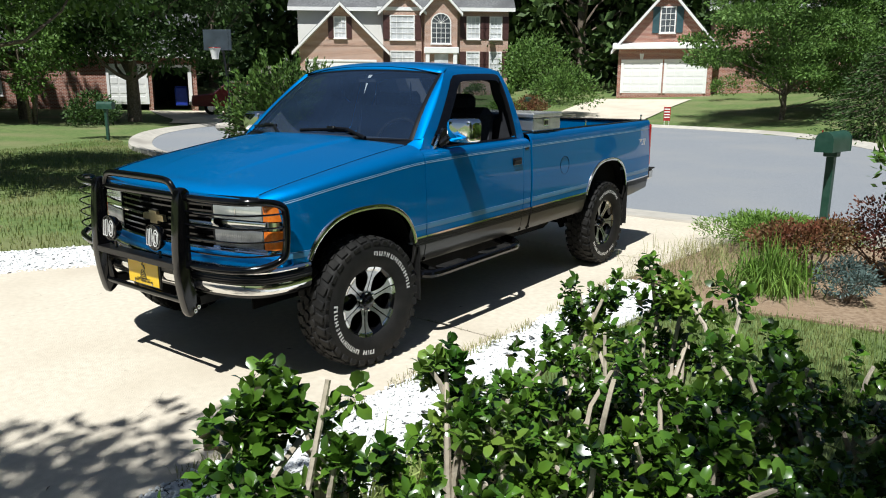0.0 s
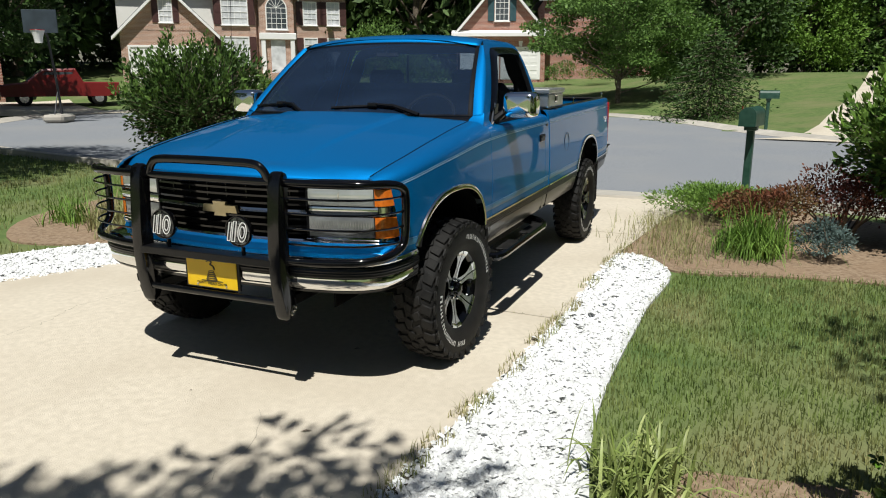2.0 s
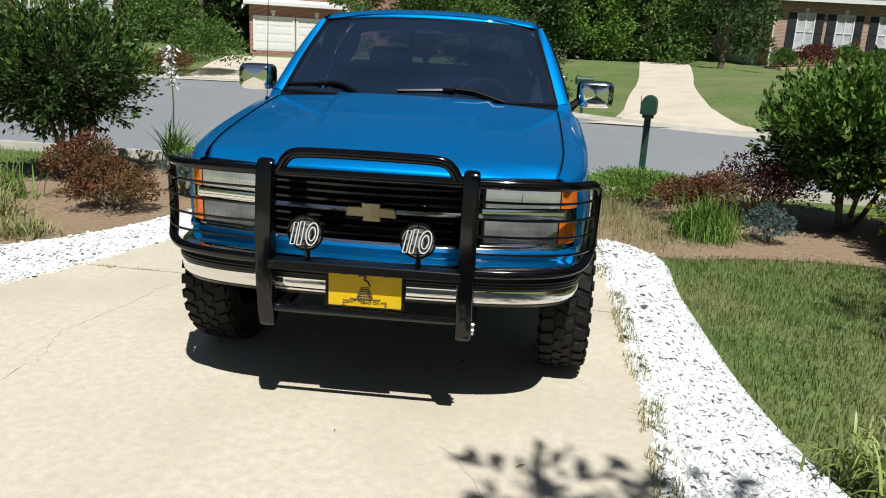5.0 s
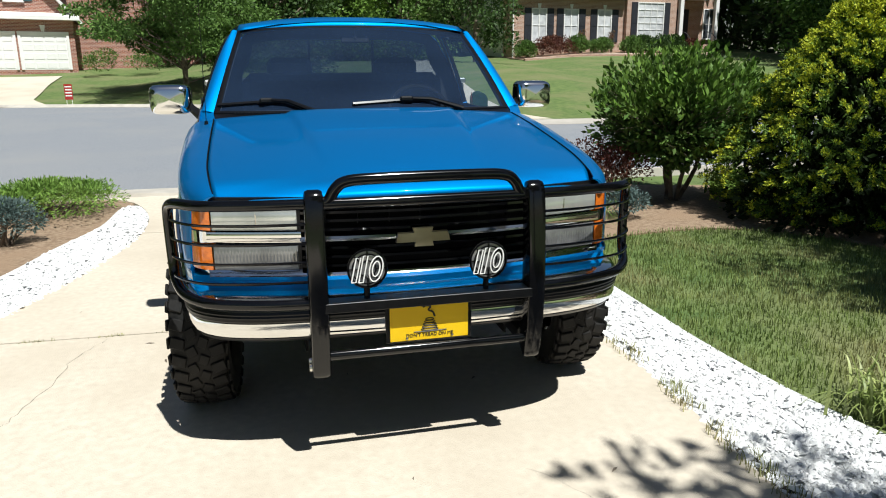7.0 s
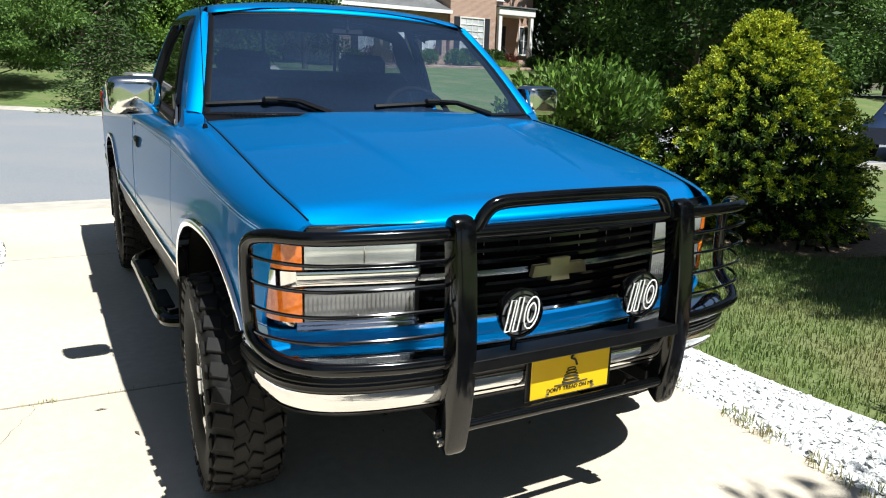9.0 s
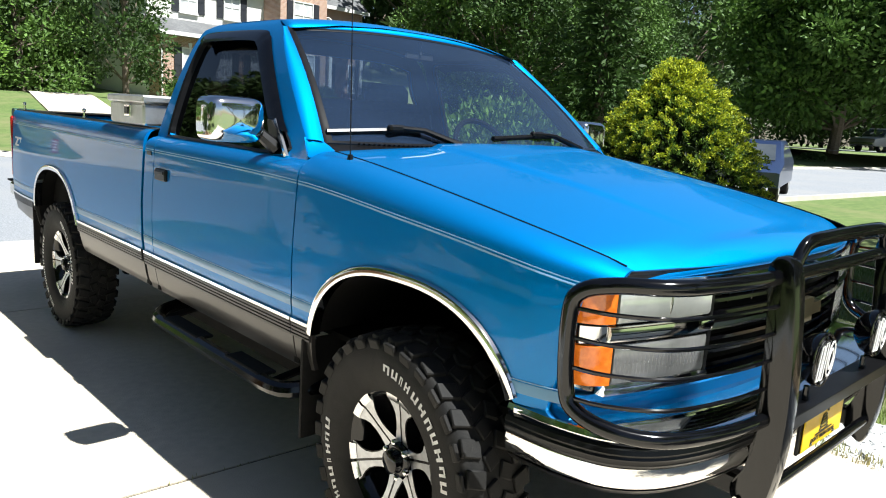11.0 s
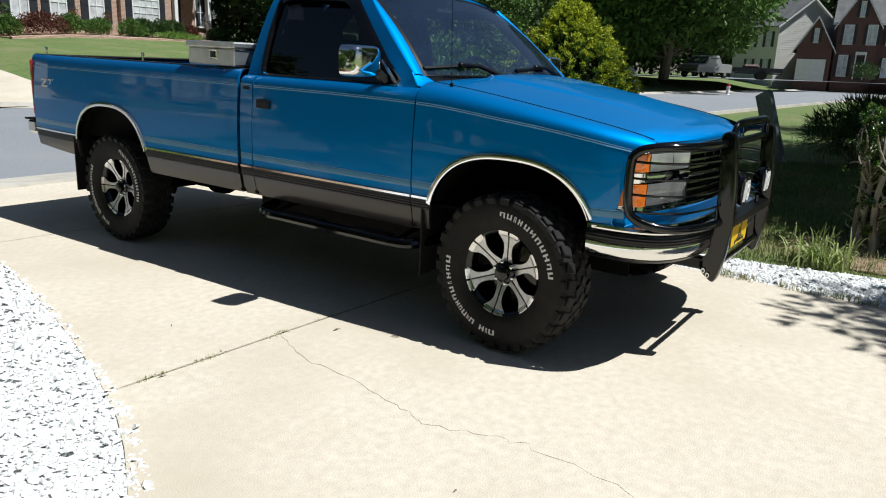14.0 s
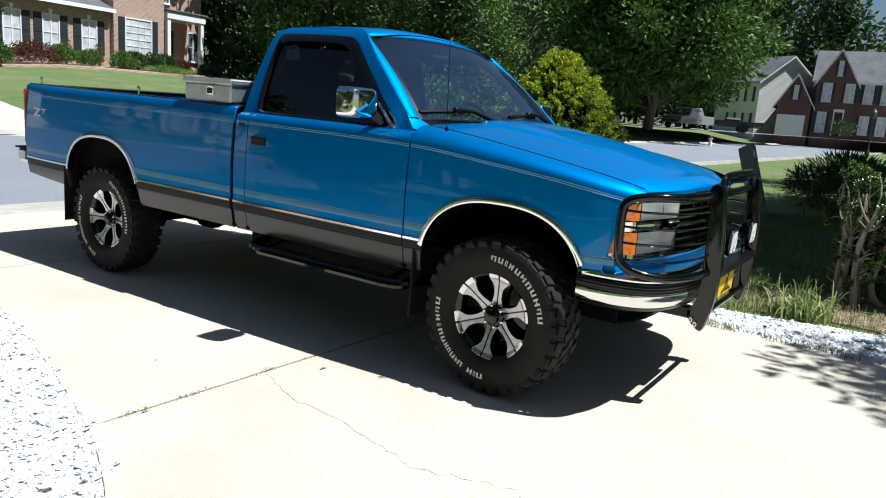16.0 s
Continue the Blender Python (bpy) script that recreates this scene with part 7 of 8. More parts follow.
part("downpipe", Mesh().tube([(-0.06, -0.08, 1.5), (-0.06, -0.08, 5.4), (-0.06, -0.45, 5.6)], 0.05, 8), "white_paint", hc)
for x in (1.75, 4.0, 6.42):
    window(hc, x - 0.46, x + 0.46, 2.98, 4.90, 2, 2, "shutter_black", "curtain", sw=0.46)
    part("keystone", Mesh().prism([(x - 0.07, 4.98), (x + 0.07, 4.98), (x + 0.12, 5.24), (x - 0.12, 5.24)], 0.05, (0, 0.0, 0), (1, 0, 0), (0, 0, 1)), "white_paint", hc, angle=0)
for x in (2.0, 5.0):
    window(hc, x, x + 1.05, 7.2, 8.6, 2, 2, "shutter_black", "curtain", y=1.6, sw=0.46)
window(hc, 8.75, 10.65, 2.9, 5.38, 4, 6, "shutter_black", "curtain", y=-0.3, sw=0.42)
window(hc, 8.95, 10.45, 7.1, 8.7, 2, 2, "shutter_black", "curtain", y=-0.3, sw=0.46)
window(hc, 12.9, 13.6, 7.0, 8.0, 3, 4, "shutter_black", "window_dark", 0.35, y=1.5)
part("front_door", Mesh().box((13.5, 1.45, 4.05), (0.95, 0.08, 2.3), 0.01), "shutter_black", hc, "dark front door")
pr = part("porch", Mesh().box((13.6, 0.6, 6.05), (3.3, 1.9, 0.5), 0.03), "white_paint", hc, "white columned porch")
for x in (12.15, 15.0):
    part("column", Mesh().box((x, -0.15, 4.3), (0.28, 0.28, 3.1), 0.02), "white_paint", pr)
part("porch_steps", Mesh().box((13.5, -0.3, 2.3), (2.8, 1.6, 0.9), 0.02), "brick_pink", hc)
part("porch_roof", Mesh().box((13.6, 0.6, 6.36), (3.5, 2.1, 0.1), 0.02), "shingle", pr)
for x in (12.5, 14.6):
    part("porch_rail", Mesh().tube([(x, 0.3, 3.7), (x, -0.4, 3.55), (x, -1.2, 2.9)], 0.025, 6).tube([(x, -1.2, 2.0), (x, -1.2, 2.95)], 0.025, 6), "shutter_black", hc)
window(hc, 15.3, 16.2, 3.3, 5.2, 2, 2, None, "window_dark", y=1.5)
hc_m = hc.matrix_basis


def at_house(m, x, y):
    p = m @ Vector((x, y, 0))
    return (p.x, p.y, height(p.x, p.y))


for i, (x, y, r, h_, lf) in enumerate(((0.2, -1.2, 0.8, 1.1, "leaf_mid"), (2.1, -1.5, 1.45, 1.3, "leaf_maroon"), (3.8, -1.3, 0.8, 1.2, "leaf_mid"), (5.3, -1.5, 0.85, 1.1, "leaf_mid"), (7.6, -1.6, 0.85, 1.15, "leaf_mid"), (8.7, -1.2, 0.75, 1.2, "leaf_deep"), (9.9, -1.3, 0.8, 1.25, "leaf_deep"), (11.1, -1.2, 0.8, 1.25, "leaf_deep"), (12.2, -1.3, 0.8, 0.9, "leaf_maroon"), (14.6, -1.4, 0.8, 0.9, "leaf_deep"))):
    c_ = at_house(hc_m, x, y)
    shrub("foundation_shrub", "round clipped shrub before the house" if lf != "leaf_maroon" else "spreading maroon maple before the house", (c_[0], c_[1], c_[2] - 0.15), r * 1.02, r * 0.95, h_ + 0.12, lf, 0.10, 4200, 202 + i, 0, 0.55, 30, group="shrubs before the house", twigs=False)
for x in (4.45, 6.6):
    shrub("rose_shrub", "thin upright rose before the house", at_house(hc_m, x, -0.7), 0.3, 0.25, 1.5, "leaf_rust", 0.08, 320, 230 + int(x), 0.5, 0.5, 8, group="roses before the house")
shrub("flower_border", "low yellow-green flower border", at_house(hc_m, 10.3, -2.5), 1.9, 0.5, 0.55, "leaf_ground", 0.09, 2200, 210, 0, 0.5, 16, "flowers", twigs=False)
part("bed_edging", Mesh().grid([[(x, y, at_house(hc_m, x, y)[2] + z) for y, z in ((-2.85, -0.1), (-2.85, 0.12), (-2.65, 0.14), (-2.65, -0.1))] for x in np.linspace(-0.5, 13.0, 28)]), "brick_pink", hc, angle=0)
bedm = Mesh().grid([[((hc_m @ Vector((x, y, 0))).x, (hc_m @ Vector((x, y, 0))).y, at_house(hc_m, x, y)[2] + 0.05) for y in (-2.7, -1.4, 0.1)] for x in np.linspace(-0.4, 12.9, 20)])
tagged(part("mulch_bed", bedm, "mulch", angle=180), "brown mulch bed before the house", "ground", kind="structure")

# far houses beyond the second street
hd = thing("brick_house", "dark brick house with white trim and a garage gable", "house", pose(82.5, 13.5, 0, 0, 0, -84) @ Matrix.Diagonal((0.73, 1, 1, 1)))
block(hd, 0.4, 4.9, 0, 9, 0, 4.6, "brick_dark")
gable_front(hd, 0.2, 5.1, 4.4, 7.5, 0, "brick_dark", 8, 0.4)
garage_door(hd, 0.7, 4.2, 1.0, 3.1)
window(hd, 2.4, 2.9, 5.0, 6.3, 2, 2, "shutter_black", "curtain", sw=0.35)
block(hd, 4.9, 16.5, 1.2, 10, 0, 7.0, "brick_dark")
main_roof(hd, 4.9, 16.5, 1.2, 10, 7.0, 10.4)
gable_front(hd, 5.2, 10.4, 6.9, 10.2, 0.5, "brick_dark", 6, 0.4)
block(hd, 5.25, 10.35, 0.5, 1.3, 0, 6.9, "brick_dark")
for x, z, h_ in ((5.9, 1.7, 2.0), (6.1, 4.9, 1.8), (9.0, 4.9, 1.8), (7.7, 7.6, 1.4)):
    window(hd, x, x + (1.1 if z < 7 else 0.5), z, z + h_, 2, 2, "shutter_black", "curtain", y=0.5, sw=0.35)
for x, z in ((11.4, 1.7), (13.6, 1.7), (11.4, 4.9), (13.6, 4.9)):
    window(hd, x, x + 1.1, z, z + 1.8, 2, 2, "shutter_black", "curtain", y=1.2, sw=0.35)
part("front_door", Mesh().box((8.6, 0.46, 2.5), (1.0, 0.08, 2.3), 0.01), "dark_inside", hd)
part("door_trim", Mesh().box((8.0, 0.4, 2.6), (0.16, 0.16, 2.5)).box((9.2, 0.4, 2.6), (0.16, 0.16, 2.5)).box((8.6, 0.4, 3.95), (1.4, 0.2, 0.3)), "white_paint", hd)
shrub("foundation_shrub", "dark shrubs before a far house", (81.2, 6.5, 1.0), 1.6, 1.6, 2.0, "leaf_deep", 0.16, 1500, 240, 0, 0.5, 14, twigs=False)
hw = thing("siding_house", "white clapboard house with a grey roof", "house", pose(86.4, 16.0, 0, 0, 0, -42))
block(hw, 0, 7.6, 0, 8, 0, 7.0, "siding")
gable_front(hw, 0, 7.6, 7.0, 9.9, 0, "siding", 8.4, 0.4)
cl = Mesh()
for z in np.arange(0.6, 9.0, 0.25):
    e = max(0.0, (z - 7.0) / 2.9) * 3.8
    cl.box((3.8, -0.006, z), (7.6 - 2 * e, 0.016, 0.02))
part("clapboard_lines", cl, "siding", hw, fix=False, angle=0)
for y_ in (1.6, 4.6):
    for z_ in (2.4, 5.4):
        part("window", Mesh().box((-0.02, y_, z_), (0.06, 1.0, 1.6), 0.01), "curtain", hw, "white framed window")
        for o_ in (-0.75, 0.75):
            part("shutter", Mesh().box((-0.03, y_ + o_, z_), (0.06, 0.4, 1.7), 0.01), "shutter_black", hw)

# left neighbour with an open garage
he = thing("brick_house", "brick house with an open garage bay behind trees", "house", pose(-40.0, 13.75, 0.3, 0, 0, 57.3))
block(he, -8, 5.0, 0.0, 8, 0, 3.4, "brick_red")
main_roof(he, -8, 5.0, 0, 8, 3.4, 6.5)
garage_door(he, 6.4, 8.3, 0.35, 2.45)
block(he, 5.0, 6.3, 0, 7, 0, 3.2, "brick_red")
block(he, 8.4, 8.65, 0, 7, 0, 3.2, "brick_red")
block(he, 10.75, 11.1, 0, 7, 0, 3.2, "brick_red")
block(he, 5.0, 11.1, 6.8, 7, 0, 3.2, "dark_inside")
block(he, 5.0, 11.1, 0, 0.2, 2.5, 3.2, "brick_red")
part("garage_trim", Mesh().box((10.72, -0.05, 1.4), (0.2, 0.1, 2.2)).box((9.7, -0.05, 2.5), (2.3, 0.1, 0.14)), "white_paint", he, angle=0)
main_roof(he, 5.0, 11.1, 0, 7, 3.2, 5.6)
window(he, -1.5, 1.0, 0.9, 2.3, 3, 3, None, "curtain")
window(he, -5.5, -4.0, 0.9, 2.3, 3, 3, None, "curtain")
bp = he.matrix_basis @ Vector((10.2, 1.0, 0))
bn = thing("waste_bin", "blue plastic wheelie bin in a garage", "bin", pose(bp.x, bp.y, 0.62, 0, 0, 60))
part("body", Mesh().box((0, 0, 0.45), (0.7, 0.7, 1.1), 0.06), mat("bin_blue", (0.01, 0.03, 0.30), (0.015, 0.04, 0.36), 8, 0.4), bn)
part("lid", Mesh().box((0, 0, 1.03), (0.64, 0.66, 0.07), 0.03), "bin_blue", bn)

# brick house seen at the far right end of the cul-de-sac's drive
hf = thing("garden_wall_house", "brick house corner beyond a neighbour's drive", "house", pose(14.2, 34.5, 0, 0, 0, -25))
block(hf, -0.2, 0.9, 8.2, 9.6, 0, 5.0, "brick_red")


# ---- neighbours' drives ----
def drive(pts, half, label):
    """A strip of concrete laid on the rising ground."""
    line = [Vector((p[0], p[1])) for p in rounded(pts, 8, False)]
    rows = []
    for i, p in enumerate(line):
        t = (line[min(i + 1, len(line) - 1)] - line[max(i - 1, 0)]).normalized()
        nrm = Vector((-t.y, t.x))
        w = lerp_table(half, i / (len(line) - 1))
        row = []
        for k in np.linspace(-1, 1, 7):
            q = p + nrm * w * k
            row.append((q.x, q.y, height(q.x, q.y) + 0.05))
        rows.append(row)
    tagged(part("neighbour_drive", Mesh().grid(rows), "concrete", angle=180), label, "driveway", kind="structure")


drive([(4.9, 16.3), (5.2, 18.8), (6.0, 24), (7.2, 30), (8.4, 37), (9.3, 42)], [(0, 2.6), (0.1, 1.8), (0.25, 1.3), (0.5, 1.1), (0.8, 1.25), (1, 1.4)], "pale concrete drive rising to a neighbour's yard")
drive([(-12.2, 28.8), (-12.8, 33), (-13.5, 37), (-14.0, 41.2)], [(0, 3.6), (0.2, 2.6), (1, 3.0)], "pale concrete drive before two garage doors")
drive([(-21.5, 26.6), (-26, 29.5), (-30.5, 33.2)], [(0, 3.4), (0.25, 2.4), (1, 2.6)], "pale concrete drive before a garage")
drive([(-24.2, 18.5), (-29, 20.5), (-33.3, 22.8)], [(0, 3.2), (0.3, 2.4), (1, 2.8)], "pale concrete drive to an open garage")

sm = Mesh()
sm.prism([(p[0], p[1]) for p in rounded([(52, 17.5), (60, 13.2), (72, 10.8), (78, 9), (79, 3), (74, -4), (90, -12), (100, -10), (77, 12), (76.5, 19), (64, 22), (56, 30), (50, 45), (44, 44), (49, 28)], 5)], 0.03, (0, 0, 1.02), (1, 0, 0), (0, 1, 0))
tagged(part("side_street", sm, "asphalt", angle=0), "pale asphalt side street with parked vehicles", "road", kind="structure")


# ---- parked vehicles, far ----
def far_truck(name, label, m, col, pickup=True):
    t = thing(name, label, "truck" if pickup else "car", m)
    prof = [(-2.6, 0.45), (2.6, 0.45), (2.65, 0.75), (2.6, 1.0), (1.5, 1.12), (0.75, 1.75), (-0.7, 1.80), (-1.0, 1.15), (-2.65, 1.12)] if pickup else [(-2.3, 0.35), (2.3, 0.35), (2.35, 0.7), (1.3, 0.92), (0.5, 1.42), (-1.0, 1.45), (-1.9, 1.0), (-2.35, 0.9)]
    m1 = Mesh()
    rows = []
    for y, k in ((-0.95, 0.94), (-0.88, 1.0), (0.88, 1.0), (0.95, 0.94)):
        rows.append([(x * (0.985 if abs(y) > 0.9 else 1), y * (1 if z < 1.2 else 0.86), 0.35 + (z - 0.35) * k) for x, z in prof])
    m1.grid(rows, close_u=True)
    n = len(prof)
    m1.f += [tuple(range(n)), tuple(range(3 * n, 4 * n))]
    body = part("body", m1, col, t, angle=30)
    for s in (-1, 1):
        zz = 1.62 if pickup else 1.34
        part("window", Mesh().prism([(-0.6, 1.22), (1.05, 1.22), (0.62, zz), (-0.55, zz)] if pickup else [(-1.5, 0.95), (1.1, 0.95), (0.5, zz), (-0.95, zz)], 0.02, (0, s * 0.86, 0), (1, 0, 0), (0, 0, 1)), "window_dark", body, angle=0)
        for x in (-1.65, 1.65):
            w = part("wheel", Mesh().lathe([(-0.11, 0.05), (-0.11, 0.33), (-0.09, 0.36), (0.09, 0.36), (0.11, 0.33), (0.11, 0.05)], 20, "y", (x, s * 0.82, 0.36)), "black_rubber", t)
            part("rim", Mesh().lathe([(s * 0.115, 0.001), (s * 0.115, 0.20), (s * 0.10, 0.22)], 16, "y", (x, s * 0.82, 0.36)), "dull_chrome", w)
    for x in ((2.68, -2.68) if pickup else ()):
        part("bumper", Mesh().box((x, 0, 0.6), (0.12, 1.8, 0.2), 0.03), "dull_chrome", t)
    part("windscreen", Mesh().add([(0.82, -0.74, 1.68), (0.82, 0.74, 1.68), (1.45, 0.82, 1.17), (1.45, -0.82, 1.17)] if pickup else [(0.56, -0.66, 1.38), (0.56, 0.66, 1.38), (1.27, 0.74, 0.96), (1.27, -0.74, 0.96)], [(0, 1, 2, 3)]), "window_dark", body, angle=0, solid=0.02)
    return t


far_truck("parked_pickup", "silver pickup truck parked with a trailer", pose(59.6, 16.1, 1.03, 0, 0, 165), mat("silver_paint", (0.42, 0.41, 0.40), (0.48, 0.47, 0.46), 30, 0.3, metal=0.6))
trl = thing("utility_trailer", "low black utility trailer with a red machine on it", "trailer", pose(60.6, 12.2, 1.03, 0, 0, 110))
part("deck", Mesh().box((0, 0, 0.5), (3.6, 1.7, 0.12), 0.02).box((0, 0.85, 0.75), (3.6, 0.05, 0.35)).box((0, -0.85, 0.75), (3.6, 0.05, 0.35)), "shutter_black", trl)
part("machine", Mesh().box((0.5, 0, 0.9), (1.3, 0.9, 0.6), 0.15), "shutter_maroon", trl)
for s in (-1, 1):
    part("wheel", Mesh().lathe([(-0.1, 0.02), (-0.1, 0.36), (0.1, 0.36), (0.1, 0.02)], 18, "y", (-0.3, s * 0.95, 0.36)), "black_rubber", trl)
far_truck("parked_pickup", "dark red pickup truck parked on a drive", pose(-29.8, 23.0, height(-29.8, 23.0) + 0.05, 0, 0, 235), mat("red_paint", (0.16, 0.012, 0.012), (0.20, 0.02, 0.018), 30, 0.3, coat=0.6))
far_truck("parked_pickup", "white pickup truck parked before a garage", pose(-26.2, 29.8, height(-26.2, 29.8) + 0.05, 0, 0, 225), "white_paint")
far_truck("parked_car", "dark blue car parked on the street", pose(16.6, 6.9, -0.01, 0, 0, 198), mat("navy_paint", (0.010, 0.02, 0.055), (0.014, 0.028, 0.075), 30, 0.3, coat=0.4), False)
sl = thing("street_lamp", "black post lamp with a lantern head", "street lamp", pose(66.0, 2.9, height(66.0, 2.9)))
part("pole", Mesh().lathe([(0, 0.16), (0.4, 0.13), (0.5, 0.06), (3.0, 0.045)], 10, "z"), "shutter_black", sl)
ln = part("lantern", Mesh().lathe([(3.0, 0.06), (3.08, 0.16), (3.5, 0.21), (3.52, 0.001)], 8, "z"), "window_dark", sl)
part("cap", Mesh().lathe([(3.50, 0.25), (3.58, 0.20), (3.74, 0.05), (3.84, 0.001)], 8, "z"), "shutter_black", ln)
hy = thing("fire_hydrant", "small white and red fire hydrant", "hydrant", pose(50.6, 11.8, height(50.6, 11.8)))
part("barrel", Mesh().lathe([(0, 0.16), (0.05, 0.12), (0.5, 0.11), (0.52, 0.16), (0.58, 0.16)], 14, "z"), "white_paint", hy)
part("bonnet", Mesh().lathe([(0.58, 0.14), (0.70, 0.10), (0.78, 0.03), (0.80, 0.001)], 14, "z"), "tail_red", hy)

# ---- trees ----
dog = tree("dogwood_tree", "spreading dogwood tree with tiered branches", 6.6, 4.2, 0.13, 1.6, "leaf_mid", 0.15, 125, 301, 34, "bark", pose(-3.7, 31.6, height(-3.7, 31.6)), 0.26)


def conifer(name, label, m, h, r, leaf, size, seed, tiers=15, group=""):
    rng = np.random.default_rng(seed)
    t = thing(name, label, "tree", m, group)
    tm = Mesh().tube([(0, 0, -0.1), (0, 0, h * 0.98)], [0.03 * h, 0.01], 8)
    P, D = [], []
    for k in range(tiers):
        v = k / tiers
        z, R = h * (0.06 + 0.92 * v), r * (1 - v) ** 0.8 + 0.1
        for b in range(9):
            a = b * 0.698 + k * 0.4 + rng.uniform(-0.2, 0.2)
            rr = R * rng.uniform(0.75, 1.1)
            end = Vector((math.cos(a) * rr, math.sin(a) * rr, z - rr * 0.18))
            tm.tube([(0, 0, z), end], [0.02, 0.004], 4, False)
            n = int(90 * rr / r) + 12
            u = rng.uniform(0.15, 1, n)
            p = np.outer(u, np.array(end) - np.array((0, 0, z))) + np.array((0, 0, z)) + rng.normal(0, 1, (n, 3)) * np.array((0.16, 0.16, 0.09)) * r * 0.5
            P.append(p)
            D.append(np.repeat(np.array((math.cos(a), math.sin(a), -0.15))[None], n, 0))
    part("trunk", tm, "bark", t)
    me = leaf_mesh("needles", np.concatenate(P), np.concatenate(D), size, 0.35, seed, 0.0)
    me.materials.append(MATS[leaf])
    new("needles", me).parent = t
    return t


conifer("spruce_tree", "dense dark green spruce tree", pose(0.8, 24.6, height(0.8, 24.6)), 3.2, 2.3, "leaf_deep", 0.14, 311, 14)
tree("yard_tree", "young broadleaf tree beyond a lawn", 7.0, 3.4, 0.12, 1.0, "leaf_bright", 0.20, 90, 312, 28, "bark", pose(4.6, 44.0, height(4.6, 44.0)), 0.6)
shrub("round_shrub", "broad rounded green shrub", (-14.5, 31.8, height(-14.5, 31.8)), 2.0, 1.7, 2.6, "leaf_mid", 0.15, 5200, 313, 0, 0.5, 24, twigs=False)
shrub("round_shrub", "broad rounded green shrub", (-19.0, 36.5, height(-19.0, 36.5)), 2.6, 2.4, 4.2, "leaf_mid", 0.18, 5200, 314, 0, 0.5, 24, twigs=False)
shrub("rose_shrub", "green shrub with reddish blooms", (-15.6, 30.2, height(-15.6, 30.2)), 1.0, 0.9, 1.3, "leaf_rust", 0.10, 2400, 315, 0, 0.5, 16, twigs=False)
shrub("iris_clump", "pale strappy iris bed", (-17.3, 31.0, height(-17.3, 31.0)), 1.6, 0.8, 0.8, "leaf_ground", 0.22, 1600, 316, 0, 0.2, 14, twigs=False)
for i, (x, y, rr, hh) in enumerate(((-22.5, 38.5, 0.8, 1.0), (-24.0, 37.4, 0.8, 1.1), (-26.4, 35.0, 0.7, 0.8), (-8.8, 41.2, 1.2, 1.6), (-6.8, 41.6, 1.2, 1.4))):
    shrub("foundation_shrub", "clipped green shrub before the house", (x, y, height(x, y)), rr, rr, hh, "leaf_ground" if i == 2 else "leaf_mid", 0.11, 1300, 320 + i, 0, 0.5, 12, group="shrubs before the far house", twigs=False)
tree("yard_tree", "leafy tree at the corner of a brick house", 8.5, 2.4, 0.16, 1.2, "leaf_deep", 0.22, 70, 338, 26, "bark", pose(10.8, 34.9, height(10.8, 34.9)), 0.8)
tree("crape_myrtle_tree", "multi-stemmed crape myrtle with a high crown", 6.2, 2.6, 0.07, 2.0, "leaf_mid", 0.16, 90, 331, 20, "bark", pose(-27.3, 10.7, height(-27.3, 10.7)), 0.6, "tree", 5)
tree("yard_tree", "big shady tree beside a garage", 10.0, 5.6, 0.32, 3.3, "leaf_deep", 0.22, 50, 332, 30, "bark", pose(-27.3, 15.1, height(-27.3, 15.1)), 0.45)
tree("yard_tree", "big shady tree beside a house", 9.0, 4.8, 0.28, 3.2, "leaf_mid", 0.22, 50, 333, 28, "bark", pose(-31.5, 7.0, height(-31.5, 7.0)), 0.45)
tree("yard_tree", "spreading shady tree before a brick house", 8.5, 5.2, 0.25, 3.0, "leaf_deep", 0.22, 50, 337, 28, "bark", pose(-30.5, 11.8, height(-30.5, 11.8)), 0.45)
shrub("dark_shrub", "dark round evergreen shrub on the lawn", (-19.6, 9.2, height(-19.6, 9.2)), 0.9, 0.9, 1.5, "leaf_deep", 0.10, 2600, 334, 0, 0.5, 16, twigs=False)
shrub("foundation_shrub", "yellow-green shrub before the house", (-33.0, 11.5, height(-33, 11.5)), 0.9, 0.9, 0.8, "leaf_ground", 0.12, 1200, 335, 0, 0.5, 12, twigs=False)
shrub("foundation_shrub", "yellow-green shrub before the house", (-36.0, 8.5, height(-36, 8.5)), 1.2, 1.0, 0.9, "leaf_ground", 0.12, 1400, 336, 0, 0.5, 12, twigs=False)
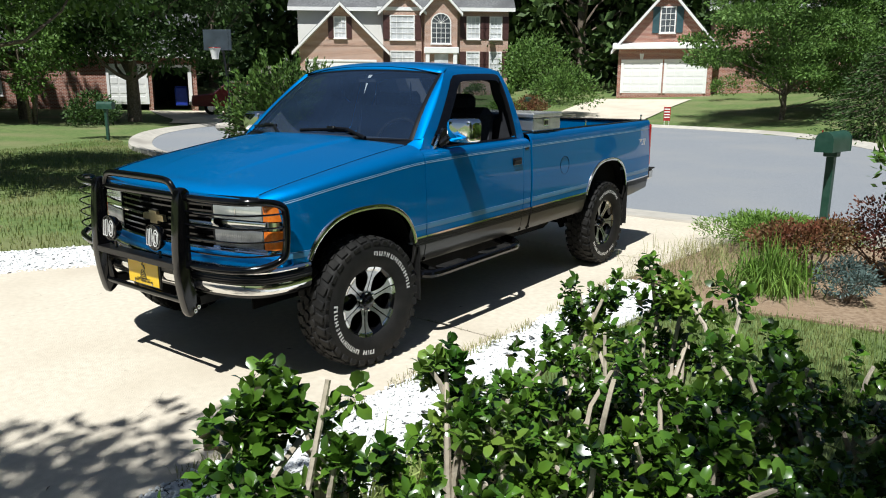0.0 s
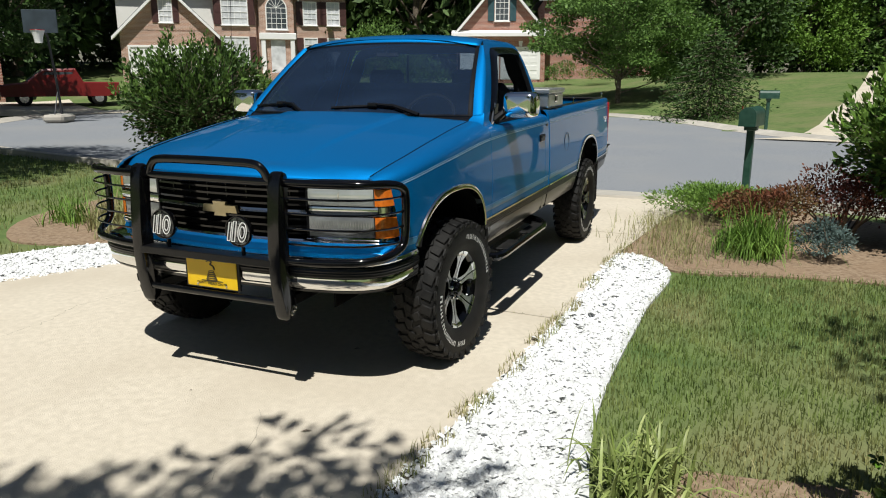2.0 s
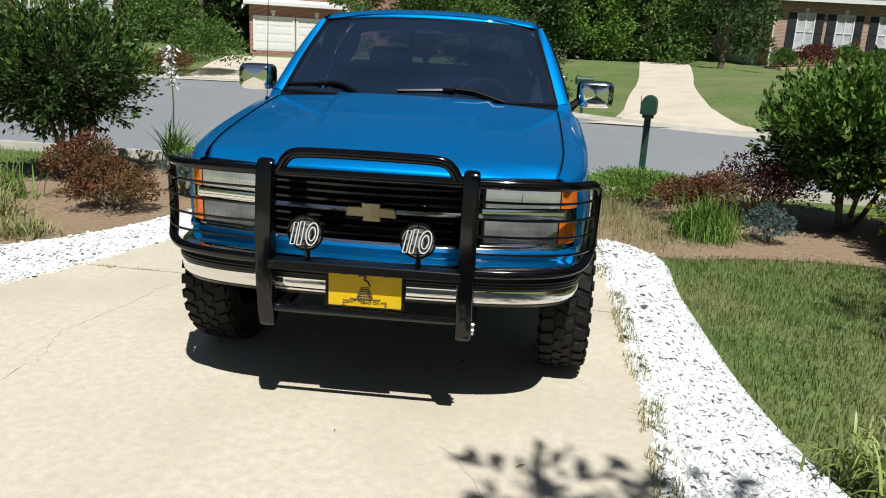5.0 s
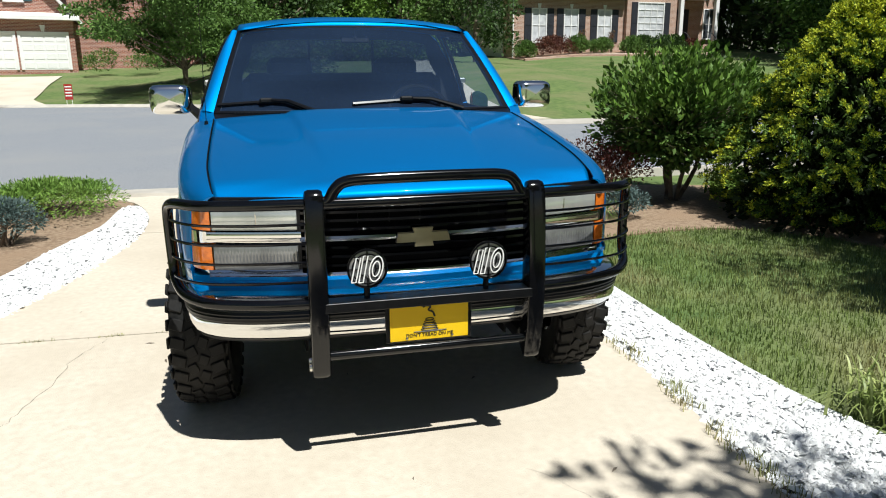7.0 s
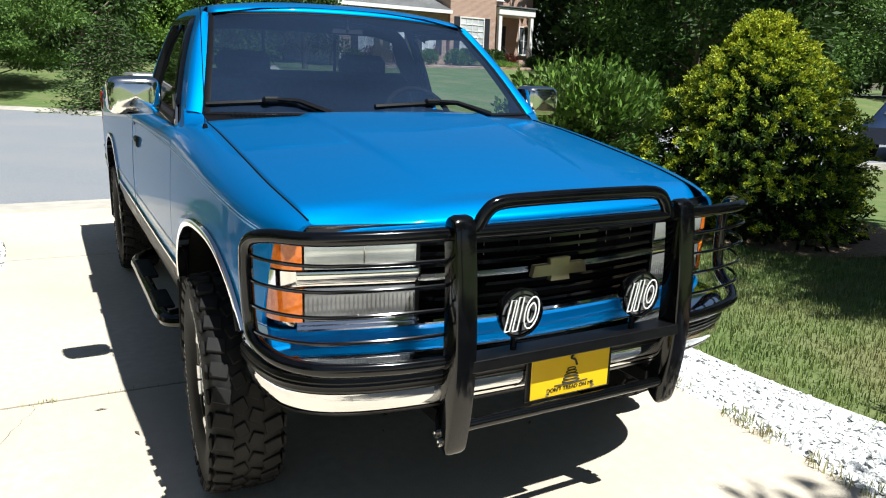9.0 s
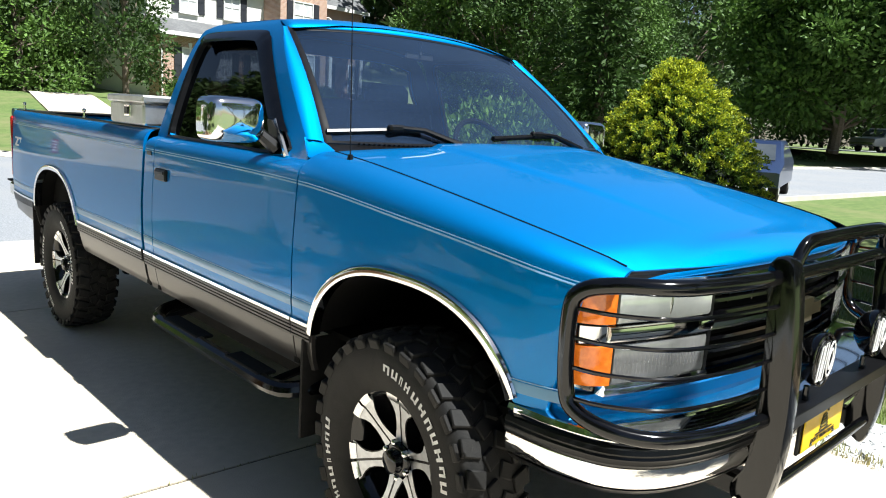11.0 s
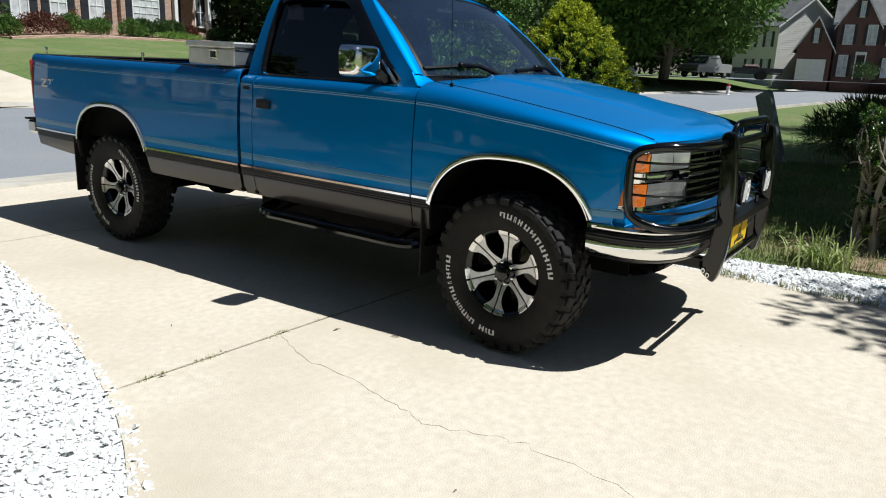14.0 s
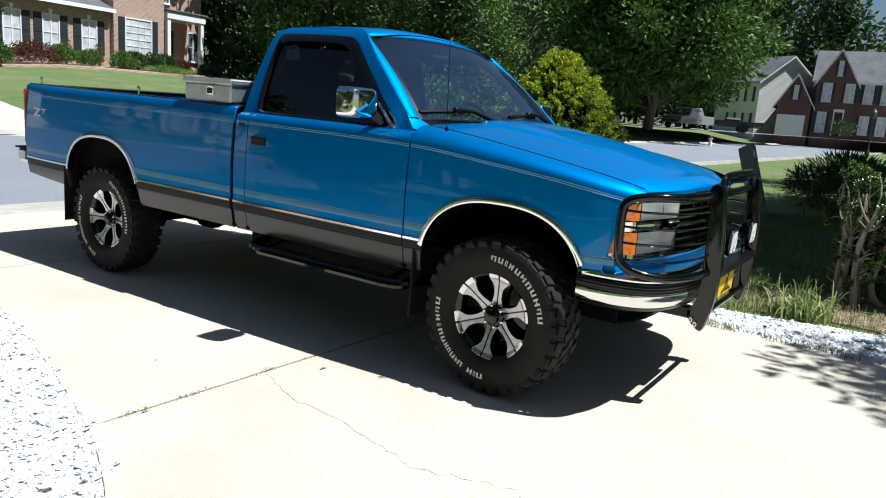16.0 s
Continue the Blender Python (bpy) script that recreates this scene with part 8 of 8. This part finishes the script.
# big tree across the street with its bed
tree("broadleaf_tree", "huge dark broadleaf tree in a mulched bed", 15.0, 8.0, 0.42, 2.6, "leaf_mid", 0.42, 34, 61, 40, "bark", pose(53.2, 17.4, 0.9), 0.6)
shrub("bed_shrub", "low dark shrubs under a tree", (49.5, 17.4, height(49.5, 17.4)), 1.6, 0.8, 0.6, "leaf_deep", 0.14, 900, 341, 0, 0.5, 12, twigs=False)
conifer("cedar_tree", "tall narrow dark cedar", pose(30.5, 21.5, height(30.5, 21.5)), 11.5, 2.6, "leaf_deep", 0.4, 342, 16)
oaks = [tree("woodland_tree", "tall dark woodland tree behind the houses", h, s, 0.35, 1.2, lf, sz, pr, sd, cl_, "bark", pose(x, y, 1), fl_, group="woodland trees")
        for h, s, lf, sz, pr, sd, cl_, x, y, fl_ in ((19, 6.4, "leaf_far", 0.78, 5, 71, 34, -48, 50, 0.7), (16, 5.6, "leaf_deep", 0.78, 5, 81, 34, -36, 56, 0.75), (22, 6.8, "leaf_far", 0.8, 4.8, 91, 38, -24, 58, 0.8))]
close_oaks = [tree("woodland_tree", "tall leafy tree beside the houses", h, s, 0.3, 1.0, lf, 0.31, 27, sd, cl_, "bark", pose(x, y, 1), fl_, group="trees beside the houses")
              for h, s, lf, sd, cl_, x, y, fl_ in ((15, 5.2, "leaf_mid", 72, 32, 33, 31, 0.7), (13, 4.6, "leaf_deep", 82, 30, 4, 46, 0.75))]
rng = np.random.default_rng(77)
spots = []
for k in range(34):
    a = -58 + k * 4.26
    d = 63 + rng.uniform(-6, 16) + (20 if 36 < a < 62 else 0)
    d = d if a < 59 else max(d + 45, 112)
    spots.append((d * math.sin(radians(a)), d * math.cos(radians(a)) - 2))
spots += [(-9, 54), (-2, 52), (12, 56), (20, 58), (44, 34), (36, 42), (-42, 30), (-46, 22), (-50, 12), (-44, 4), (-22, 49), (64, 36), (80, 40), (104, 30), (110, 12), (112, -4), (108, -20), (98, 24), (120, 20), (118, 2), (100, -2)]
# unseen trees behind the camera, added for reflections; the gap leaves open sky
for k in range(16):
    a = 98 + k * 12.5
    if 145 < a < 238:
        continue
    d = rng.uniform(24, 40)
    spots.append((d * math.sin(radians(a)), d * math.cos(radians(a)) - 4))
near_spots = [(-4, 47), (9, 46), (1, 39), (38, 26), (31, 27), (35, 36), (43, 27)]
for i, (x, y) in enumerate(spots + near_spots):
    s = rng.uniform(0.78, 1.1)
    o = copy_thing((oaks[i % 3] if i < len(spots) else close_oaks[i % 2]), pose(x, y, height(x, y) - 0.1, 0, 0, rng.uniform(0, 360)))
    o.scale = (s, s, s * rng.uniform(0.88, 1.06))
